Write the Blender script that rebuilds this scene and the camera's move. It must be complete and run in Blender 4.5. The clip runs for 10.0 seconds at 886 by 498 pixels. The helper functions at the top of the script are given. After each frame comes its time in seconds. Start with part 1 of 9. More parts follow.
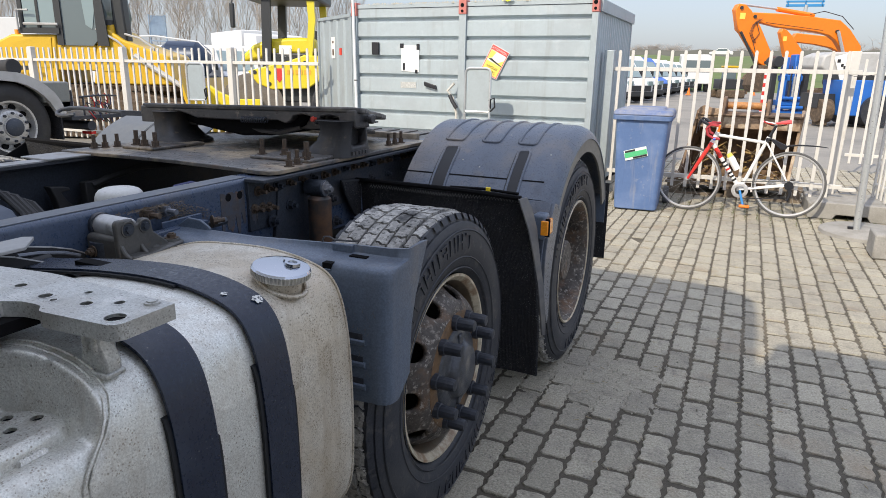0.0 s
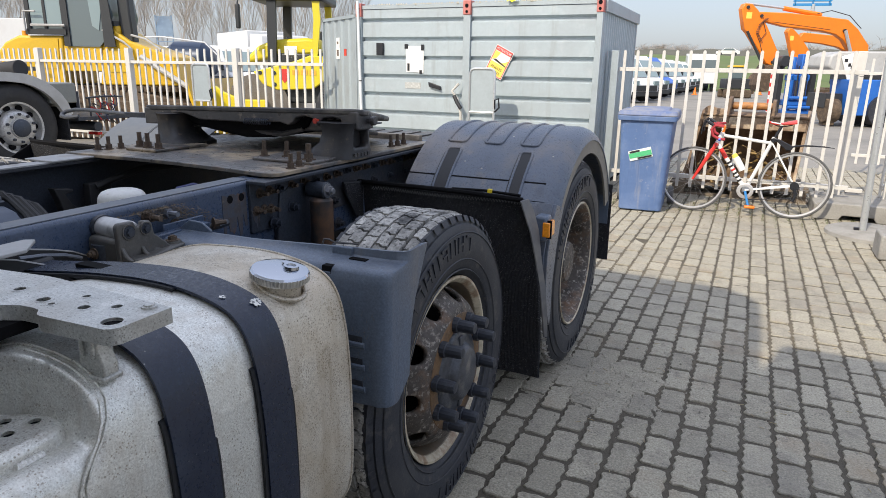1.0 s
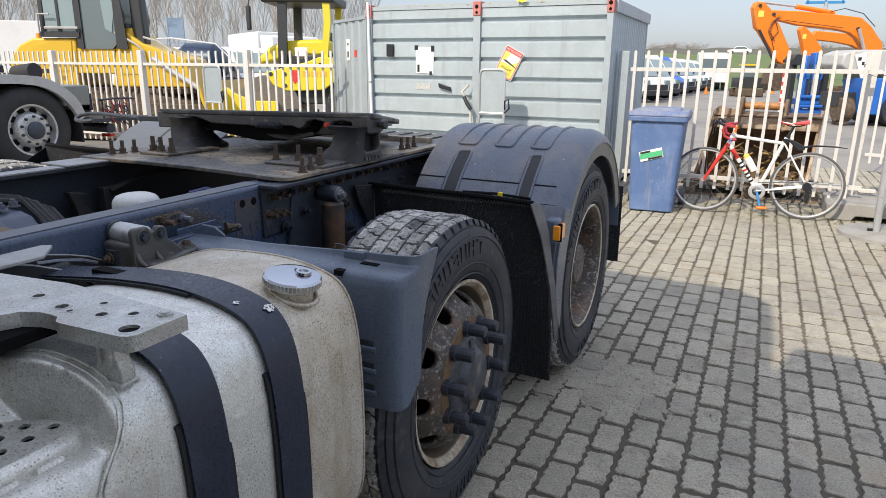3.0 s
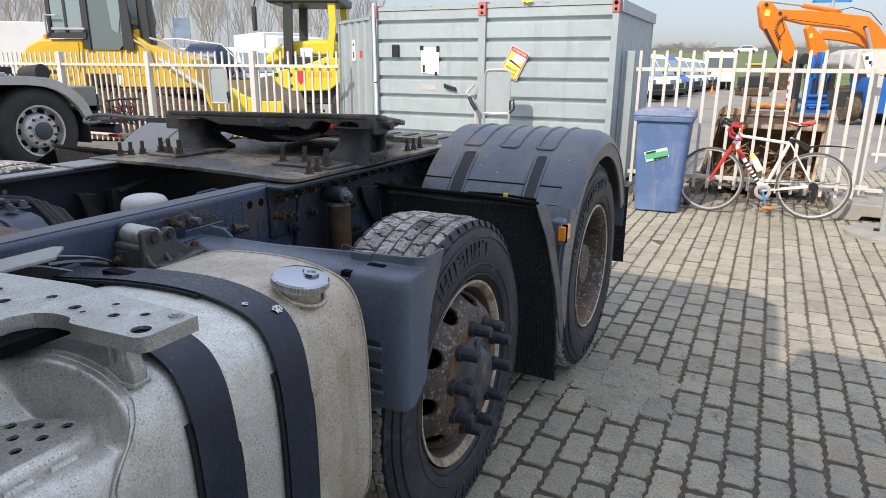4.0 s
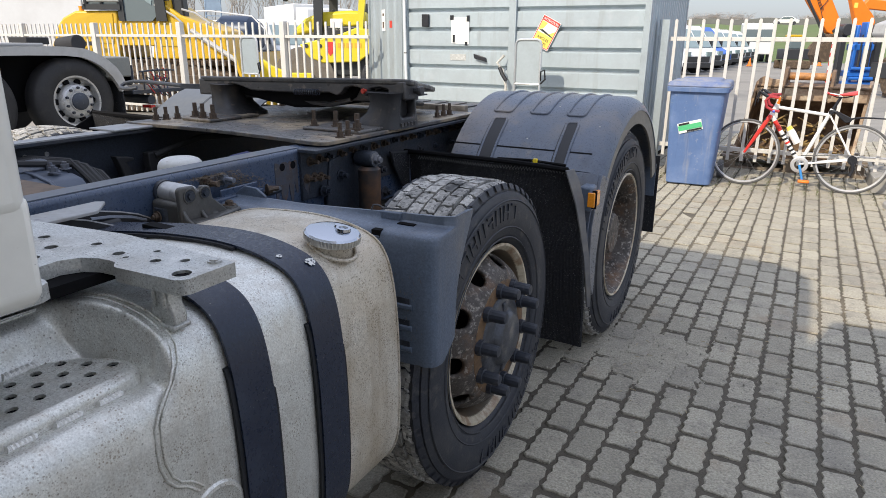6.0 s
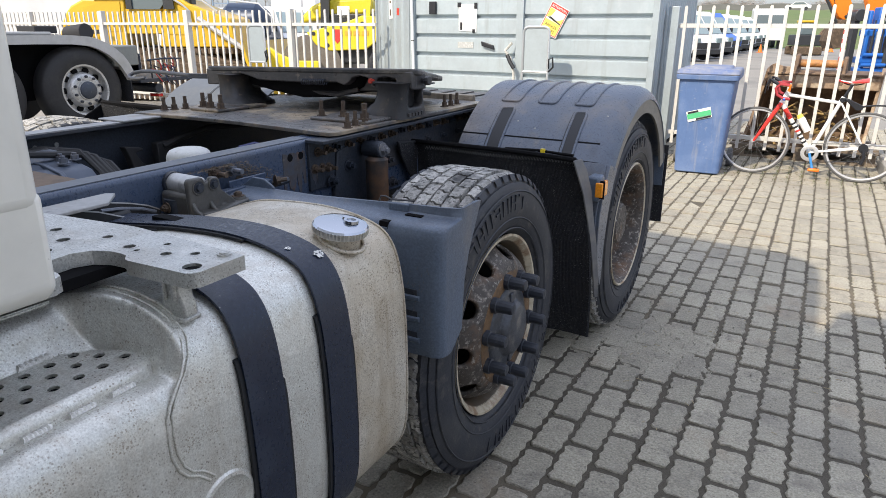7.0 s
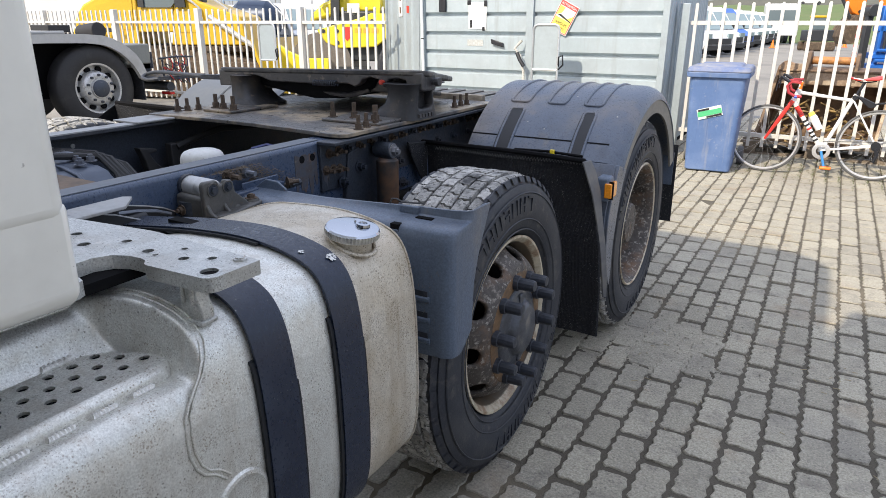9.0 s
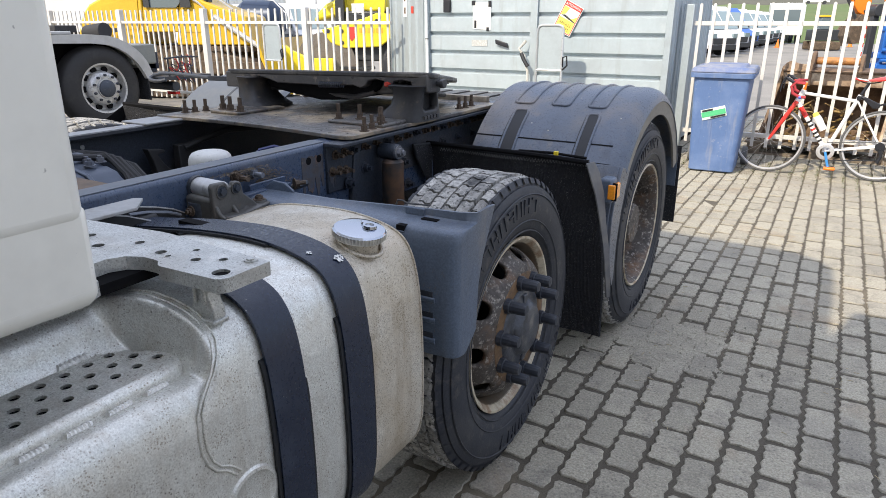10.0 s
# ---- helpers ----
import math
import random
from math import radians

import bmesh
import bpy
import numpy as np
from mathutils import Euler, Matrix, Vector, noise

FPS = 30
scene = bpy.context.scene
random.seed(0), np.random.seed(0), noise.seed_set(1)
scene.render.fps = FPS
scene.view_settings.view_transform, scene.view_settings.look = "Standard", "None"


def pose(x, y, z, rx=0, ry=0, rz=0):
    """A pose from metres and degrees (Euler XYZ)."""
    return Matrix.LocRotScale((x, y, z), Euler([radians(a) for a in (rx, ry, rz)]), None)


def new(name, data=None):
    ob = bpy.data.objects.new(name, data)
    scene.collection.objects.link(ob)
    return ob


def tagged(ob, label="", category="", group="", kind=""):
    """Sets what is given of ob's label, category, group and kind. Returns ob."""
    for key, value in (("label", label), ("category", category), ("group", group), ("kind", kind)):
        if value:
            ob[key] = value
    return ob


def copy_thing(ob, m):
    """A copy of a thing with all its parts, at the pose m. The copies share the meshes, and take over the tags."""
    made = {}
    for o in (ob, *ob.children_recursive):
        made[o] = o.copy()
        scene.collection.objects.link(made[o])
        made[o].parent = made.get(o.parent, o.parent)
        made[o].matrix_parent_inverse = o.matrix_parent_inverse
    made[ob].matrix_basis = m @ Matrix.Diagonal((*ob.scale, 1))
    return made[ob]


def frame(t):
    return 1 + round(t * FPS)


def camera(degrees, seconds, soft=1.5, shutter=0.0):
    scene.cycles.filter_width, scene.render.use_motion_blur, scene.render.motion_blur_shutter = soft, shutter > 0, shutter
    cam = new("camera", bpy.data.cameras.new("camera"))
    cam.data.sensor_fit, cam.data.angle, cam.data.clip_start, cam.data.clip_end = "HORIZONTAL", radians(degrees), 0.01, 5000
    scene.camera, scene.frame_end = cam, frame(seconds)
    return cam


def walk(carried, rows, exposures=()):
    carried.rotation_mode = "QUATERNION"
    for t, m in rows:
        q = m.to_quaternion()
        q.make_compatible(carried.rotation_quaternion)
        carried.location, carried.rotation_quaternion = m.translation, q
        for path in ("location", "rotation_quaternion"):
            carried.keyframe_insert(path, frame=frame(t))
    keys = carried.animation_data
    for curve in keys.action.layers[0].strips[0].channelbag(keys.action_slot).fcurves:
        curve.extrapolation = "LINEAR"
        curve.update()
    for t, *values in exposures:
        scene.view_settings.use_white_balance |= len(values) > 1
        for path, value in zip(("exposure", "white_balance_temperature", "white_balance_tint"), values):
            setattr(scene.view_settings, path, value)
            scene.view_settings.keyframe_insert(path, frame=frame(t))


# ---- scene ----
cam = camera(68.3, 10.0, 0.8)
PATH = [
    (0, (0.749, -1.729, 1.403, 74.59, -0.98, 24.55)),
    (0.5, (0.748, -1.725, 1.406, 74.62, -0.94, 24.72)),
    (1, (0.762, -1.722, 1.410, 74.58, -0.89, 25.03)),
    (1.5, (0.763, -1.725, 1.410, 74.59, -0.85, 25.22)),
    (2, (0.764, -1.725, 1.414, 74.59, -0.75, 25.46)),
    (2.5, (0.761, -1.726, 1.419, 74.58, -0.70, 25.67)),
    (4, (0.764, -1.739, 1.431, 74.53, -0.53, 26.28)),
    (4.5, (0.762, -1.751, 1.419, 74.57, -0.50, 26.67)),
    (5, (0.762, -1.765, 1.406, 74.41, -0.47, 27.46)),
    (5.5, (0.768, -1.767, 1.401, 73.47, -0.45, 28.25)),
    (6, (0.774, -1.766, 1.399, 72.31, -0.46, 28.78)),
    (7.5, (0.775, -1.771, 1.417, 71.11, -0.19, 29.59)),
    (8, (0.777, -1.774, 1.424, 71.00, -0.14, 29.78)),
    (8.5, (0.778, -1.777, 1.427, 70.95, -0.12, 29.98)),
    (9, (0.781, -1.784, 1.430, 70.94, -0.11, 30.19)),
    (9.5, (0.787, -1.798, 1.439, 70.91, -0.12, 30.33)),
    (10, (0.789, -1.805, 1.442, 70.89, -0.10, 30.53)),
]
EXPOSURE = [(0, 1.72, 6560, 10), (4.5, 1.72, 6560, 10), (5.5, 1.72, 6560, 10), (7.0, 1.93, 6560, 10), (10, 2.0, 6560, 10)]
walk(cam, [(t, pose(*p)) for t, p in PATH], EXPOSURE)

# ---- light ----
SUN_EL, SUN_AZ = 41.0, 14.5          # degrees above the horizon; the light travels this far from +y towards +x
world = bpy.data.worlds.new("sky")
world.use_nodes = True
scene.world = world
wn = world.node_tree.nodes
sky = wn.new("ShaderNodeTexSky")
sky.sky_type = "NISHITA"
sky.sun_disc = False
sky.sun_elevation = radians(SUN_EL)
sky.sun_rotation = radians(180 + SUN_AZ)
sky.dust_density, sky.air_density, sky.ozone_density = 2.0, 1.0, 1.0
wn["Background"].inputs[1].default_value = 0.15
haze = wn.new("ShaderNodeMix")           # thin high haze evens the sky out
haze.data_type = "RGBA"
haze.inputs[0].default_value = 0.85
dome = wn.new("ShaderNodeTexCoord")       # a hazy sky grows brighter towards the zenith
up = wn.new("ShaderNodeSeparateXYZ")
rise = wn.new("ShaderNodeMapRange")
rise.inputs[1].default_value, rise.inputs[2].default_value, rise.inputs[3].default_value, rise.inputs[4].default_value = 0.0, 1.0, 0.77, 2.6
tint = wn.new("ShaderNodeMix")
tint.data_type, tint.blend_type = "RGBA", "MULTIPLY"
tint.inputs[0].default_value = 1.0
tint.inputs[6].default_value = (0.92, 0.99, 1.2, 1)
for a, b in ((dome.outputs["Generated"], up.inputs[0]), (up.outputs[2], rise.inputs[0]), (rise.outputs[0], tint.inputs[7]), (tint.outputs[2], haze.inputs[7])):
    world.node_tree.links.new(a, b)
world.node_tree.links.new(sky.outputs[0], haze.inputs[6])
world.node_tree.links.new(haze.outputs[2], wn["Background"].inputs[0])
sun_data = bpy.data.lights.new("sun", "SUN")
sun_data.energy, sun_data.angle, sun_data.color = 1.31, radians(0.55), (1.0, 0.9, 0.735)
sun = new("sun", sun_data)
ldir = Vector((math.sin(radians(SUN_AZ)) * math.cos(radians(SUN_EL)), math.cos(radians(SUN_AZ)) * math.cos(radians(SUN_EL)), -math.sin(radians(SUN_EL))))
sun.rotation_euler = ldir.to_track_quat("-Z", "Y").to_euler()


# ---- mesh helpers ----
class Shape:
    """Collects vertices and faces of one part."""

    def __init__(self):
        self.v, self.f = [], []

    def add(self, verts, faces):
        n = len(self.v)
        self.v += [tuple(p) for p in verts]
        self.f += [tuple(i + n for i in f) for f in faces]
        return self

    def box(self, x0, x1, y0, y1, z0, z1, m=None):
        vs = [Vector((x, y, z)) for z in (z0, z1) for y in (y0, y1) for x in (x0, x1)]
        if m is not None:
            vs = [m @ p for p in vs]
        return self.add(vs, [(0, 2, 3, 1), (4, 5, 7, 6), (0, 1, 5, 4), (1, 3, 7, 5), (3, 2, 6, 7), (2, 0, 4, 6)])

    def prism(self, pts, lo, hi, axis="x"):
        """Extrudes a polygon; axis x: points are (y, z), axis y: (x, z), axis z: (x, y)."""
        put = {"x": lambda a, b, c: (c, a, b), "y": lambda a, b, c: (a, c, b), "z": lambda a, b, c: (a, b, c)}[axis]
        n = len(pts)
        vs = [put(a, b, lo) for a, b in pts] + [put(a, b, hi) for a, b in pts]
        return self.add(vs, [tuple(range(n))[::-1], tuple(range(n, 2 * n))] + [(i, (i + 1) % n, n + (i + 1) % n, n + i) for i in range(n)])

    def cyl(self, p0, p1, r0, r1=None, seg=16, caps=True):
        p0, p1 = Vector(p0), Vector(p1)
        r1 = r0 if r1 is None else r1
        q = (p1 - p0).to_track_quat("Z", "Y")
        vs = []
        for p, r in ((p0, r0), (p1, r1)):
            vs += [p + q @ Vector((r * math.cos(2 * math.pi * i / seg), r * math.sin(2 * math.pi * i / seg), 0)) for i in range(seg)]
        fs = [(i, (i + 1) % seg, seg + (i + 1) % seg, seg + i) for i in range(seg)]
        if caps:
            fs += [tuple(range(seg))[::-1], tuple(range(seg, 2 * seg))]
        return self.add(vs, fs)

    def tube(self, path, r, seg=8, closed=False):
        path = [Vector(p) for p in path]
        n, rings = len(path), []
        side = None
        for i, p in enumerate(path):
            a = path[(i - 1) % n] if closed or i else p
            b = path[(i + 1) % n] if closed or i < n - 1 else p
            d = (b - a).normalized()
            if side is None:
                side = d.orthogonal().normalized()
            side = (side - d * side.dot(d)).normalized()
            up = d.cross(side)
            rr = r[i] if isinstance(r, (list, tuple)) else r
            rings.append([p + side * rr * math.cos(2 * math.pi * k / seg) + up * rr * math.sin(2 * math.pi * k / seg) for k in range(seg)])
        fs = []
        for i in range(n if closed else n - 1):
            j = (i + 1) % n
            fs += [(i * seg + k, i * seg + (k + 1) % seg, j * seg + (k + 1) % seg, j * seg + k) for k in range(seg)]
        if not closed:
            fs += [tuple(range(seg))[::-1], tuple(range((n - 1) * seg, n * seg))]
        return self.add([p for ring in rings for p in ring], fs)

    def lathe(self, prof, centre, axis="x", seg=48, closed=False, start=0.0, sweep=360.0):
        """Turns a profile of (along the axis, radius) round an axis through the centre."""
        c = Vector(centre)
        full = sweep >= 360
        k = seg if full else seg + 1
        vs = []
        for a, r in prof:
            for i in range(k):
                t = radians(start + sweep * i / seg)
                u, w = r * math.cos(t), r * math.sin(t)
                vs.append(c + Vector({"x": (a, u, w), "y": (u, a, w), "z": (u, w, a)}[axis]))
        fs = []
        m = len(prof)
        for j in range(m if closed else m - 1):
            jj = (j + 1) % m
            for i in range(seg):
                ii = (i + 1) % k
                fs.append((j * k + i, j * k + ii, jj * k + ii, jj * k + i))
        return self.add(vs, fs)

    def sheet(self, rows, thick, closed_v=False):
        """A plate of that thickness over a grid of points (rows of equal length)."""
        n, m = len(rows), len(rows[0])
        g = [[Vector(p) for p in r] for r in rows]
        nor = []
        for i in range(n):
            for j in range(m):
                du = g[min(i + 1, n - 1)][j] - g[max(i - 1, 0)][j]
                dv = g[i][min(j + 1, m - 1)] - g[i][max(j - 1, 0)]
                nor.append(du.cross(dv).normalized())
        flat = [p for r in g for p in r]
        vs = flat + [p - nn * thick for p, nn in zip(flat, nor)]
        N = n * m
        fs = []
        for i in range(n - 1):
            for j in range(m - 1):
                a, b, c, d = i * m + j, i * m + j + 1, (i + 1) * m + j + 1, (i + 1) * m + j
                fs += [(a, d, c, b), (N + a, N + b, N + c, N + d)]
        for i in range(n - 1):
            for j in (0, m - 1):
                a, d = i * m + j, (i + 1) * m + j
                fs.append((a, N + a, N + d, d) if j == 0 else (a, d, N + d, N + a))
        for j in range(m - 1):
            for i in (0, n - 1):
                a, b = i * m + j, i * m + j + 1
                fs.append((a, b, N + b, N + a) if i == 0 else (b, a, N + a, N + b))
        return self.add(vs, fs)

    def mesh(self, name, smooth=35):
        me = bpy.data.meshes.new(name)
        me.from_pydata(self.v, [], self.f)
        bm = bmesh.new()
        bm.from_mesh(me)
        bmesh.ops.recalc_face_normals(bm, faces=bm.faces)
        bm.to_mesh(me)
        bm.free()
        if smooth:
            me.polygons.foreach_set("use_smooth", [True] * len(me.polygons))
            me.set_sharp_from_angle(angle=radians(smooth))
        return me


def part(name, shape, material, parent=None, label="", smooth=35, bevel=0.0, segs=2):
    me = shape if isinstance(shape, bpy.types.Mesh) else shape.mesh(name, smooth)
    if not me.materials:
        me.materials.append(material)
    ob = new(name, me)
    if parent is not None:
        ob.parent = parent
    if label:
        tagged(ob, label)
    if bevel:
        mod = ob.modifiers.new("edge", "BEVEL")
        mod.width, mod.segments, mod.limit_method, mod.angle_limit = bevel, segs, "ANGLE", radians(40)
    return ob


def thing(name, label, category, group="", kind="", at=None):
    ob = tagged(new(name), label, category, group, kind)
    ob.empty_display_size = 0.1
    if at is not None:
        ob.matrix_basis = at
    return ob


# ---- materials ----
def material(name, base, rough=0.6, metal=0.0, spots=(), grain=0.0, scale=40.0, bump=0.0, bump_scale=200.0, rand=0.0, coat=0.0, spec=0.5, rough_var=0.0, specks=(), isl=0.0, streaks=()):
    """Base colour with layers: spots = (colour, noise scale, threshold low, threshold high, amount, detail)."""
    m = bpy.data.materials.new(name)
    m.use_nodes = True
    nt = m.node_tree
    nd, lk = nt.nodes, nt.links
    bs = nd["Principled BSDF"]
    bs.inputs["Roughness"].default_value = rough
    bs.inputs["Metallic"].default_value = metal
    bs.inputs["Specular IOR Level"].default_value = spec
    bs.inputs["Coat Weight"].default_value = coat
    tc = nd.new("ShaderNodeNewGeometry")
    pos = tc.outputs["Position"]
    rgb = nd.new("ShaderNodeRGB")
    rgb.outputs[0].default_value = (*base, 1)
    col = rgb.outputs[0]

    def noise_tex(s, detail=4.0, roughness=0.6):
        n = nd.new("ShaderNodeTexNoise")
        n.inputs["Scale"].default_value, n.inputs["Detail"].default_value, n.inputs["Roughness"].default_value = s, detail, roughness
        lk.new(pos, n.inputs["Vector"])
        return n.outputs["Fac"]

    def mix(fac, a, b, blend="MIX"):
        x = nd.new("ShaderNodeMix")
        x.data_type, x.blend_type = "RGBA", blend
        for sock, val in ((x.inputs[0], fac), (x.inputs[6], a), (x.inputs[7], b)):
            if isinstance(val, bpy.types.NodeSocket):
                lk.new(val, sock)
            elif isinstance(val, tuple):
                sock.default_value = (*val, 1)
            else:
                sock.default_value = val
        return x.outputs[2]

    def ramp(fac, lo, hi, a=0.0, b=1.0):
        r = nd.new("ShaderNodeMapRange")
        r.inputs[1].default_value, r.inputs[2].default_value, r.inputs[3].default_value, r.inputs[4].default_value = lo, hi, a, b
        lk.new(fac, r.inputs[0])
        return r.outputs[0]

    if rand:
        oi = nd.new("ShaderNodeObjectInfo")
        col = mix(1.0, col, ramp(oi.outputs["Random"], 0, 1, 1 - rand, 1 + rand), "MULTIPLY")
    if isl:
        col = mix(1.0, col, ramp(tc.outputs["Random Per Island"], 0, 1, 1 - isl, 1 + isl), "MULTIPLY")
    if grain:
        col = mix(1.0, col, ramp(noise_tex(scale, 6.0), 0.25, 0.75, 1 - grain, 1 + grain), "MULTIPLY")
    for colour, s, lo, hi, amount, detail in spots:
        col = mix(ramp(noise_tex(s, detail), lo, hi, 0, amount), col, colour)
    for colour, s, lo, hi, amount in streaks:
        mp = nd.new("ShaderNodeMapping")
        mp.inputs["Scale"].default_value = (1, 1, 0.09)
        lk.new(pos, mp.inputs["Vector"])
        n = nd.new("ShaderNodeTexNoise")
        n.inputs["Scale"].default_value, n.inputs["Detail"].default_value, n.inputs["Roughness"].default_value = s, 6.0, 0.65
        lk.new(mp.outputs[0], n.inputs["Vector"])
        col = mix(ramp(n.outputs["Fac"], lo, hi, 0, amount), col, colour)
    for colour, s, r, share, amount in specks:
        vo = nd.new("ShaderNodeTexVoronoi")
        vo.inputs["Scale"].default_value = s
        lk.new(pos, vo.inputs["Vector"])
        sep = nd.new("ShaderNodeSeparateColor")
        lk.new(vo.outputs["Color"], sep.inputs[0])
        mul = nd.new("ShaderNodeMath")
        mul.operation = "MULTIPLY"
        lk.new(ramp(vo.outputs["Distance"], r, r * 0.5, 0, amount), mul.inputs[0])
        gate = nd.new("ShaderNodeMath")
        gate.operation = "MULTIPLY"
        lk.new(ramp(sep.outputs[0], 1 - share, 1.0 - share * 0.6), gate.inputs[0])
        lk.new(ramp(noise_tex(s * 0.06, 4.0), 0.38, 0.62), gate.inputs[1])
        lk.new(gate.outputs[0], mul.inputs[1])
        col = mix(mul.outputs[0], col, colour)
    lk.new(col, bs.inputs["Base Color"])
    if rough_var:
        lk.new(ramp(noise_tex(scale * 0.6, 5.0), 0.3, 0.7, max(0, rough - rough_var), min(1, rough + rough_var)), bs.inputs["Roughness"])
    if bump:
        b = nd.new("ShaderNodeBump")
        b.inputs["Strength"].default_value, b.inputs["Distance"].default_value = 1.0, bump
        lk.new(noise_tex(bump_scale, 5.0), b.inputs["Height"])
        lk.new(b.outputs[0], bs.inputs["Normal"])
    return m


DUST = (0.23, 0.2, 0.16)
M_ALU = material("dull_aluminium", (0.715, 0.72, 0.685), 0.4, 0.5, [((0.57, 0.55, 0.49), 2.6, 0.42, 0.7, 0.5, 6), ((0.52, 0.49, 0.44), 34, 0.48, 0.68, 0.4, 6), ((0.36, 0.31, 0.24), 9, 0.62, 0.8, 0.5, 7), ((0.84, 0.82, 0.78), 55, 0.6, 0.7, 0.5, 5)], 0.34, 300, 0.0006, 120, rough_var=0.12, streaks=[((0.46, 0.41, 0.34), 26, 0.5, 0.72, 0.5), ((0.86, 0.85, 0.81), 40, 0.58, 0.72, 0.5)], specks=[((0.26, 0.22, 0.17), 190, 0.38, 0.75, 0.8), ((0.09, 0.075, 0.055), 120, 0.24, 0.46, 0.85), ((0.11, 0.09, 0.07), 260, 0.32, 0.5, 0.7), ((0.05, 0.045, 0.04), 60, 0.15, 0.22, 0.6), ((0.36, 0.32, 0.26), 380, 0.45, 0.9, 0.6)])
M_ALU_DIRTY = material("stained_aluminium", (0.64, 0.6, 0.525), 0.42, 0.32, [((0.48, 0.4, 0.29), 5, 0.42, 0.64, 0.8, 7), ((0.3, 0.25, 0.18), 30, 0.58, 0.72, 0.6, 6)], 0.32, 300, 0.0008, 120, rough_var=0.1, streaks=[((0.4, 0.33, 0.24), 22, 0.48, 0.7, 0.7)], specks=[((0.2, 0.165, 0.12), 180, 0.44, 0.9, 0.85), ((0.09, 0.07, 0.05), 125, 0.3, 0.65, 0.8), ((0.1, 0.08, 0.06), 230, 0.34, 0.6, 0.9), ((0.06, 0.05, 0.04), 60, 0.17, 0.24, 0.85), ((0.3, 0.25, 0.18), 360, 0.45, 0.9, 0.7)])
M_ALU_STEP = material("cast_aluminium", (0.505, 0.512, 0.495), 0.36, 0.45, [((0.36, 0.335, 0.3), 7, 0.46, 0.7, 0.7, 7), ((0.74, 0.73, 0.7), 24, 0.56, 0.7, 0.5, 6)], 0.34, 280, 0.0008, 160, rough_var=0.12, specks=[((0.1, 0.092, 0.08), 150, 0.36, 0.75, 0.65), ((0.17, 0.155, 0.135), 260, 0.4, 0.8, 0.7)])
M_WELD = material("weld_bead", (0.8, 0.79, 0.76), 0.45, 0.2, [((0.5, 0.47, 0.42), 60, 0.55, 0.75, 0.5, 4)], grain=0.2, scale=200, bump=0.002, bump_scale=220)
M_STRAP = material("black_steel_strap", (0.010, 0.017, 0.037), 0.36, 0.0, [((0.06, 0.078, 0.11), 6, 0.54, 0.76, 0.4, 7), ((0.16, 0.165, 0.17), 30, 0.66, 0.74, 0.3, 6), (DUST, 5, 0.7, 0.9, 0.12, 6)], 0.4, 240, 0.0003, 150, rough_var=0.2, streaks=[((0.09, 0.1, 0.12), 60, 0.6, 0.74, 0.5)], specks=[((0.42, 0.41, 0.38), 60, 0.1, 0.16, 0.8), ((0.3, 0.29, 0.26), 110, 0.16, 0.2, 0.7)])
M_RUBBER_EDGE = material("rubber_edging", (0.012, 0.013, 0.016), 0.75, grain=0.2, scale=120)
M_CHROME = material("chrome", (0.47, 0.5, 0.56), 0.14, 1.0, rough_var=0.06, scale=30)
M_CAP = material("knurled_cap_rim", (0.75, 0.74, 0.71), 0.3, 0.9, grain=0.2, scale=100)
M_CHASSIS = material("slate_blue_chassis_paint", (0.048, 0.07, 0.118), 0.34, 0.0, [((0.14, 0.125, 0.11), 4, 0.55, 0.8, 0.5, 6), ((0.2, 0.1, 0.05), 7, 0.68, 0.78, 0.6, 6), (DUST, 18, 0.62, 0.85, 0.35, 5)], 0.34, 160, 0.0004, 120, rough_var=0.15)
# Grimy steel; its darkness also paints the shade between the rails.
M_CHASSIS_DARK = material("grimy_shaded_steel", (0.026, 0.033, 0.047), 0.5, 0.0, [((0.075, 0.062, 0.05), 6, 0.5, 0.75, 0.6, 6), ((0.13, 0.07, 0.04), 11, 0.66, 0.76, 0.5, 5)], 0.45, 150, 0.0008, 100, rough_var=0.15)
M_RAILTOP = material("worn_paint_and_daylight", (0.34, 0.34, 0.34), 0.5, 0.1, [((0.2, 0.15, 0.1), 8, 0.5, 0.7, 0.7, 6), ((0.05, 0.05, 0.055), 20, 0.6, 0.7, 0.6, 5)], 0.15, 50)
M_RUST = material("rusty_bolt", (0.085, 0.06, 0.043), 0.7, 0.2, [((0.17, 0.12, 0.08), 60, 0.5, 0.68, 0.6, 4), ((0.035, 0.03, 0.027), 90, 0.5, 0.7, 0.7, 3)], 0.25, 200, 0.0008, 300)
M_RUST_PLATE = material("dirty_mounting_plate", (0.12, 0.115, 0.11), 0.42, 0.15, [((0.045, 0.042, 0.04), 2.5, 0.5, 0.62, 0.8, 7), ((0.4, 0.32, 0.22), 4, 0.47, 0.58, 0.85, 8), ((0.15, 0.095, 0.06), 13, 0.55, 0.7, 0.6, 6), ((0.02, 0.02, 0.021), 9, 0.62, 0.72, 0.85, 4)], 0.2, 60, 0.0008, 120, rough_var=0.2)
M_CAST = material("dark_cast_iron", (0.05, 0.05, 0.053), 0.42, 0.2, [((0.14, 0.125, 0.11), 7, 0.46, 0.7, 0.6, 6), ((0.24, 0.2, 0.16), 26, 0.6, 0.7, 0.55, 5)], 0.2, 60, 0.001, 110, rough_var=0.15)
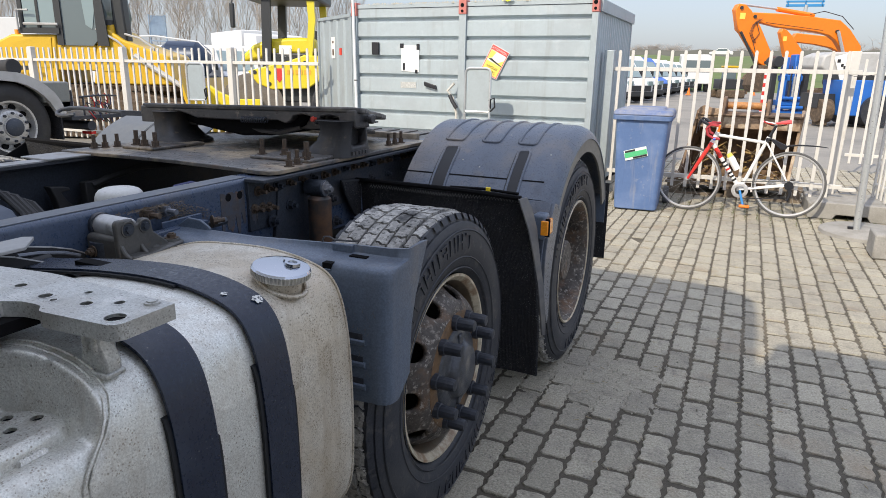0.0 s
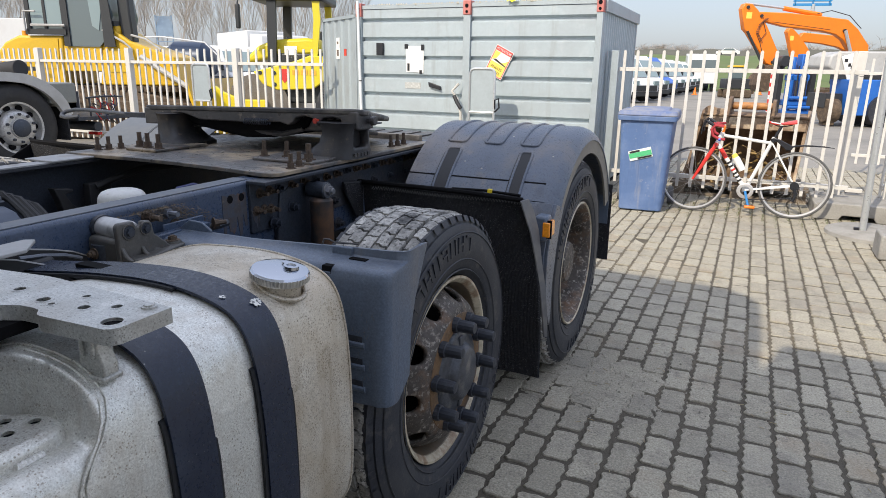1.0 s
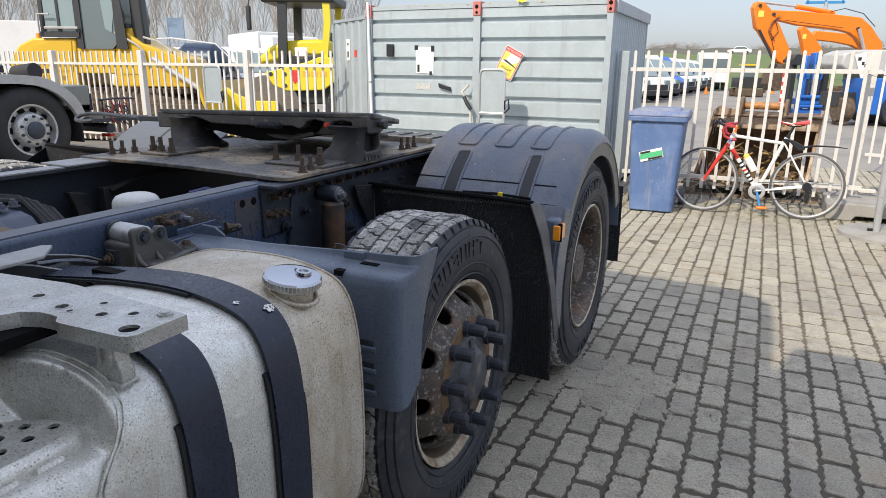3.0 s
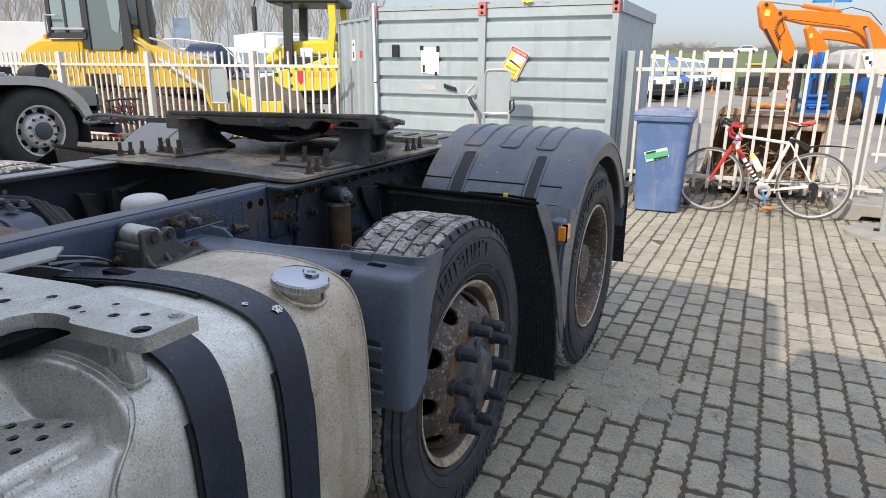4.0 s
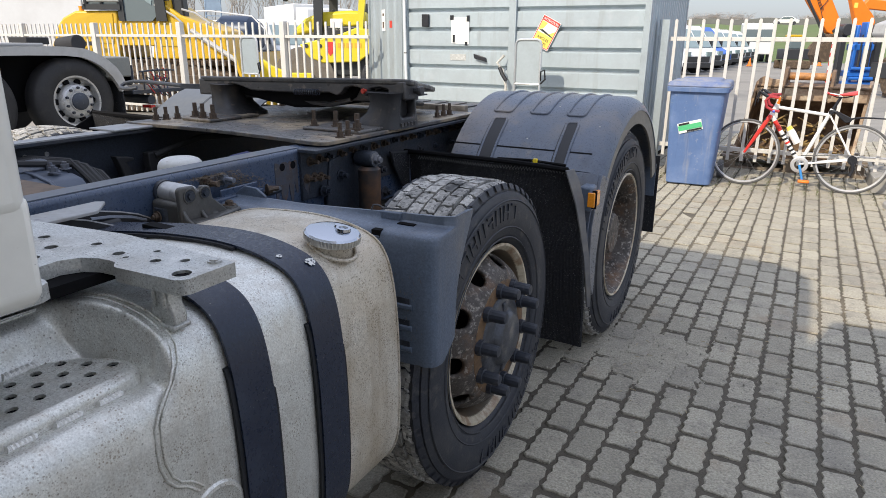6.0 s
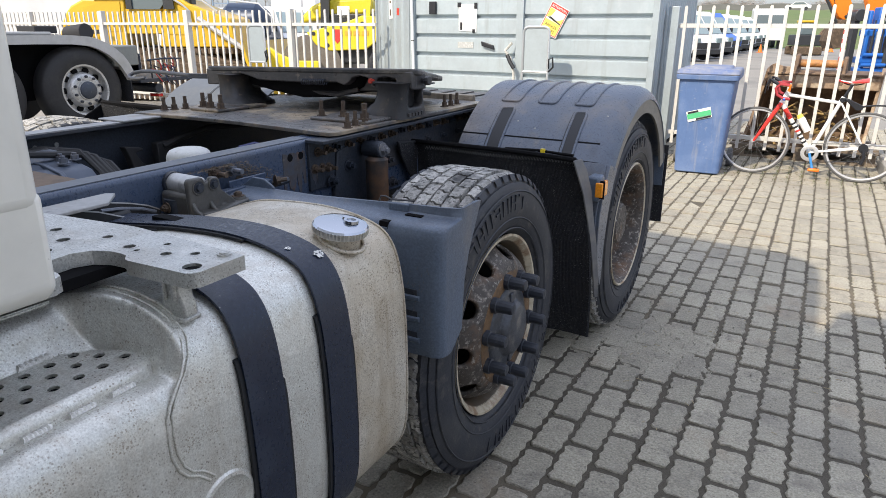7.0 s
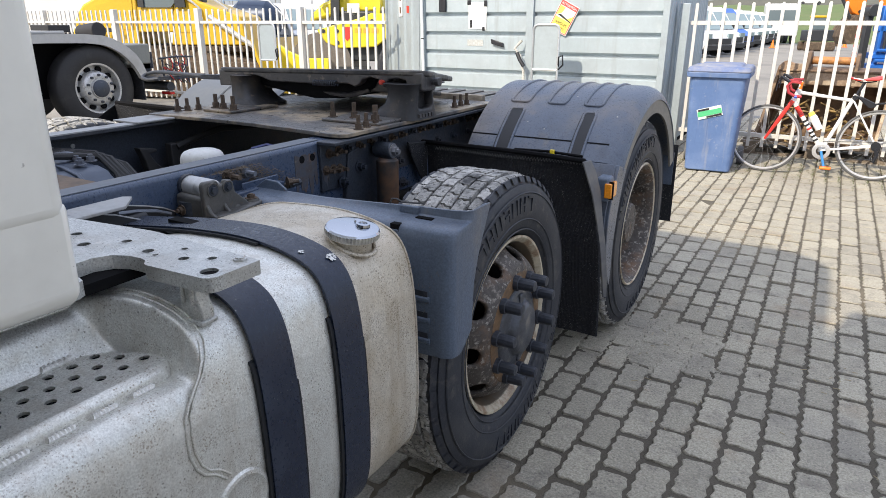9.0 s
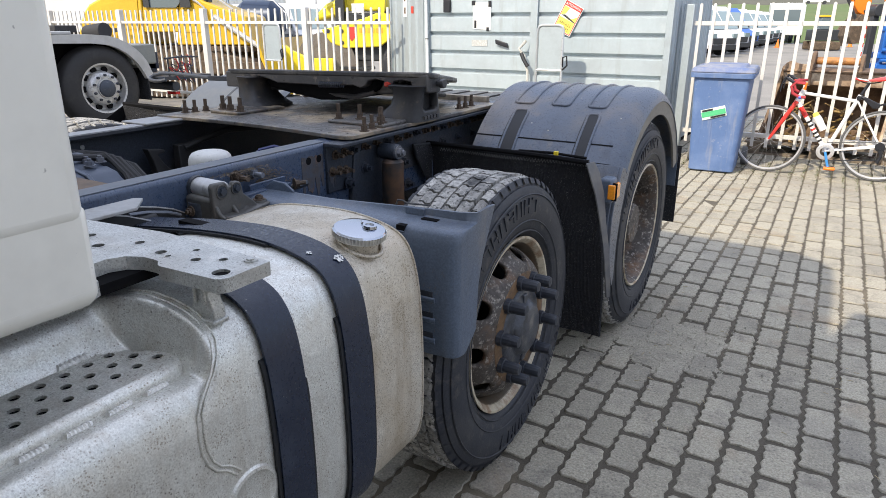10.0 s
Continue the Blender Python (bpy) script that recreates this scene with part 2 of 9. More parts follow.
M_PEDESTAL = material("greasy_pedestal_iron", (0.022, 0.022, 0.024), 0.5, 0.1, [((0.09, 0.07, 0.05), 9, 0.52, 0.7, 0.6, 6), ((0.2, 0.15, 0.1), 22, 0.62, 0.74, 0.5, 5)], 0.2, 60, 0.001, 110, rough_var=0.15)
M_GREASE = material("greasy_steel_top", (0.035, 0.035, 0.037), 0.5, 0.1, [((0.2, 0.18, 0.15), 6, 0.46, 0.66, 0.7, 7), ((0.01, 0.01, 0.011), 12, 0.58, 0.68, 0.8, 5)], 0.2, 40, 0.0005, 90, rough_var=0.15)
M_VALVE = material("grimy_alloy", (0.1, 0.098, 0.094), 0.5, 0.35, [((0.08, 0.075, 0.068), 25, 0.48, 0.68, 0.75, 5), ((0.15, 0.1, 0.06), 40, 0.62, 0.72, 0.5, 4)], 0.2, 80, 0.001, 150)
M_TYRE = material("tyre_rubber", (0.021, 0.024, 0.033), 0.58, 0.0, [((0.07, 0.069, 0.068), 5, 0.5, 0.72, 0.5, 6), ((0.15, 0.135, 0.115), 26, 0.56, 0.76, 0.5, 6)], 0.4, 180, 0.0006, 160)
M_TREAD = material("dusty_tread", (0.38, 0.368, 0.345), 0.85, 0.0, [((0.11, 0.11, 0.11), 22, 0.5, 0.66, 0.8, 6), ((0.2, 0.19, 0.175), 60, 0.52, 0.64, 0.7, 5), ((0.05, 0.05, 0.05), 70, 0.57, 0.63, 0.85, 6), ((0.025, 0.025, 0.028), 6, 0.62, 0.67, 0.8, 4)], 0.4, 90, 0.004, 110, isl=0.32)
M_RIM = material("rusty_steel_rim", (0.085, 0.074, 0.066), 0.6, 0.2, [((0.19, 0.105, 0.055), 9, 0.5, 0.64, 0.65, 6), ((0.028, 0.025, 0.024), 13, 0.52, 0.64, 0.85, 6), ((0.34, 0.3, 0.26), 48, 0.56, 0.68, 0.65, 7), ((0.42, 0.39, 0.35), 60, 0.57, 0.66, 0.8, 6)], 0.28, 70, 0.0018, 160, rough_var=0.15)
M_RIM_PALE = material("cream_rim_paint", (0.5, 0.44, 0.33), 0.5, 0.05, [((0.22, 0.12, 0.06), 16, 0.5, 0.66, 0.85, 6), ((0.26, 0.2, 0.14), 50, 0.52, 0.7, 0.6, 4)], 0.2, 60, 0.0006, 160)
M_RIM_WHITE = material("scuffed_silver_rim", (0.5, 0.5, 0.5), 0.4, 0.5, [((0.12, 0.11, 0.1), 20, 0.55, 0.7, 0.6, 5)], 0.15, 60)
M_HUB = material("grey_hub", (0.17, 0.185, 0.22), 0.42, 0.35, [((0.32, 0.28, 0.23), 14, 0.55, 0.75, 0.6, 6), ((0.2, 0.11, 0.06), 22, 0.6, 0.75, 0.6, 5)], 0.2, 60, 0.0006, 150)
M_NUTCAP = material("black_plastic_nut_cover", (0.026, 0.031, 0.043), 0.5, 0.0, [((0.1, 0.1, 0.11), 40, 0.55, 0.75, 0.5, 5)], 0.12, 90)
M_PLASTIC = material("dark_grey_plastic", (0.09, 0.118, 0.166), 0.4, 0.0, [((0.12, 0.12, 0.125), 3.5, 0.48, 0.75, 0.5, 6), ((0.26, 0.21, 0.155), 4, 0.58, 0.8, 0.5, 7), ((0.04, 0.05, 0.07), 9, 0.55, 0.75, 0.5, 6)], 0.3, 190, 0.0006, 240, rough_var=0.12, streaks=[((0.19, 0.175, 0.16), 11, 0.55, 0.76, 0.45)], specks=[((0.26, 0.26, 0.25), 70, 0.14, 0.2, 0.5)])
M_PLASTIC_EDGE = material("scuffed_plastic_edge", (0.12, 0.12, 0.125), 0.6, 0.0, [((0.22, 0.2, 0.17), 12, 0.5, 0.7, 0.5, 5)], 0.15, 60)
M_FLAP = material("fibrous_mud_flap", (0.024, 0.025, 0.029), 0.85, 0.0, [((0.035, 0.033, 0.031), 8, 0.5, 0.7, 0.5, 5)], 0.3, 120, 0.006, 200, spec=0.15, specks=[((0.3, 0.295, 0.285), 190, 0.3, 0.5, 0.85), ((0.05, 0.05, 0.05), 90, 0.5, 0.9, 0.9)])
M_AMBER = material("amber_lens", (0.85, 0.3, 0.02), 0.15, 0.0, coat=0.5, grain=0.2, scale=150)
M_CAB = material("cream_white_cab_paint", (0.82, 0.80, 0.73), 0.32, 0.0, [((0.45, 0.43, 0.38), 4, 0.5, 0.8, 0.35, 5), ((0.2, 0.18, 0.15), 70, 0.74, 0.78, 0.6, 2)], 0.03, 20, coat=0.3)
M_RESERVOIR = material("grimy_white_tank", (0.6, 0.6, 0.58), 0.5, 0.0, [((0.2, 0.19, 0.17), 26, 0.6, 0.68, 0.8, 6)], 0.1, 60)
M_TYRE_DARK = material("black_tyre", (0.02, 0.02, 0.022), 0.7, 0.0, [((0.045, 0.043, 0.04), 5, 0.5, 0.7, 0.5, 6)], 0.15, 40)
# Near-black; besides black trim it stands for shade in holes, slots and hollows.
M_BLACKHOLE = material("shade_and_trim_black", (0.008, 0.008, 0.009), 0.85, grain=0.2, scale=60, spec=0.08)



def carve(ob, shape):
    """Cuts a shape out of a part, for good."""
    cutter = part("cutter", shape, ob.data.materials[0])
    mod = ob.modifiers.new("holes", "BOOLEAN")
    mod.operation, mod.object, mod.solver = "DIFFERENCE", cutter, "EXACT"
    dg = bpy.context.evaluated_depsgraph_get()
    dg.update()
    me = bpy.data.meshes.new_from_object(ob.evaluated_get(dg))
    ob.modifiers.clear()
    ob.data = me
    bpy.data.objects.remove(cutter)


# ---- the tractor unit ----
truck = thing("truck_tractor", "cream tractor unit with slate-blue chassis, aluminium tank and rusty wheels", "truck")
RAIL_T, RAIL_B = 1.04, 0.76


def rail(name, outer, inward, material_, label):
    """A C-section frame rail along the truck; inward is the sign of x towards the middle."""
    w, t, r = 0.085, 0.010, 0.014
    pts = []
    for a in range(0, 91, 15):
        pts.append((outer + inward * (r - r * math.cos(radians(a))), RAIL_T - r + r * math.sin(radians(a))))
    pts += [(outer + inward * w, RAIL_T), (outer + inward * w, RAIL_T - t), (outer + inward * t, RAIL_T - t), (outer + inward * t, RAIL_B + t), (outer + inward * w, RAIL_B + t), (outer + inward * w, RAIL_B), (outer, RAIL_B)]
    return part(name, Shape().prism(pts, -2.6, 2.35, "y"), material_, truck, label)


near_rail = rail("chassis_rail", -0.735, -1, M_CHASSIS, "slate-blue painted steel frame rail with rust stains")
# The far rail takes the darker steel to show it shaded.
far_rail = rail("chassis_rail", -1.695, 1, M_CHASSIS_DARK, "grimy frame rail, coloured darker for shade, with a worn pale top edge")
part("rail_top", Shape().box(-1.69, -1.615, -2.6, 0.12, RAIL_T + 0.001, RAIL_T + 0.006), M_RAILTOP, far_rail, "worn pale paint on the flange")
part("rail_top", Shape().box(-0.815, -0.752, -2.6, -0.02, RAIL_T + 0.0005, RAIL_T + 0.003), material("worn_blue_grey", (0.11, 0.125, 0.15), 0.5, 0.0, [((0.2, 0.17, 0.13), 6, 0.55, 0.75, 0.6, 6)], 0.15, 40), near_rail, "scuffed blue-grey flange")
for y in (1.45, 2.25):
    part("crossmember", Shape().box(-1.69, -0.745, y, y + 0.09, 0.79, 0.99), M_CHASSIS_DARK, truck, bevel=0.01)
# inner liner plate of the near rail with its bolts
part("angle_bracket", Shape().prism([(-0.73, 0.99), (-0.73, 1.03), (-0.655, 1.03), (-0.655, 1.042), (-0.735, 1.042), (-0.735, 0.99)], -0.05, 1.25, "y"), M_CHASSIS_DARK, truck, "dark steel angle along the rail", bevel=0.002)
doubler = part("side_plate", Shape().box(-0.736, -0.724, -0.045, 1.3, 0.86, 1.035), M_CHASSIS_DARK, truck, "grimy bolted side plate", bevel=0.002)



def bolt(parent, p, d, r=0.013, h=0.018, stud=0.012, mat=None):
    """A hexagon nut on a washer with the stud's end, pointing along d."""
    p, d = Vector(p), Vector(d).normalized()
    s = Shape().cyl(p, p + d * 0.003, r * 1.5, seg=12).cyl(p + d * 0.003, p + d * h, r, seg=6)
    if stud:
        s.cyl(p + d * h, p + d * (h + stud), r * 0.6, seg=8)
    return part("bolt", s, mat or M_RUST, parent, smooth=30)


rb = random.Random(4)
for i in range(17):
    y = 0.10 + i * 0.072
    bolt(doubler, (-0.724, y, 1.0 + rb.uniform(-0.004, 0.004)), (1, 0, 0), 0.012, 0.016, 0.014, M_RUST if i % 3 else M_CHASSIS_DARK)
    if i % 2 and i > 5:
        bolt(doubler, (-0.724, y, 0.935), (1, 0, 0), 0.012, 0.016, 0.012, M_CHASSIS_DARK)
for y, z in ((-0.02, 0.936), (0.02, 0.934), (0.0, 0.993), (0.05, 0.995), (0.055, 0.93)):
    bolt(doubler, (-0.724, y, z), (1, 0, 0), 0.012, 0.018, 0.022)

for y in (-0.13, -0.077):
    part("rail_hole", Shape().cyl((-0.737, y, 0.992), (-0.733, y, 0.992), 0.013, seg=16), M_BLACKHOLE, near_rail)
# rust that ran down from the holes
rdr = random.Random(31)
for y0, y1, z0, z1 in ((-0.165, -0.055, 0.86, 1.01), (-0.05, 0.0, 0.87, 0.95)):
    top_e = [(y0 + (y1 - y0) * i / 12, z1 - rdr.uniform(0, 0.012)) for i in range(13)]
    low_e = [(y0 + (y1 - y0) * (12 - i) / 12, z0 + rdr.uniform(0, 0.075)) for i in range(13)]
    part("rust_stain", Shape().prism(top_e + low_e, -0.7352 if y0 < -0.06 else -0.7235, -0.7335 if y0 < -0.06 else -0.7227, "x"), material("rust_run", (0.075, 0.066, 0.068), 0.7, 0.0, [((0.065, 0.075, 0.1), 30, 0.45, 0.6, 0.9, 6), ((0.2, 0.1, 0.05), 16, 0.55, 0.7, 0.8, 6), ((0.2, 0.17, 0.13), 50, 0.6, 0.7, 0.6, 5)], 0.2, 90), near_rail, "rust run on the blue paint", smooth=0)
# mounting plate under the coupling, with a curved front edge
plate_pts = [(-1.76, 0.05), (-1.635, 0.056), (-1.45, 0.068), (-1.30, 0.07), (-1.14, 0.064), (-0.98, 0.05), (-0.86, 0.036), (-0.74, 0.018), (-0.69, 0.022), (-0.67, 0.05), (-0.665, 1.22), (-1.76, 1.22)]
mount = part("mounting_plate", Shape().prism(plate_pts, RAIL_T + 0.006, RAIL_T + 0.02, "z"), M_RUST_PLATE, truck, "rust-brown steel mounting plate smeared with grease", bevel=0.002)
PT = RAIL_T + 0.02
for x, y in ((-0.702, 0.149), (-0.714, 0.212), (-0.706, 0.262), (-1.712, 0.165), (-1.690, 0.20), (-1.680, 0.252), (-0.73, 0.92), (-0.73, 0.98), (-0.735, 1.05), (-1.70, 0.95), (-1.70, 1.05)):
    bolt(mount, (x, y, PT), (0, 0, 1), 0.013, 0.022, 0.032)

# fifth wheel coupling
fw = part("fifth_wheel", Shape(), M_GREASE, truck, "black greased cast coupling plate with a tapered slot")
FZ = 1.245


TILT = math.tan(radians(6.0))


def fifth_outline():
    half = [(-0.70, 0.485), (-0.66, 0.495), (-0.645, 0.52), (-0.66, 0.60), (-0.73, 0.74), (-0.80, 0.95), (-0.88, 1.15), (-1.0, 1.22), (-1.10, 1.22), (-1.175, 0.98), (-1.175, 0.80)]
    return half + [(-2.43 - x, y) for x, y in half[::-1]]


def tilt(shape):
    shape.v = [(x, y, z - (y - 0.485) * TILT) for x, y, z in shape.v]
    return shape


fw.data = tilt(Shape().prism(fifth_outline(), FZ - 0.024, FZ, "z")).mesh("fifth_wheel")
fw.data.materials.append(M_GREASE)
md = fw.modifiers.new("edge", "BEVEL")
md.width, md.segments, md.limit_method = 0.007, 2, "ANGLE"
# skirt under the front edge with scalloped openings
sk = []
for x, d in ((-1.775, 0.075), (-1.63, 0.075), (-1.615, 0.03), (-1.56, 0.022), (-1.5, 0.035), (-1.45, 0.05), (-1.2, 0.055), (-1.02, 0.05), (-0.98, 0.062), (-0.955, 0.05), (-0.94, 0.03), (-0.90, 0.022), (-0.86, 0.03), (-0.845, 0.055), (-0.835, 0.062), (-0.825, 0.055), (-0.81, 0.03), (-0.77, 0.024), (-0.73, 0.03), (-0.72, 0.07), (-0.655, 0.07)):
    sk.append((x, FZ - 0.01 - d))
part("skirt", Shape().prism([(-0.655, FZ - 0.012)] + sk[::-1] + [(-1.775, FZ - 0.012)], 0.488, 0.53, "y"), M_CAST, fw, "cast rim with scalloped underside", bevel=0.005)
for xa in (-0.69, -1.775):
    part("skirt_side", Shape().box(xa, xa + 0.034, 0.5, 0.60, FZ - 0.085, FZ - 0.02), M_CAST, fw, bevel=0.006)
part("release_handle", Shape().tube([(-1.76, 0.52, FZ - 0.055), (-1.98, 0.525, FZ - 0.046), (-2.10, 0.53, FZ - 0.040), (-2.22, 0.535, FZ - 0.034), (-2.29, 0.53, FZ - 0.035), (-2.33, 0.51, FZ - 0.043), (-2.335, 0.49, FZ - 0.054), (-2.315, 0.47, FZ - 0.063), (-2.27, 0.46, FZ - 0.068), (-2.23, 0.465, FZ - 0.067), (-2.205, 0.48, FZ - 0.062)], 0.0095, 10).box(-1.93, -1.74, 0.51, 0.54, FZ - 0.062, FZ - 0.040), M_CHASSIS_DARK, fw, "steel release handle with a bent loop")
part("rib", Shape().box(-1.62, -0.80, 0.56, 0.62, FZ - 0.10, FZ - 0.035).box(-1.45, -0.98, 0.75, 0.8, FZ - 0.12, FZ - 0.06), M_CAST, fw, bevel=0.006)
spring = [(-1.20 + 0.13 * i / 120, 0.482 + 0.011 * math.sin(i * 0.6), FZ - 0.06 + 0.011 * math.cos(i * 0.6)) for i in range(121)]
part("spring", Shape().tube(spring, 0.0028, 5), M_CHASSIS_DARK, fw, "coil spring under the plate")
part("grease_fitting", Shape().cyl((-0.835, 0.50, FZ - 0.05), (-0.835, 0.465, FZ - 0.05), 0.008, seg=8).cyl((-0.835, 0.475, FZ - 0.05), (-0.835, 0.468, FZ - 0.05), 0.011, seg=8), material("red_cap", (0.5, 0.05, 0.03), 0.5), fw, "small red fitting")
part("pin", Shape().cyl((-0.67, 0.57, FZ - 0.05), (-0.625, 0.57, FZ - 0.05), 0.012, seg=10).cyl((-0.64, 0.57, FZ - 0.05), (-0.62, 0.57, FZ - 0.05), 0.019, seg=10), M_CAST, fw, bevel=0.003)
# Housing below the plate, its black standing for the deep shade there.
part("lock_body", Shape().prism([(-1.60, FZ - 0.03), (-1.55, FZ - 0.085), (-1.42, FZ - 0.11), (-1.25, FZ - 0.135), (-1.1, FZ - 0.13), (-0.98, FZ - 0.105), (-0.93, FZ - 0.08), (-0.90, FZ - 0.03)], 0.54, 0.92, "y"), M_BLACKHOLE, fw, "lock housing, coloured black for the shade under the plate", bevel=0.012)
part("locking_arm", Shape().tube([(-1.3, 0.56, FZ - 0.10), (-1.05, 0.54, FZ - 0.115), (-0.95, 0.55, FZ - 0.09)], 0.012, 6), M_CAST, fw)
def loft(rings):
    """Closed rings of equal length joined into a solid."""
    k = len(rings[0])
    sh = Shape().add([p for r in rings for p in r], [tuple(range(k))[::-1], tuple(range((len(rings) - 1) * k, len(rings) * k))])
    sh.f += [(a * k + i, a * k + (i + 1) % k, (a + 1) * k + (i + 1) % k, (a + 1) * k + i) for a in range(len(rings) - 1) for i in range(k)]
    return sh


def oval(cx, cy, w, d, z, n=28, e=0.45):
    out = []
    for i in range(n):
        a = 2 * math.pi * i / n
        c, s = math.cos(a), math.sin(a)
        out.append((cx + w * math.copysign(abs(c) ** e, c), cy + d * math.copysign(abs(s) ** e, s), z))
    return out


# the plate rests a little lower on its far side
for ob in [fw] + list(fw.children):
    for v in ob.data.vertices:
        v.co.x = -1.215 + (v.co.x + 1.215) * 1.03
        v.co.z += 0.010 - 0.021 * (-0.6 - v.co.x)

for s in (1, -1):
    # cast pedestal: a foot flared towards the middle, a waist and a saddle under the plate, with a hollow in its outer side
    mid = -1.20 if s > 0 else -1.145
    rings = [oval(mid + s * a, y, w * (1.0 if s > 0 else 0.72), d, PT + h, e=0.5) for h, a, w, y, d in ((0.0, 0.435, 0.125, 0.53, 0.125), (0.014, 0.435, 0.122, 0.53, 0.122), (0.03, 0.455, 0.10, 0.53, 0.112), (0.06, 0.475, 0.078, 0.53, 0.10), (0.10, 0.482, 0.07, 0.53, 0.095), (0.13, 0.48, 0.075, 0.53, 0.10), (FZ - 0.045 - PT, 0.475, 0.085, 0.53, 0.105))]
    ped = part("pedestal", loft(rings), M_PEDESTAL, fw, "flared cast pedestal with a hollow side", smooth=50)
    xs_ = sorted((mid + s * 0.515, mid + s * 0.7))
    carve(ped, Shape().prism([(0.475, PT + 0.05), (0.49, PT + 0.04), (0.57, PT + 0.04), (0.585, PT + 0.05), (0.575, PT + 0.12), (0.485, PT + 0.12)], xs_[0], xs_[1], "x"))
    for i in range(5):
        part("cast_mark", Shape().box(mid + s * 0.555, mid + s * 0.562, 0.47 + 0.024 * i, 0.486 + 0.024 * i, PT + 0.008, PT + 0.022), M_CAST, ped)
    pa, pb, pc_ = ((-0.965, -0.69, 0.25) if s > 0 else (-1.61, -1.43, 0.215))
    part("base_plate", Shape().box(pa, pb, pc_, 0.5, PT, PT + 0.012), M_RUST_PLATE, mount, "rusty base plate", bevel=0.004)
    for bx, by, br in (((-0.945, 0.30, 0.013), (-0.86, 0.33, 0.014), (-0.735, 0.30, 0.018)) if s > 0 else ((-1.588, 0.272, 0.015), (-1.53, 0.262, 0.015), (-1.455, 0.25, 0.015))):
        bolt(mount, (bx, by, PT + 0.012), (0, 0, 1), br, 0.024, 0.036)
part("fork_arm", Shape().prism([(0.60, PT + 0.10), (0.60, PT + 0.13), (1.15, PT + 0.045), (1.15, PT + 0.02)], -1.5, -0.93, "x"), M_CAST, fw, "cast coupling underside", bevel=0.01)

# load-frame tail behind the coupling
# Base colour raised to paint sunlight on this plate; the dark spots are dirt.
tail = part("rear_frame_plate", Shape().box(-1.68, -0.75, 1.24, 1.28, RAIL_T + 0.003, RAIL_T + 0.045), material("sunlit_dirty_plate", (0.42, 0.36, 0.28), 0.7, 0.0, [((0.12, 0.09, 0.06), 9, 0.5, 0.7, 0.7, 5)], 0.2, 60), truck, "dirty steel plate, coloured pale for the sunlight on it", bevel=0.003)
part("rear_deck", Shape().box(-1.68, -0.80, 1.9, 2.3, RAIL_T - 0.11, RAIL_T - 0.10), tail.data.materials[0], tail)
for i in range(5):
    part("slat", Shape().box(-1.46 + i * 0.13, -1.37 + i * 0.13, 1.50, 1.98, RAIL_T - 0.018, RAIL_T - 0.008), M_CAST, tail, "dark ramp slat")

# shock absorber and its hanger
shock = part("shock_absorber", Shape().cyl((-0.645, 0.245, 0.46), (-0.645, 0.245, 0.935), 0.043, seg=24).cyl((-0.645, 0.245, 0.935), (-0.645, 0.245, 0.945), 0.043, 0.03, seg=24), material("brown_damper", (0.035, 0.034, 0.036), 0.55, 0.2, [((0.16, 0.085, 0.045), 7, 0.40, 0.6, 0.85, 5)], 0.2, 60), truck, "rust-brown damper tube")
part("eye", Shape().cyl((-0.70, 0.25, 0.972), (-0.620, 0.25, 0.972), 0.031, seg=24), M_CHASSIS_DARK, shock, bevel=0.004)
bolt(shock, (-0.620, 0.25, 0.972), (1, 0, 0), 0.018, 0.018, 0.01, M_HUB)
part("hanger", Shape().prism([(0.05, 0.62), (0.1, 0.98), (0.2, 1.0), (0.33, 0.98), (0.36, 0.62)], -0.735, -0.715, "x"), M_CHASSIS_DARK, shock, bevel=0.004)
part("axle_arm", Shape().tube([(-0.66, -0.35, 0.62), (-0.64, 0.1, 0.6), (-0.62, 0.45, 0.66), (-0.66, 0.7, 0.78)], 0.035, 10), M_CHASSIS_DARK, truck)
part("air_bag", Shape().lathe([(0.40, 0.0), (0.40, 0.10), (0.45, 0.13), (0.50, 0.10), (0.56, 0.13), (0.62, 0.10), (0.66, 0.12), (0.70, 0.1), (0.70, 0.0)], (-0.62, 0.52, 0.0), "z", 24), M_TYRE, truck, "black rubber air spring")
for y, z in ((0.06, 0.88), (0.1, 0.78), (0.16, 0.92), (0.03, 0.7), (0.42, 0.9), (0.45, 0.8), (0.4, 0.7)):
    bolt(truck, (-0.715, y, z), (1, 0, 0), 0.016, 0.02, 0.014, M_CHASSIS_DARK)
part("axle_beam", Shape().cyl((-2.3, 0.0, 0.5), (-0.2, 0.0, 0.5), 0.06, seg=12), M_CHASSIS_DARK, truck)
part("axle_beam", Shape().cyl((-2.3, 1.33, 0.5), (-0.35, 1.33, 0.5), 0.085, seg=12), M_CHASSIS_DARK, truck)

# levelling valve block on the near rail
valve = part("valve_block", Shape().box(-0.73, -0.612, -0.652, -0.575, 0.915, 0.985), M_VALVE, truck, "grimy alloy valve block", bevel=0.012, segs=3)
face = part("flange", Shape().prism([(-0.662, 0.925), (-0.665, 1.022), (-0.658, 1.03), (-0.615, 1.028), (-0.607, 1.012), (-0.595, 1.012), (-0.588, 1.024), (-0.566, 1.021), (-0.560, 1.012), (-0.556, 0.985), (-0.52, 0.955), (-0.50, 0.935), (-0.56, 0.925)], -0.614, -0.598, "x"), M_VALVE, valve, "cast bracket face", bevel=0.004, segs=2)
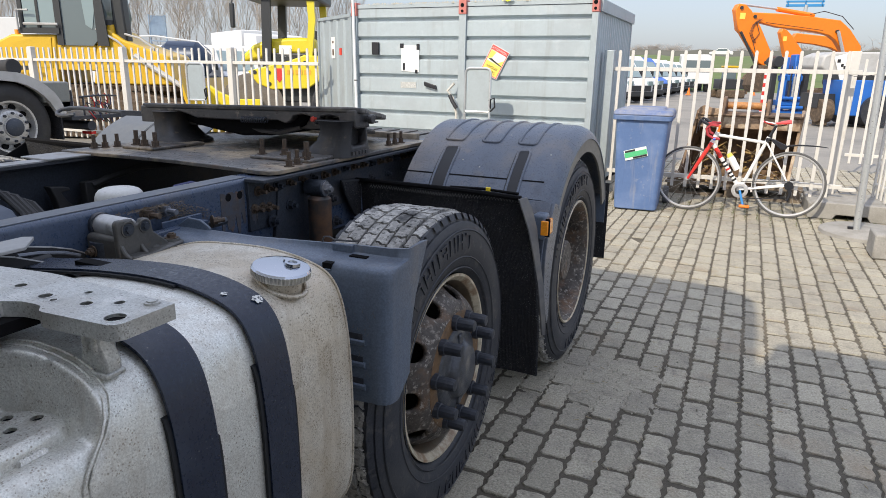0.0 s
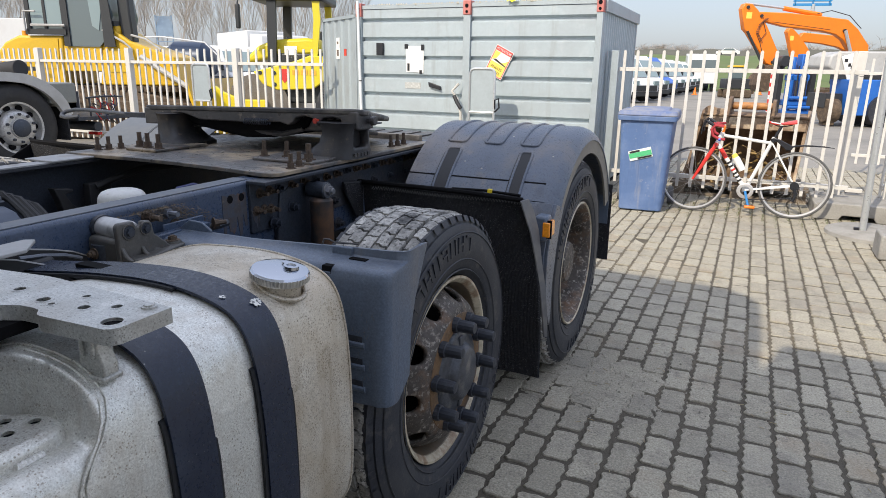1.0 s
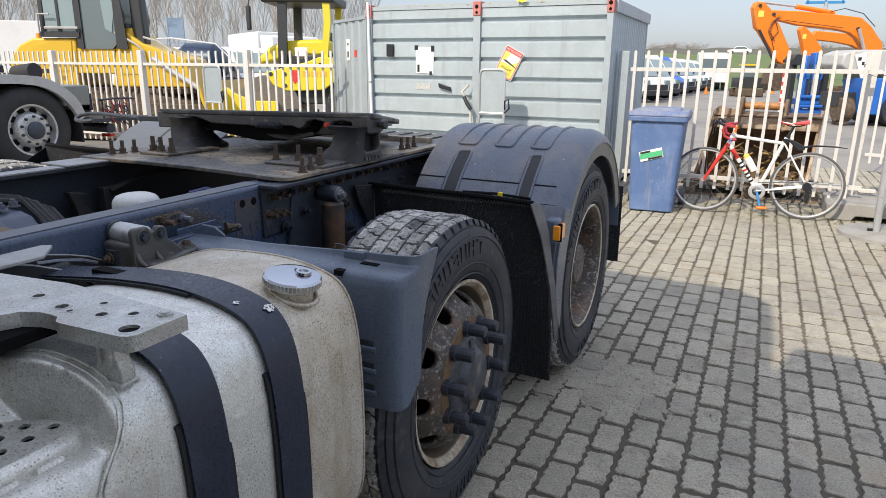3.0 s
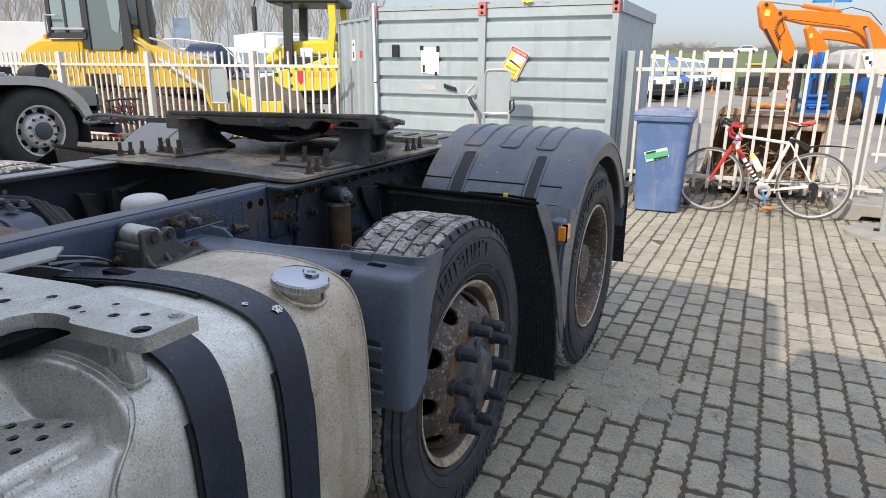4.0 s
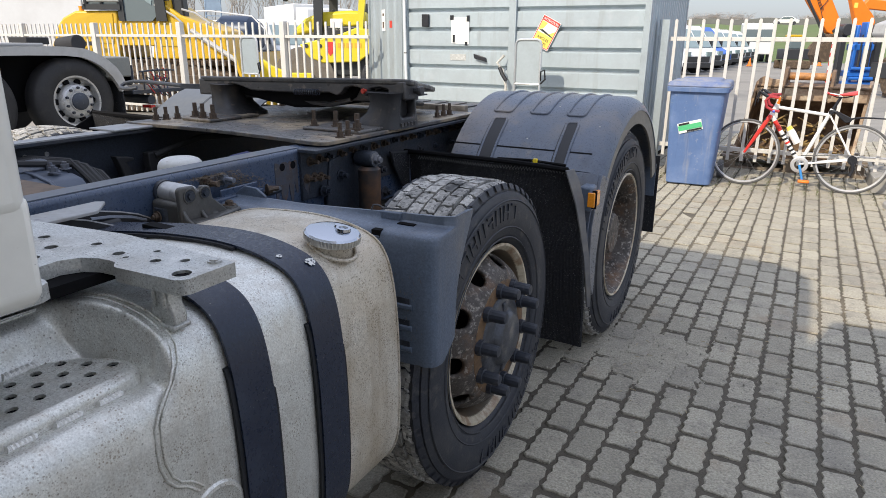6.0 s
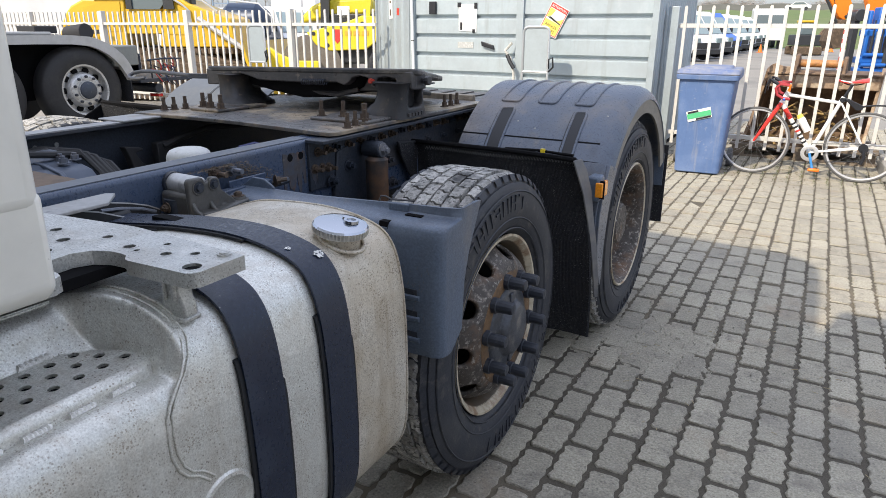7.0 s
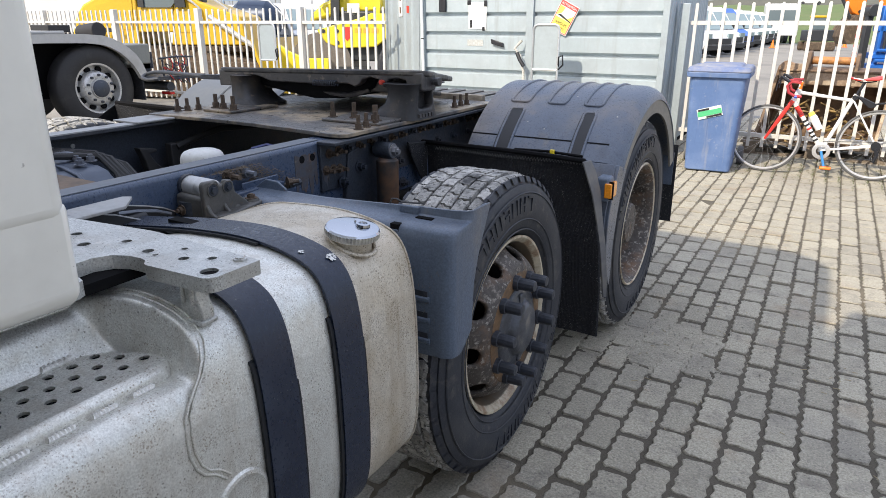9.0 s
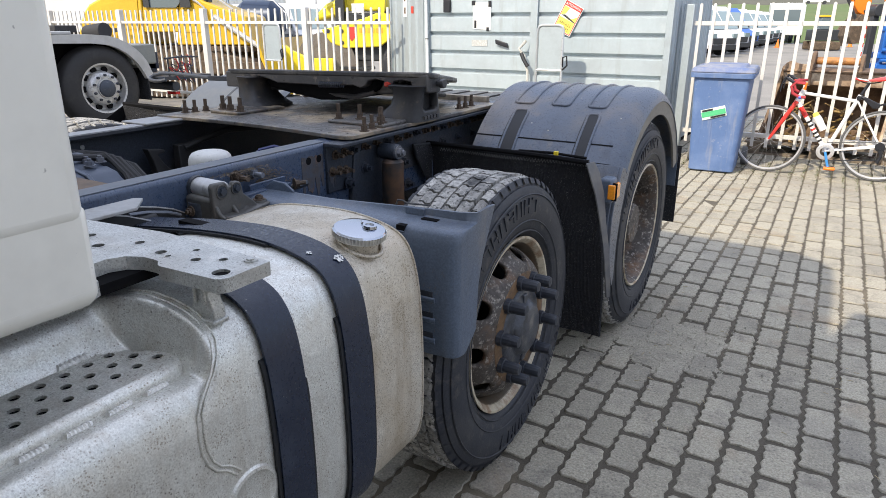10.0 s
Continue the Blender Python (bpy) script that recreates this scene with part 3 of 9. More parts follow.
for y, r in ((-0.632, 0.021), (-0.582, 0.018)):
    part("boss", Shape().lathe([(0.0, r), (0.004, r * 0.95), (0.004, r * 0.8), (0.001, r * 0.72), (0.001, 0.0)], (-0.599, y, 1.004), "x", 20), M_VALVE, face)
    bolt(face, (-0.598, y, 1.004), (1, 0, 0), r * 0.5, 0.010, 0, M_CHASSIS_DARK)
foot = part("foot", Shape().prism([(-0.60, -0.655), (-0.57, -0.645), (-0.556, -0.60), (-0.57, -0.56), (-0.578, -0.52), (-0.588, -0.47), (-0.605, -0.445), (-0.635, -0.442), (-0.66, -0.46), (-0.69, -0.53), (-0.69, -0.64)], 0.925, 0.941, "z").prism([(-0.61, 0.935), (-0.61, 0.985), (-0.585, 0.95), (-0.565, 0.938)], -0.66, -0.648, "y").prism([(-0.61, 0.935), (-0.61, 0.975), (-0.59, 0.95), (-0.575, 0.938)], -0.602, -0.59, "y"), M_VALVE, valve, "ribbed cast foot", bevel=0.004, segs=2)
for x, y in ((-0.618, -0.552), (-0.618, -0.482)):
    part("boss", Shape().lathe([(0.0, 0.023), (0.006, 0.021), (0.006, 0.0)], (x, y, 0.941), "z", 20), M_VALVE, foot)
    bolt(foot, (x, y, 0.946), (0, 0, 1), 0.012, 0.012, 0.003)
part("solenoid", Shape().cyl((-0.725, -0.605, 0.998), (-0.612, -0.617, 1.0), 0.028, seg=28), M_RIM_WHITE, valve, "pale metal cylinder", bevel=0.004)
part("end_cap", Shape().cyl((-0.733, -0.604, 0.996), (-0.718, -0.606, 0.996), 0.033, seg=24), M_CHASSIS_DARK, valve)
part("lower_body", Shape().cyl((-0.69, -0.628, 0.90), (-0.69, -0.628, 0.965), 0.035, seg=20), M_CHASSIS_DARK, valve)
bolt(valve, (-0.69, -0.664, 0.945), (0, -1, 0), 0.010, 0.012, 0.006)
for y, z, m in ((-0.455, 1.0, M_RUST), (-0.395, 1.0, M_HUB), (-0.36, 0.955, M_RUST)):
    bolt(truck, (-0.735, y, z), (1, 0, 0), 0.014, 0.024, 0.03, m)
arm = part("lever_arm", Shape().box(-0.70, -0.67, -0.50, -0.29, 0.935, 0.953).box(-0.70, -0.694, -0.44, -0.29, 0.95, 0.972), M_CHASSIS, valve, "slate-blue folded arm", bevel=0.003)
bolt(arm, (-0.672, -0.275, 0.945), (0.5, 1, 0), 0.012, 0.016, 0.022)
part("pipe", Shape().tube([(-0.72, -0.56, 0.95), (-0.69, -0.45, 0.925), (-0.69, -0.2, 0.93)], 0.012, 8), M_CHASSIS_DARK, valve)
# Pale tubes drawn for the light edges of dark boxes below the rail.
for pts in ([(-0.70, -0.84, 0.982), (-0.70, -0.79, 0.976), (-0.70, -0.73, 0.962), (-0.70, -0.69, 0.945)], [(-0.70, -0.93, 0.968), (-0.70, -0.87, 0.957), (-0.70, -0.81, 0.935), (-0.70, -0.80, 0.91)]):
    part("cable", Shape().tube(pts, 0.0045, 6), M_HUB, truck, "thin pale grey tube drawing a box edge")
valve.location = (0, 0.003, 0.005)
moss = Shape()
rm = random.Random(7)
for _ in range(1100):
    a = rm.gauss(-0.37, 0.075)
    b = min(0.985 + (a + 0.35) * -0.3 + rm.gauss(0, 0.014), 1.012)
    p = Vector((-0.732 + abs(rm.gauss(0, 0.008)), a, b))
    q = p + Vector((rm.uniform(0, 0.012), rm.uniform(-0.010, 0.010), rm.uniform(-0.004, 0.009)))
    moss.add([p, p + Vector((0, 0.0022, 0.0014)), q], [(0, 1, 2)])
part("dry_moss", moss, material("dry_moss", (0.15, 0.12, 0.09), 0.95, grain=0.3, scale=200), valve, "dry brown moss and grit")

# things between the rails
# Pale discs paint the daylight that shows through two rail holes.
for y in (-0.43, -0.35):
    part("rail_hole", Shape().cyl((-1.688, y, 0.985), (-1.682, y, 0.985), 0.009, seg=12), M_RAILTOP, far_rail, "pale disc painted for daylight through a small hole")
reservoir = part("air_reservoir", Shape().lathe([(0.70, 0.078), (0.955, 0.078), (0.970, 0.0765), (0.982, 0.072), (0.991, 0.064), (0.997, 0.05), (1.0, 0.03), (1.001, 0.0)], (-1.15, -0.195, 0.0), "z", 36), M_RESERVOIR, truck, "grimy white domed air canister between the rails", smooth=70)
part("bracket", Shape().box(-1.3, -1.0, -0.3, -0.1, 0.68, 0.71), M_CHASSIS_DARK, reservoir)
part("fitting", Shape().cyl((-1.05, -0.05, 0.95), (-1.05, -0.05, 0.985), 0.012, seg=8).tube([(-1.05, -0.05, 0.985), (-1.0, -0.02, 1.0), (-0.95, 0.02, 0.98)], 0.009, 6), material("blue_fitting", (0.02, 0.03, 0.12), 0.5), reservoir, "blue hose fitting")
M_CASING = material("blue_grey_casing", (0.07, 0.088, 0.125), 0.42, 0.2, [((0.14, 0.13, 0.12), 8, 0.55, 0.75, 0.5, 5), ((0.03, 0.033, 0.04), 5, 0.55, 0.75, 0.6, 5)], 0.15, 40)
gear = part("gearbox", Shape().prism([(-1.64, 0.72), (-1.64, 0.95), (-1.60, 0.958), (-1.50, 0.956), (-1.475, 0.945), (-1.455, 0.948), (-1.40, 0.935), (-1.385, 0.92), (-1.30, 0.865), (-1.26, 0.72)], -1.4, -0.40, "y"), M_CASING, truck, "blue-grey gearbox casing", bevel=0.012, segs=3)
for y in (-0.52, -0.66, -0.82, -1.0):
    part("rib", Shape().prism([(-1.60, 0.95), (-1.60, 0.966), (-1.48, 0.96), (-1.39, 0.942), (-1.31, 0.885), (-1.31, 0.86)], y - 0.008, y + 0.008, "y"), M_CASING, gear, bevel=0.003)
part("cover", Shape().prism([(-1.61, 0.955), (-1.605, 0.985), (-1.59, 0.992), (-1.54, 0.99), (-1.53, 0.955)], -0.80, -0.43, "y"), M_HUB, gear, "grey cover", bevel=0.008, segs=2)
for x, y in ((-1.52, -0.44), (-1.47, -0.46), (-1.50, -0.40)):
    bolt(gear, (x, y, 0.955), (0, 0, 1), 0.014, 0.018, 0.008, M_HUB)
for i in range(5):
    d = 0.022 * i
    part("hose", Shape().tube([(-1.66 + d, -1.0, 0.93), (-1.64 + d, -0.62, 0.965 + 0.4 * d), (-1.62 + d, -0.45 + d, 0.99 - 0.3 * d), (-1.53 + d, -0.36 + 0.6 * d, 0.975 - 0.5 * d), (-1.42 + d, -0.36 + 0.5 * d, 0.91 - 0.5 * d), (-1.30 + d, -0.40 + 0.5 * d, 0.83 - 0.6 * d), (-1.25, -0.45, 0.72)], 0.011 + 0.002 * (i % 3), 8), M_TYRE_DARK, gear, "black rubber hose")
part("bracket_rod", Shape().prism([(-0.13, 0.95), (-0.05, 0.937), (-0.05, 0.925), (-0.085, 0.92), (-0.06, 0.88), (-0.02, 0.84), (-0.02, 0.80), (-0.09, 0.80), (-0.11, 0.90)], -1.64, -1.60, "x").box(-1.64, -1.60, 0.02, 0.12, 0.80, 0.945), M_TYRE_DARK, truck, "dark frame bracket", bevel=0.004)
part("air_line", Shape().tube([(-1.60, 0.05, 0.93), (-1.58, 0.12, 0.955), (-1.55, 0.25, 0.985), (-1.5, 0.45, 0.98), (-1.4, 0.7, 0.93)], 0.014, 8), M_TYRE_DARK, truck, "black air line")
part("propeller_shaft", Shape().cyl((-1.215, -0.6, 0.72), (-1.215, 1.2, 0.62), 0.055, seg=16), M_CHASSIS_DARK, truck)
part("catwalk_plate", Shape().box(-1.45, -0.85, -1.6, -0.70, 0.985, 1.0), material("brown_deck", (0.16, 0.11, 0.075), 0.75, 0.0, [((0.07, 0.06, 0.05), 12, 0.5, 0.7, 0.7, 5)], 0.2, 50), truck, "brown-stained deck plate", bevel=0.003)
part("lug_plate", Shape().prism([(-0.665, -1.2), (-0.665, -0.845), (-0.645, -0.832), (-0.58, -0.895), (-0.58, -1.2)], 1.024, 1.032, "z"), M_RAILTOP, truck, "worn pale steel lug", bevel=0.002)
part("lug_plate", Shape().box(-1.76, -1.60, -0.12, 0.12, 1.046, 1.053), M_RAILTOP, truck, bevel=0.002)
trough = part("trough_wall", Shape().prism([(-1.6, 0.86), (-1.6, 1.005), (-0.82, 0.996), (-0.75, 0.978), (-0.70, 0.961), (-0.665, 0.942), (-0.66, 0.86)], -0.717, -0.713, "x"), M_TYRE_DARK, truck, "thin dark wall of the strap trough")
part("trough_wall", Shape().prism([(-1.6, 0.86), (-1.6, 1.02), (-0.945, 1.014), (-0.875, 0.993), (-0.80, 0.960), (-0.78, 0.86)], -0.657, -0.653, "x"), M_TYRE_DARK, truck)
# Black sheet that paints the shade at the bottom of the trough.
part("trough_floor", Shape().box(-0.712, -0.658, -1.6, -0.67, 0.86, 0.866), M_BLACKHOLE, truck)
for x, pts in ((-0.715, [(-1.3, 1.003), (-0.82, 0.996), (-0.75, 0.978), (-0.70, 0.961), (-0.665, 0.942)]), (-0.655, [(-1.3, 1.018), (-0.945, 1.014), (-0.875, 0.993), (-0.80, 0.960)])):
    part("trough_edge", Shape().tube([(x, y, z) for y, z in pts], 0.0024, 6), M_RAILTOP, trough, "pale top edge of the trough wall")


# ---- wheels ----
M_PAD = material("smooth_black_pad", (0.010, 0.011, 0.014), 0.55, grain=0.15, scale=40)
M_BARREL = material("stained_wheel_barrel", (0.125, 0.105, 0.08), 0.5, 0.1, [((0.14, 0.09, 0.05), 8, 0.45, 0.65, 0.8, 6), ((0.06, 0.05, 0.045), 12, 0.58, 0.7, 0.8, 5)], 0.2, 60)
def tyre(parent, c, outer, width, radius=0.505, blocks=True, rows=6):
    """Tyre whose outer sidewall stands at x = outer, of that width, turned round the x axis."""
    cx = outer - width / 2
    h = width / 2
    prof = [(h - 0.055, 0.292), (h - 0.03, 0.30), (h - 0.008, 0.33), (h, 0.385), (h - 0.004, 0.43), (h - 0.012, 0.455), (h - 0.016, 0.462), (h - 0.022, 0.462), (h - 0.03, 0.485), (h - 0.045, radius - 0.014),
            (-h + 0.045, radius - 0.014), (-h + 0.03, 0.485), (-h + 0.015, 0.455), (-h, 0.385), (-h + 0.008, 0.33), (-h + 0.055, 0.292)]
    t = part("tyre", Shape().lathe(prof, (cx, c[1], c[2]), "x", 72, closed=True), M_TYRE, parent, "worn black tyre with a scuffed sidewall", smooth=50)
    rings = Shape()
    for rr in (0.318, 0.352, 0.437):
        rings.lathe([(h - 0.002 - (0.008 if rr < 0.33 else 0.002), rr - 0.003), (h + 0.0003 - (0.008 if rr < 0.33 else 0.002), rr), (h - 0.002 - (0.008 if rr < 0.33 else 0.002), rr + 0.003)], (cx, c[1], c[2]), "x", 72)
    part("sidewall_ring", rings, M_TYRE, t)
    if blocks:
        tread = Shape()
        rt = random.Random(int(outer * 100) + 5)
        usable = width - 0.05
        w = usable / rows
        n = 54
        for row in range(rows):
            xa = cx - usable / 2 + row * w
            edge = row in (0, rows - 1)
            for k in range(n):
                a0 = 2 * math.pi * (k + (0.5 if row % 2 else 0.0)) / n
                da = 2 * math.pi / n * rt.uniform(0.87, 0.92)
                g = 0.0034
                sk_ = 0.012 * (1 if row % 2 else -1)
                r1 = radius - (0.006 if edge else 0.0) + rt.uniform(-0.0012, 0.0012)
                r0 = radius - 0.018
                pts = []
                for r in (r0, r1):
                    for u, aa in ((0, 0.02), (0.3, -0.05), (0.62, 0.1), (1, 0.03), (1, 1.0), (0.66, 1.07), (0.33, 0.93), (0, 0.98)):
                        x = xa + g + (w - 2 * g) * u + rt.uniform(-0.0012, 0.0012)
                        a = a0 + da * aa + sk_ * u
                        rr = r + rt.uniform(-0.0012, 0.0008) - (0.014 if edge and ((row == 0 and u == 0) or (row == rows - 1 and u == 1)) else 0)
                        pts.append((x, c[1] + rr * math.cos(a), c[2] + rr * math.sin(a)))
                tread.add(pts, [tuple(range(8, 16))] + [(i, (i + 1) % 8, 8 + (i + 1) % 8, 8 + i) for i in range(8)])
        lugs = Shape()
        for k in range(58):
            a0 = 2 * math.pi * k / 58
            for side in (1, -1):
                pts = []
                for xx, rr in ((h - 0.03, 0.487), (h - 0.045, radius - 0.012), (h - 0.02, 0.470)):
                    for a in (a0, a0 + 0.07):
                        pts.append((cx + side * (xx + 0.003), c[1] + rr * math.cos(a), c[2] + rr * math.sin(a)))
                lugs.add(pts, [(0, 1, 3, 2), (0, 4, 5, 1)])
        tagged(part("tread", tread, M_TREAD, t, "dusty block tread", smooth=0), kind="stuff")
        tagged(part("shoulder_lug", lugs, M_TYRE, t, smooth=0), kind="stuff")
    # raised plain bars in place of the maker's name
    bars = Shape()
    for a_mid in (118, 298):
        for i in range(11):
            a = radians(a_mid + 42 - i * 8.2)
            m = Matrix.Translation((cx + h - 0.0038, c[1] + 0.402 * math.cos(a), c[2] + 0.402 * math.sin(a))) @ Matrix.Rotation(a, 4, "X")
            bars.box(-0.004, 0.0055, -0.024, 0.024, -0.021, -0.014, m)
            if i % 3 != 1:
                bars.box(-0.004, 0.0055, -0.024, 0.024, 0.012, 0.019, m)
            if i % 2:
                bars.box(-0.004, 0.0055, -0.004, 0.003, -0.014, 0.012, m)
            if i % 3 == 1:
                bars.box(-0.004, 0.0055, 0.017, 0.024, -0.014, 0.019, m)
    tagged(part("raised_mark", bars, M_TYRE, t, smooth=0), kind="stuff")
    return t


wheel = part("wheel", Shape().lathe([(-0.25, 0.27), (-0.2, 0.27), (-0.03, 0.275), (-0.02, 0.28), (-0.012, 0.274), (-0.03, 0.266), (-0.09, 0.258), (-0.2, 0.25), (-0.25, 0.25)], (-0.012, 0, 0.499), "x", 72, closed=True), M_BARREL, truck, "steel wheel with a chipped cream rim", smooth=40)
part("rim_edge", Shape().lathe([(-0.02, 0.28), (0.0, 0.297), (0.006, 0.297), (0.006, 0.289), (-0.004, 0.279), (-0.014, 0.273)], (-0.012, 0, 0.499), "x", 72), M_RIM_PALE, wheel, "chipped cream rim edge", smooth=40)
tyre(wheel, (0, 0, 0.499), 0.015, 0.315, 0.494)
# dished disc with ten oval hand holes
disc_ob = part("wheel_disc", Shape().lathe([(-0.066, 0.259), (-0.05, 0.252), (-0.03, 0.242), (-0.004, 0.224), (0.010, 0.209), (0.017, 0.196), (0.019, 0.18), (0.009, 0.176), (0.006, 0.192), (-0.002, 0.203), (-0.015, 0.216), (-0.041, 0.234), (-0.062, 0.243), (-0.078, 0.254)], (0, 0, 0.499), "x", 80, closed=True), M_RIM, wheel, "rusty convex disc with round hand holes", smooth=50)
cut = Shape()
for k in range(10):
    a = radians(36 * k + 4)
    c0, c1 = Vector((-0.13, 0.19 * math.cos(a), 0.499 + 0.19 * math.sin(a))), Vector((0.05, 0.268 * math.cos(a), 0.499 + 0.268 * math.sin(a)))
    cut.cyl(c0, c1, 0.027, 0.033, seg=20)
carve(disc_ob, cut)
part("disc_face", Shape().lathe([(0.012, 0.19), (0.020, 0.184), (0.022, 0.176), (0.022, 0.142), (0.016, 0.134), (0.0, 0.13)], (0, 0, 0.499), "x", 48), material("ochre_rust_ring", (0.17, 0.1, 0.05), 0.7, 0.2, [((0.06, 0.05, 0.045), 14, 0.5, 0.66, 0.8, 5), ((0.3, 0.27, 0.23), 40, 0.62, 0.72, 0.5, 4)], 0.25, 80, 0.001, 200), wheel, "ochre rust ring round the studs")
part("hub", Shape().lathe([(0.0, 0.142), (0.018, 0.140), (0.026, 0.132), (0.030, 0.115), (0.034, 0.092), (0.052, 0.082), (0.058, 0.07), (0.060, 0.0)], (0, 0, 0.499), "x", 40).box(0.02, 0.038, -0.118, 0.118, 0.486, 0.512).box(0.02, 0.038, -0.013, 0.013, 0.381, 0.617), material("greasy_hub_steel", (0.07, 0.076, 0.09), 0.36, 0.3, [((0.26, 0.24, 0.21), 24, 0.56, 0.7, 0.6, 6), ((0.025, 0.024, 0.024), 10, 0.5, 0.64, 0.7, 5)], 0.3, 90, 0.0008, 150), wheel, "dark greasy hub with raised ribs", bevel=0.004)
# Drum coloured near-black so that the hand holes behind the disc look shaded.
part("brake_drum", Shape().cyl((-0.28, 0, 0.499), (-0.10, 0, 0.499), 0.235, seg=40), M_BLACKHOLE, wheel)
for k in range(10):
    a = radians(36 * k + 26)
    y, z = 0.163 * math.cos(a), 0.499 + 0.163 * math.sin(a)
    prof_n = [(0.02, 0.0), (0.02, 0.025), (0.036, 0.024), (0.038, 0.0195), (0.080, 0.0185), (0.088, 0.016), (0.090, 0.0)]
    s = Shape().lathe(prof_n, (0, y, z), "x", 12)
    part("nut_cover", s, M_NUTCAP, wheel, "long black plastic nut cover", smooth=20)

# rear pair
RX, RY = 0.085, 1.33
rear = part("wheel", Shape().lathe([(-0.30, 0.27), (-0.02, 0.276), (-0.008, 0.288), (0.0, 0.297), (0.006, 0.297), (0.006, 0.289), (-0.002, 0.28), (-0.03, 0.268), (-0.1, 0.262), (-0.15, 0.25), (-0.165, 0.2), (-0.165, 0.12), (-0.12, 0.11), (-0.04, 0.10), (-0.03, 0.09), (-0.03, 0.0), (-0.3, 0.0)], (RX - 0.02, RY, 0.505), "x", 64), M_RIM, truck, "deep-dished rusty rear wheel", smooth=40)
part("rim_edge", Shape().lathe([(-0.004, 0.284), (0.004, 0.29), (0.009, 0.297), (0.004, 0.302), (-0.01, 0.3)], (RX - 0.018, RY, 0.505), "x", 64), M_RIM_PALE, rear, "pale scraped rim edge")
tyre(rear, (0, RY, 0.505), RX, 0.285)
inner = part("inner_wheel", Shape().lathe([(-0.1, 0.28), (0.1, 0.28)], (RX - 0.5, RY, 0.505), "x", 32), M_RIM, rear)
tyre(inner, (0, RY, 0.505), RX - 0.335, 0.285, blocks=False)
for k in range(10):
    a = radians(36 * k + 4)
    bolt(rear, (RX - 0.185, RY + 0.1675 * math.cos(a), 0.505 + 0.1675 * math.sin(a)), (1, 0, 0), 0.017, 0.03, 0.02)
# far-side wheels
for wy in (0.0, RY):
    fwheel = part("wheel", Shape().lathe([(-0.2, 0.27), (0.1, 0.27), (0.1, 0.1), (0.1, 0.0)], (-2.4, wy, 0.505), "x", 32), M_RIM, truck)
    tyre(fwheel, (0, wy, 0.505), -2.43 + 0.33, 0.33, rows=5)

# mudguard in front of the pusher wheel
mg = part("mudguard", Shape(), M_PLASTIC, truck, "dark grey plastic mudguard half covering the tyre", bevel=0.0)
LIP = [(-0.75, 0.957), (-0.42, 0.959), (-0.227, 0.969), (-0.087, 0.977), (0.06, 0.982)]
SIDE_EDGE = [(0.55, -0.445), (0.602, -0.43), (0.62, -0.366), (0.666, -0.359), (0.746, -0.36), (0.819, -0.345), (0.887, -0.314), (0.978, -0.266), (1.1, -0.22)]


def along(table, v):
    """Straight-line reading of a table of pairs."""
    for (a0, b0), (a1, b1) in zip(table, table[1:]):
        if v <= a1:
            return b0 + (b1 - b0) * max(0.0, (v - a0) / (a1 - a0))
    return table[-1][1]


rows_ = []
for y, z in ((-0.379, 2), (-0.388, 2), (-0.391, 0.960), (-0.399, 0.954), (-0.425, 0.952), (-0.452, 0.949), (-0.463, 0.9455), (-0.471, 0.937), (-0.4755, 0.915), (-0.481, 0.85), (-0.485, 0.78), (-0.486, 0.70), (-0.485, 0.65), (-0.481, 0.606)):
    row = []
    for x in (-0.70, -0.55, -0.42, -0.32, -0.23, -0.15, -0.09, -0.03, 0.0):
        row.append((x, y + (0.004 if -0.02 < x and z < 0.93 else 0.0), along(LIP, x) if z > 1 else z))
    zz = along(LIP, 0.04) if z > 1 else z
    e = along(SIDE_EDGE, zz)
    r_ = min(0.03, (e - y) * 0.5)
    row += [(0.018, y + 0.002, zz), (0.036, y + r_ * 0.3, zz), (0.0445, y + r_ * 0.62, zz), (0.047, y + r_, zz), (0.047, (y + r_ + e) / 2, zz - (0.002 if zz < 0.62 else 0)), (0.045, e, zz - (0.002 if zz > 0.9 else 0))]
    rows_.append(row)
me = Shape().sheet(rows_, 0.006).mesh("mudguard", 40)
me.materials.append(M_PLASTIC)
mg.data = me
md = mg.modifiers.new("edge", "BEVEL")
md.width, md.segments, md.limit_method, md.angle_limit = 0.003, 2, "ANGLE", radians(50)
for i in range(3):
    z = 0.640 + 0.058 * i
    slot = part("vent_slot", Shape().prism([(-0.4845, z), (-0.4905, z + 0.006), (-0.4905, z + 0.014), (-0.4865, z + 0.018), (-0.4845, z + 0.018)], -0.13, -0.012, "x"), M_PLASTIC, mg, "raised lip of a vent slot", bevel=0.002, segs=2)
    # A flat dark plate stands in for the shaded pocket above the lip.
    part("slot_shade", Shape().box(-0.124, -0.018, -0.4872, -0.4852, z + 0.0175, z + 0.033), M_NUTCAP, slot, "dark plate painting the shade in the vent slot", bevel=0.0008)
# Black boxes paint the shade of two slots in the ledge.
part("slot", Shape().box(-0.098, -0.05, -0.414, -0.394, 0.948, 0.9558), M_BLACKHOLE, mg)
part("slot", Shape().box(-0.137, -0.112, -0.4725, -0.440, 0.928, 0.9485), M_BLACKHOLE, mg)
part("slot_bridge", Shape().box(-0.136, -0.113, -0.4745, -0.46, 0.929, 0.9345), M_PLASTIC, mg, bevel=0.002)
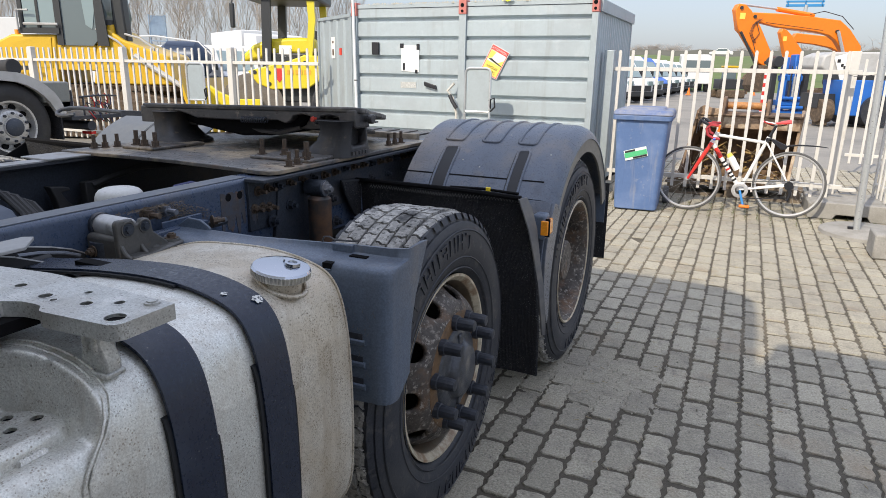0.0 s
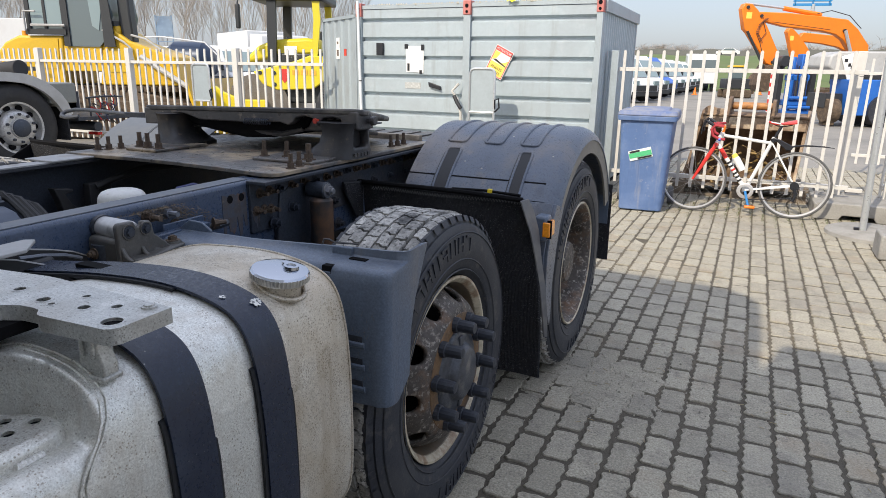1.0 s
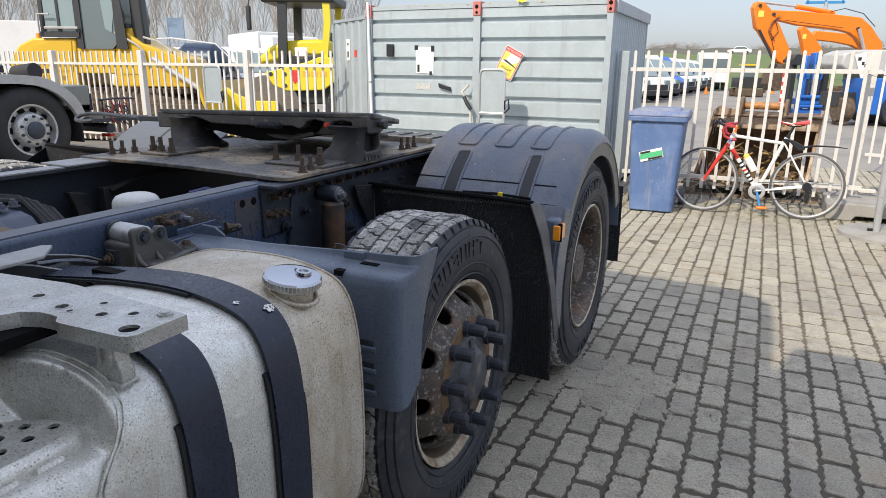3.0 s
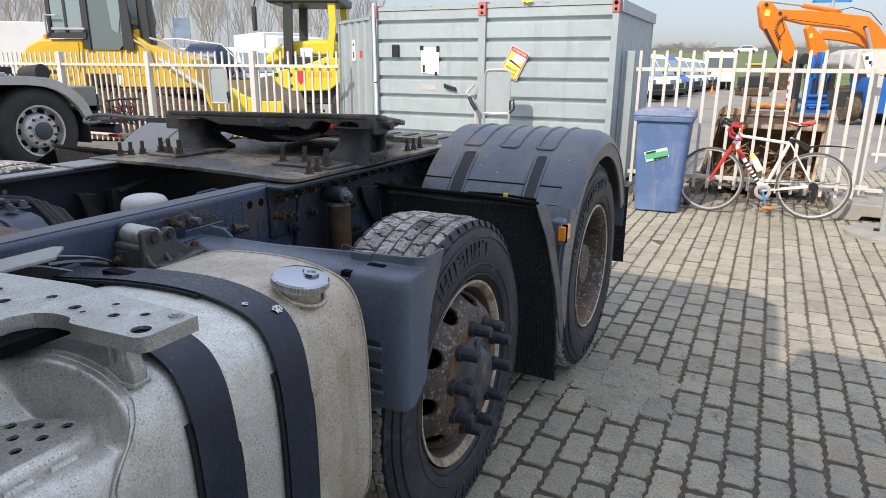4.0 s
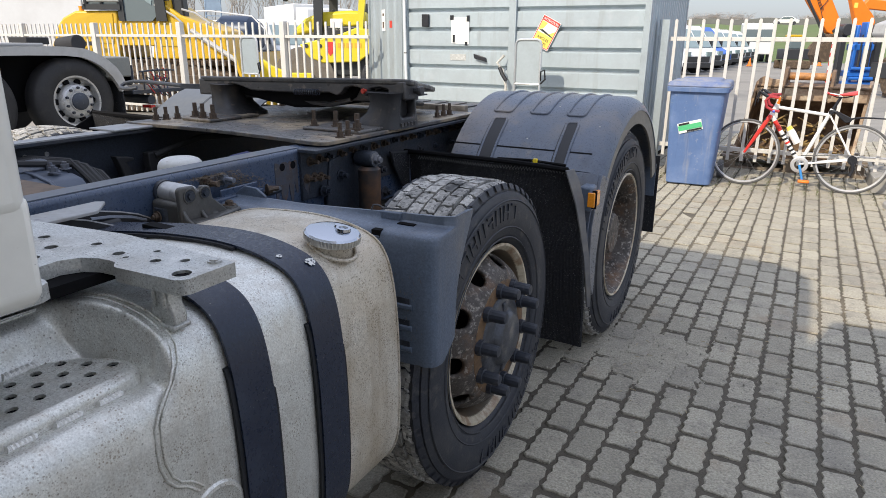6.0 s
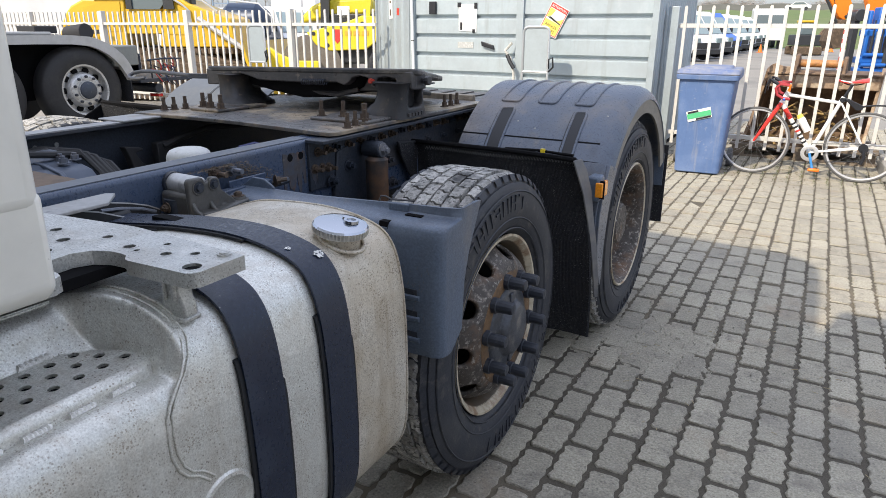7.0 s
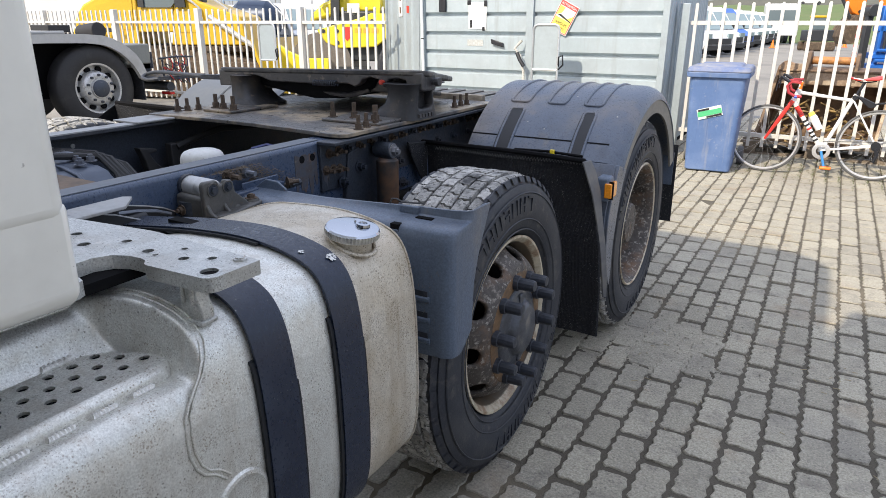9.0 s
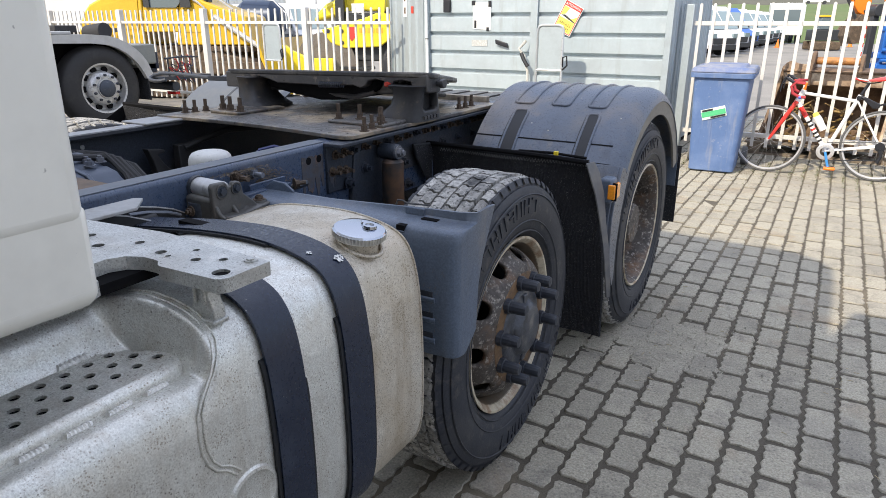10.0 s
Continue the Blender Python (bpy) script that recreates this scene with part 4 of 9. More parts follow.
for x0, x1, y0, y1, z0, z1 in ((-0.150, -0.142, -0.488, -0.47, 0.62, 0.90), (-0.16, -0.10, -0.396, -0.386, 0.956, 0.976)):
    part("rib", Shape().box(x0, x1, y0, y1, z0, z1), M_PLASTIC, mg, bevel=0.0025)
part("end_tab", Shape().prism([(-0.70, 0.950), (-0.645, 0.988), (-0.60, 0.986), (-0.565, 0.966), (-0.565, 0.950)], -0.392, -0.384, "y"), M_PLASTIC, mg, bevel=0.003)
part("wire_clip", Shape().tube([(-0.20, -0.382, 0.968), (-0.195, -0.378, 0.984), (-0.18, -0.378, 0.986), (-0.16, -0.380, 0.980), (-0.09, -0.378, 0.984)], 0.0025, 5), M_CAST, mg)
# scuffs rubbed into the plastic
rsc = random.Random(41)
scuff = Shape()
for _ in range(46):
    x, z = rsc.uniform(-0.10, 0.02), rsc.uniform(0.64, 0.86)
    l, a = rsc.uniform(0.004, 0.022), rsc.gauss(1.3, 0.5)
    w = rsc.uniform(0.0005, 0.0012)
    dx, dz_ = math.cos(a), math.sin(a)
    scuff.add([(x - dz_ * w, -0.4872, z + dx * w), (x + dz_ * w, -0.4872, z - dx * w), (x + dx * l, -0.4872, z + dz_ * l)], [(0, 1, 2)])
tagged(part("scuff_marks", scuff, M_PLASTIC_EDGE, mg, "pale scuff marks", smooth=0), kind="stuff")

# front flap of the rear wheel: fibrous sheet with a grey edge
frows = []
for i in range(261):
    u = i / 260
    frows.append([(-0.70 + u * (0.73 + 0.075 * min(1, (0.94 - z) / 0.4)), 0.60 + 0.07 * (0.95 - z) + 0.03 * max(0.0, 1 - u / 0.1) + 0.012 * math.sin(9 * u) + (0.0022 if i % 2 else 0.0), z) for z in (0.94, 0.93, 0.8, 0.6, 0.4, 0.3, 0.2)])
flap = part("mud_flap", Shape().sheet(frows, 0.008), M_FLAP, truck, "black fibrous spray flap", smooth=0)
part("flap_wing", Shape().prism([(0.62, 0.942), (0.476, 0.958), (0.497, 0.914), (0.569, 0.81), (0.62, 0.70)], -0.704, -0.696, "x"), M_FLAP, flap, "folded side wing of the flap", bevel=0.002)
part("wing_edge", Shape().tube([(-0.70, 0.62, 0.944), (-0.70, 0.474, 0.960), (-0.70, 0.495, 0.914), (-0.70, 0.567, 0.81)], 0.006, 6), M_PAD, flap)
part("top_edge", Shape().tube([(-0.72, 0.62, 0.945), (-0.5, 0.585, 0.952), (-0.2, 0.585, 0.95), (0.02, 0.59, 0.94)], 0.010, 8), M_BLACKHOLE, flap)
stitch = [(-0.64 + 0.65 * i / 110, 0.60 + 0.07 * 0.025 + 0.012 * math.sin(9 * (0.06 + 0.65 * i / 110) / 0.73) - 0.013, 0.928 + 0.006 * (1 if i % 2 else -1)) for i in range(111)]
part("stitching", Shape().tube(stitch, 0.0022, 4), material("grey_thread", (0.12, 0.12, 0.12), 0.8), flap, "zigzag stitching")
strip = Shape()
for (ya, yb, xx, zz) in ((0.545, 0.60, 0.035, 0.945), (0.55, 0.625, 0.05, 0.90), (0.575, 0.64, 0.07, 0.82), (0.615, 0.65, 0.085, 0.70), (0.64, 0.675, 0.10, 0.58), (0.67, 0.695, 0.108, 0.46), (0.70, 0.71, 0.11, 0.36)):
    strip.v += [(xx - 0.012, ya, zz), (xx, yb, zz), (xx + 0.006, yb, zz), (xx - 0.006, ya, zz)]
for k in range(6):
    strip.f += [(4 * k + q, 4 * k + (q + 1) % 4, 4 * k + 4 + (q + 1) % 4, 4 * k + 4 + q) for q in range(4)]
strip.f += [(0, 1, 2, 3), (24, 25, 26, 27)]
part("edge_strip", strip, M_PLASTIC_EDGE, flap, "scuffed grey plastic edge strip", bevel=0.003)
M_CHIP_PALE = material("pale_dried_spot", (0.55, 0.54, 0.5), 0.8, grain=0.2, scale=90)
# rear mudguard: arched shell with raised ribs
CY, CZ, RR = 1.33, 0.50, 0.655


def arch(x0, x1, a0, a1, r, n=26, t=0.006, drop=0.0):
    xs = [(x0, 0.0), (x0 + 0.02, 0.0), ((x0 + x1) / 2, 0.0), (x1 - 0.075, 0.0), (x1 - 0.055, 0.003), (x1 - 0.035, 0.010), (x1 - 0.018, 0.022), (x1 - 0.006, 0.038), (x1, 0.056)]
    rows = []
    for i in range(n + 1):
        a = radians(a0 + (a1 - a0) * i / n)
        row = []
        for x, fall in xs:
            rr = r - fall
            row.append((x, CY - rr * 1.0 * math.cos(a), CZ + rr * math.sin(a)))
        rows.append(row)
    return Shape().sheet([list(c) for c in zip(*rows)], -t)


M_GUARD = material("dusty_mudguard_plastic", (0.095, 0.117, 0.158), 0.34, 0.0, [((0.1, 0.105, 0.115), 3, 0.46, 0.7, 0.6, 6), ((0.3, 0.24, 0.175), 2.2, 0.5, 0.72, 0.65, 7), ((0.24, 0.2, 0.15), 11, 0.6, 0.78, 0.5, 6), ((0.035, 0.04, 0.055), 8, 0.56, 0.74, 0.5, 6)], 0.24, 190, 0.0006, 240, rough_var=0.15, streaks=[((0.2, 0.18, 0.155), 9, 0.54, 0.76, 0.45)], specks=[((0.32, 0.3, 0.27), 60, 0.16, 0.22, 0.6)])
rmg = part("mudguard", arch(-0.60, 0.095, 37, 158, RR), M_GUARD, truck, "dark plastic rear mudguard with raised ribs and dust")
sidep = Shape()
for i in range(26):
    a0, a1 = radians(37 + 121 * i / 26), radians(37 + 121 * (i + 1) / 26)
    ri, ro = RR - 0.115, RR - 0.052
    sidep.add([(0.093, CY - ri * math.cos(a0), CZ + ri * math.sin(a0)), (0.093, CY - ri * math.cos(a1), CZ + ri * math.sin(a1)), (0.096, CY - ro * math.cos(a1), CZ + ro * math.sin(a1)), (0.096, CY - ro * math.cos(a0), CZ + ro * math.sin(a0)),
               (0.083, CY - ri * math.cos(a0), CZ + ri * math.sin(a0)), (0.083, CY - ri * math.cos(a1), CZ + ri * math.sin(a1)), (0.083, CY - ro * math.cos(a1), CZ + ro * math.sin(a1)), (0.083, CY - ro * math.cos(a0), CZ + ro * math.sin(a0))],
              [(0, 1, 2, 3), (4, 7, 6, 5), (0, 4, 5, 1), (2, 6, 7, 3)])
# The beige is dust, made paler to paint sunlight on this side.
part("side_rim", sidep, material("sunlit_dusty_guard_side", (0.2, 0.187, 0.165), 0.55, 0.0, [((0.1, 0.1, 0.105), 6, 0.5, 0.7, 0.7, 6), ((0.3, 0.27, 0.22), 14, 0.55, 0.72, 0.5, 5)], 0.2, 70), rmg, "dusty side face, coloured pale for the sun on it")
def arc_strip(x0, x1, r0, r1, aa, ab, slope=0.004):
    """A raised band along the arch, in one piece."""
    n = max(2, int((ab - aa) / 4))
    sh = Shape()
    for i in range(n + 1):
        t = radians(aa + (ab - aa) * i / n)
        sh.v += [(x, CY - r * math.cos(t), CZ + r * math.sin(t)) for x, r in ((x0 - slope, r0), (x0, r1), (x1, r1), (x1 + slope, r0))]
    sh.f = [(4 * i + k, 4 * i + (k + 1) % 4, 4 * i + 4 + (k + 1) % 4, 4 * i + 4 + k) for i in range(n) for k in range(4)] + [(0, 1, 2, 3), (4 * n, 4 * n + 1, 4 * n + 2, 4 * n + 3)]
    return sh


def on_arch(x, a, lift=0.0065):
    return (x, CY - (RR + lift) * math.cos(radians(a)), CZ + (RR + lift) * math.sin(radians(a)))


for x0, x1 in ((-0.493, -0.405), (-0.314, -0.231), (-0.144, -0.064)):
    path = [on_arch(x0, a) for a in range(152, 68, -4)] + [on_arch(x0, 65.0), on_arch(x0 + 0.004, 64.0), on_arch(x0 + 0.012, 63.5), on_arch(x1 - 0.012, 63.5), on_arch(x1 - 0.004, 64.0), on_arch(x1, 65.0)] + [on_arch(x1, a) for a in range(68, 153, 4)]
    part("rib", Shape().tube(path, 0.0068, 8), M_GUARD, rmg, smooth=60)
for x0, x1 in ((-0.477, -0.40), (-0.133, -0.068)):
    pad = part("pad", arc_strip(x0 + 0.004, x1 - 0.004, RR + 0.004, RR + 0.0085, 37, 58.5), M_PAD, rmg, "black inset strip")
    rim_path = [on_arch(x0 + 0.012, a) for a in range(37, 57, 3)] + [on_arch(x0 + 0.010, 57.6), on_arch(x0 + 0.018, 59.0), on_arch(x1 - 0.010, 59.2), on_arch(x1 - 0.002, 57.8)] + [on_arch(x1, a) for a in range(55, 36, -3)]
    part("pad_edge", Shape().tube(rim_path, 0.0062, 8), M_GUARD, pad, smooth=60)
part("joint_gap", arc_strip(-0.60, 0.03, RR + 0.002, RR + 0.0072, 44.2, 44.7, 0.001), M_BLACKHOLE, rmg)
for x, a in ((-0.36, 52), (-0.2, 70), (0.02, 58), (-0.27, 49)):
    part("bird_spot", Shape().cyl(on_arch(x, a, 0.005), on_arch(x, a, 0.0076), 0.0045, 0.002, seg=7), M_CHIP_PALE, rmg, "pale dried spot")
# lower front panel carrying the lamp
low = Shape()
ys = [(0.795, 0.895), (0.735, 0.80), (0.70, 0.70), (0.70, 0.60), (0.73, 0.5), (0.775, 0.42)]
low.sheet([[(x, y + (0.02 if x < -0.3 else 0), z) for y, z in ys] for x in (-0.6, -0.3, 0.0, 0.05, 0.085)], 0.006)
low.prism([(0.795, 0.895), (0.735, 0.80), (0.70, 0.70), (0.70, 0.58), (0.735, 0.46), (0.79, 0.38), (0.80, 0.42), (0.80, 0.56), (0.83, 0.70), (0.87, 0.80), (0.91, 0.86)], 0.075, 0.098, "x")
part("lower_panel", low, M_GUARD, rmg, "moulded lower panel", bevel=0.006)
part("lamp_housing", Shape().box(0.05, 0.103, 0.65, 0.72, 0.772, 0.872), M_PLASTIC, rmg, bevel=0.012)
lamp = part("marker_lamp", Shape().box(0.101, 0.117, 0.664, 0.716, 0.790, 0.852), M_AMBER, rmg, "amber side marker lamp", bevel=0.006)
part("lamp_front", Shape().box(0.086, 0.115, 0.645, 0.657, 0.792, 0.850), M_AMBER, lamp, bevel=0.004)
part("lamp_rim", Shape().box(0.082, 0.119, 0.657, 0.664, 0.786, 0.856), M_BLACKHOLE, lamp)
part("cable", Shape().tube([(-0.3, 0.66, 0.945), (-0.15, 0.63, 0.955), (0.0, 0.62, 0.95)], 0.006, 6), M_BLACKHOLE, rmg)
part("cable_tag", Shape().box(-0.13, -0.115, 0.61, 0.625, 0.948, 0.965), material("yellow_tag", (0.8, 0.6, 0.03), 0.5), rmg, "yellow cable tag")
part("rear_flap", Shape().sheet([[(x, 1.96 + 0.03 * (1 - z) + 0.01 * math.sin(7 * x), z) for z in (0.80, 0.6, 0.45, 0.36)] for x in [-0.6 + 0.07 * i for i in range(11)]], 0.008), M_FLAP, rmg, "black fibrous rear flap")
part("rear_panel", Shape().sheet([[(x, 1.94 + 0.02 * (0.8 - z), z) for z in (0.76, 0.68, 0.58)] for x in (-0.6, -0.2, 0.04, 0.09)], 0.006), M_PLASTIC, rmg)
# far-side mudguard and flap
def far_arch(deg, lift=0.0):
    """Point (y, z) of the flattened far arch."""
    c, q = math.cos(radians(deg)), math.sin(radians(deg))
    r = ((abs(c) / 0.72) ** 2.6 + (abs(q) / 0.64) ** 2.6) ** (-1 / 2.6) + lift
    return CY - r * c, CZ + r * q


M_FARGUARD = material("dusty_grey_plastic", (0.09, 0.1, 0.113), 0.42, 0.0, [((0.13, 0.125, 0.11), 5, 0.5, 0.7, 0.5, 5)], 0.1, 40)
fmg = part("mudguard", Shape().sheet([[(x, *far_arch(a)) for x in (-2.5, -2.1, -1.78)] for a in range(14, 160, 4)], 0.006), M_FARGUARD, truck, "dusty far-side mudguard with moulded ribs")
pad = part("pad", Shape().sheet([[(x, *far_arch(a, 0.005)) for x in (-2.18, -2.06)] for a in range(20, 58, 4)], 0.005), M_FARGUARD, fmg)
edge = [(x, *far_arch(a, 0.009)) for x, a in [(-2.19, 18)] + [(-2.19, 18 + 4 * k) for k in range(1, 11)] + [(-2.17, 60), (-2.07, 60)] + [(-2.05, 58 - 4 * k) for k in range(1, 11)]]
part("pad_edge", Shape().tube(edge, 0.008, 6), M_FARGUARD, pad)
for x in (-2.36, -2.0, -1.86):
    part("rib", Shape().tube([(x, *far_arch(a, 0.006)) for a in range(62, 140, 4)], 0.010, 6), M_FARGUARD, fmg)
fflap = part("mud_flap", Shape().sheet([[(x, 0.42 + 0.03 * (1.1 - z) + 0.01 * math.sin(8 * x), z) for z in (1.02, 0.95, 0.7, 0.4)] for x in [-2.52 + 0.09 * i for i in range(9)]], 0.008), M_FLAP, truck, "black fibrous flap on the far side")
part("flap_wing", Shape().sheet([[(-2.52, 0.42 - 0.06 * k, z - 0.03 * k) for z in (1.02, 0.9, 0.7)] for k in range(4)], 0.008), M_BLACKHOLE, fflap)
part("top_edge", Shape().tube([(-2.52, 0.415, 1.026), (-2.1, 0.415, 1.024), (-1.78, 0.415, 1.02)], 0.012, 6), M_BLACKHOLE, fflap)


# ---- fuel tank ----
def tank_profile():
    """Half outline from the inner top round to the bottom."""
    return [(-0.68, 0.86), (-0.665, 0.905), (-0.59, 0.931), (-0.51, 0.963), (-0.44, 0.982), (-0.36, 0.988), (-0.31, 0.991), (-0.27, 0.992), (-0.24, 0.992), (-0.20, 0.990), (-0.16, 0.985), (-0.125, 0.978), (-0.09, 0.968), (-0.062, 0.953), (-0.041, 0.926), (-0.026, 0.885), (-0.015, 0.82), (-0.008, 0.72), (-0.006, 0.55), (-0.012, 0.44), (-0.036, 0.38), (-0.08, 0.345), (-0.16, 0.335), (-0.68, 0.335)]


# section of the step recess pressed into the tank's shoulder
RECESS = [(-0.31, 0.991), (-0.285, 0.986), (-0.264, 0.975), (-0.250, 0.960), (-0.243, 0.943), (-0.238, 0.924), (-0.229, 0.906), (-0.209, 0.889), (-0.17, 0.877), (-0.12, 0.873), (-0.098, 0.874), (-0.084, 0.880), (-0.058, 0.885), (-0.040, 0.880), (-0.030, 0.867), (-0.022, 0.85), (-0.0155, 0.82)]


def resample(pts, n):
    ln = [0.0]
    for p0, p1 in zip(pts, pts[1:]):
        ln.append(ln[-1] + math.dist(p0, p1))
    out = []
    for i in range(n + 1):
        d, k = ln[-1] * i / n, 0
        while k < len(pts) - 2 and ln[k + 1] < d:
            k += 1
        f = (d - ln[k]) / (ln[k + 1] - ln[k])
        out.append((pts[k][0] + (pts[k + 1][0] - pts[k][0]) * f, pts[k][1] + (pts[k + 1][1] - pts[k][1]) * f))
    return out


def ease(t):
    t = max(0.0, min(1.0, t))
    return t * t * (3 - 2 * t)


def rounded(pts, times=2):
    """Cuts the corners of an open line so that it bends smoothly."""
    for _ in range(times):
        out = [pts[0]]
        for (a, b), (c, d) in zip(pts, pts[1:]):
            out += [(0.75 * a + 0.25 * c, 0.75 * b + 0.25 * d), (0.25 * a + 0.75 * c, 0.25 * b + 0.75 * d)]
        pts = out + [pts[-1]]
    return pts


TANK_END = -0.538
ys_ = [TANK_END - 0.0, TANK_END - 0.006, TANK_END - 0.02, TANK_END - 0.05] + [-0.70 - 0.0375 * i for i in range(11)] + [-1.1 - 0.0035 * i for i in range(64)] + [-1.33 - 0.1 * i for i in range(9)]
NREC, LREC = 56, 0.36
shoulder, pressed = resample(rounded(tank_profile()[6:16] + [(-0.015, 0.82)], 3), NREC), resample(rounded(RECESS, 2), NREC)
rows_ = []
for i, y in enumerate(ys_):
    mid = []
    for j, (f0, d0) in enumerate(zip(shoulder, pressed)):
        back, front = max(0.0, 0.19 - LREC * j / NREC), max(0.0, 0.055 - LREC * (NREC - j) / NREC)
        inset = 0.7 * (0.19 - math.sqrt(0.19 ** 2 - back ** 2)) + 0.055 - math.sqrt(0.055 ** 2 - front ** 2)
        k = ease((-1.160 - inset - y) / 0.032)
        mid.append((f0[0] * (1 - k) + d0[0] * k, f0[1] * (1 - k) + d0[1] * k))
    p = rounded(tank_profile()[:7])[:-1] + mid + rounded([(-0.015, 0.82)] + tank_profile()[17:])[1:]
    if i < 3:
        cx, cz, sc = -0.33, 0.67, (0.965, 0.985, 0.997)[i]
        p = [(cx + (a - cx) * sc, cz + (b - cz) * sc) for a, b in p]
    rows_.append([(a, y, b) for a, b in p])
n, m_ = len(rows_), len(rows_[0])
s = Shape()
s.add([q for r in rows_ for q in r], [(i * m_ + j, i * m_ + j + 1, (i + 1) * m_ + j + 1, (i + 1) * m_ + j) for i in range(n - 1) for j in range(m_ - 1)] + [tuple(range(m_)), tuple(range((n - 1) * m_, n * m_))])
tank = part("fuel_tank", s, M_ALU, truck, "dull speckled aluminium fuel tank", smooth=45)
tank.data.materials.append(M_ALU_DIRTY)
for p in tank.data.polygons:
    if p.center.y > -0.80:
        p.material_index = 1
# welded seams
seam = [(a + 0.0, TANK_END - 0.016, b) for a, b in [(-0.33 + (a + 0.33) * 0.999, 0.67 + (b - 0.67) * 0.999) for a, b in rounded(tank_profile()[2:22], 3)]]
part("seam", Shape().tube(seam, 0.0028, 6), M_ALU_DIRTY, tank, "rolled end seam")
crease = [(-0.27, -2.0, 0.978), (-0.27, -1.3, 0.978), (-0.266, -1.22, 0.9794), (-0.25, -1.185, 0.9865), (-0.225, -1.166, 0.9904), (-0.19, -1.155, 0.9883), (-0.147, -1.149, 0.9819), (-0.112, -1.147, 0.974), (-0.081, -1.149, 0.9634), (-0.0462, -1.153, 0.934), (-0.0341, -1.163, 0.91), (-0.0265, -1.178, 0.889), (-0.0226, -1.195, 0.871), (-0.0194, -1.21, 0.852), (-0.0164, -1.221, 0.834), (-0.0128, -1.226, 0.803), (-0.0105, -1.226, 0.77), (-0.0085, -1.218, 0.742), (-0.0073, -1.205, 0.724), (-0.007, -1.185, 0.712), (-0.007, -1.165, 0.69)]
for k, rr in ((0.0, 0.0028), (0.010, 0.0022)):
    part("seam", Shape().tube([(x - 0.0008, y + k, z + k * 0.3) for x, y, z in crease], rr, 8), M_ALU, tank, "pressed line round the recess", smooth=60)
part("drain_boss", Shape().lathe([(-0.004, 0.066), (0.004, 0.059), (0.005, 0.053), (0.001, 0.046), (0.0015, 0.03), (0.0005, 0.0)], (-0.0075, -1.135, 0.62), "x", 36), M_ALU, tank, "welded round boss")


def strap_ribbon(y0, y1, lift, mat, name, parent, label="", lo=0, hi=22, thick=0.006):
    pr = rounded([(-0.74, 0.940), (-0.72, 0.947)] + ([(-0.70, 0.950), (-0.61, 0.960), (-0.53, 0.971)] + tank_profile()[4:])[lo:hi])
    rows = []
    for i, (a, b) in enumerate(pr):
        p0, p1 = pr[max(i - 1, 0)], pr[min(i + 1, len(pr) - 1)]
        t = Vector((p1[0] - p0[0], p1[1] - p0[1])).normalized()
        nx, nz = -t.y, t.x
        if nx * (a + 0.33) + nz * (b - 0.67) < 0:
            nx, nz = -nx, -nz
        rows.append([(a + nx * lift, y, b + nz * lift) for y in (y0, (y0 + y1) / 2, y1)])
    return part(name, Shape().sheet(rows, -thick), mat, parent, label, smooth=50)


for y0, y1 in ((-0.862, -0.777), (-1.070, -0.984)):
    st = strap_ribbon(y0, y1, 0.006, M_STRAP, "strap", tank, "black steel tank strap with chipped paint")
    strap_ribbon(y0 - 0.008, y0 + 0.004, 0.002, M_RUBBER_EDGE, "rubber_liner", st, lo=14, hi=22)
    strap_ribbon(y1 - 0.004, y1 + 0.009, 0.002, M_RUBBER_EDGE, "rubber_liner", st, lo=15, hi=22)
    strap_ribbon(y1 - 0.004, y1 + 0.007, 0.002, M_RUBBER_EDGE, "rubber_liner", st, lo=4, hi=9)
    strap_ribbon(y0 - 0.007, y0 + 0.004, 0.002, M_RUBBER_EDGE, "rubber_liner", st, lo=3, hi=9)
    part("strap_slot", Shape().box(-0.52, -0.42, (y0 + y1) / 2 - 0.014, (y0 + y1) / 2 + 0.014, 0.97, 0.9935), M_BLACKHOLE, st)
    # Hinge block is black to stand for the shaded hollow round it.
    part("strap_bracket", Shape().box(-0.735, -0.65, y0 + 0.004, y1 - 0.004, 0.90, 0.962).cyl((-0.70, y0 - 0.01, 0.955), (-0.70, y1 + 0.01, 0.955), 0.017, seg=16), M_PAD, st, "dark hinge of the strap", bevel=0.005)
M_CHIP = material("bare_white_chip", (0.68, 0.68, 0.66), 0.6, 0.0, [((0.03, 0.035, 0.05), 160, 0.52, 0.58, 0.95, 4)], 0.1, 60)
rc = random.Random(11)
for cx, cy, cz, r in ((-0.063, -0.794, 0.9692, 0.013), (-0.106, -0.836, 0.9860, 0.008)):
    pts = [(cx + 0.7 * r * rc.uniform(0.7, 1.1) * math.cos(i), cy + r * rc.uniform(0.65, 1.15) * math.sin(i), 0) for i in [2 * math.pi * k / 26 for k in range(26)]]
    part("paint_chip", Shape().add([(x, y, cz + 0.0012 - (x - cx) * (0.72 if r > 0.01 else 0.31)) for x, y, _ in pts], [tuple(range(26))]), M_CHIP, tank, "chipped white patch", smooth=0)
# filler
CAPM = Matrix.Translation((-0.095, -0.686, 0.962)) @ Matrix.Rotation(radians(9), 4, "Y")
neck = Shape().lathe([(-0.075, 0.047), (-0.02, 0.047), (0.010, 0.046), (0.024, 0.046)], (0, 0, 0), "z", 32)
neck.v = [tuple(CAPM @ Vector(p)) for p in neck.v]
filler = part("filler_neck", neck, M_ALU_DIRTY, tank, "stained welded filler neck")
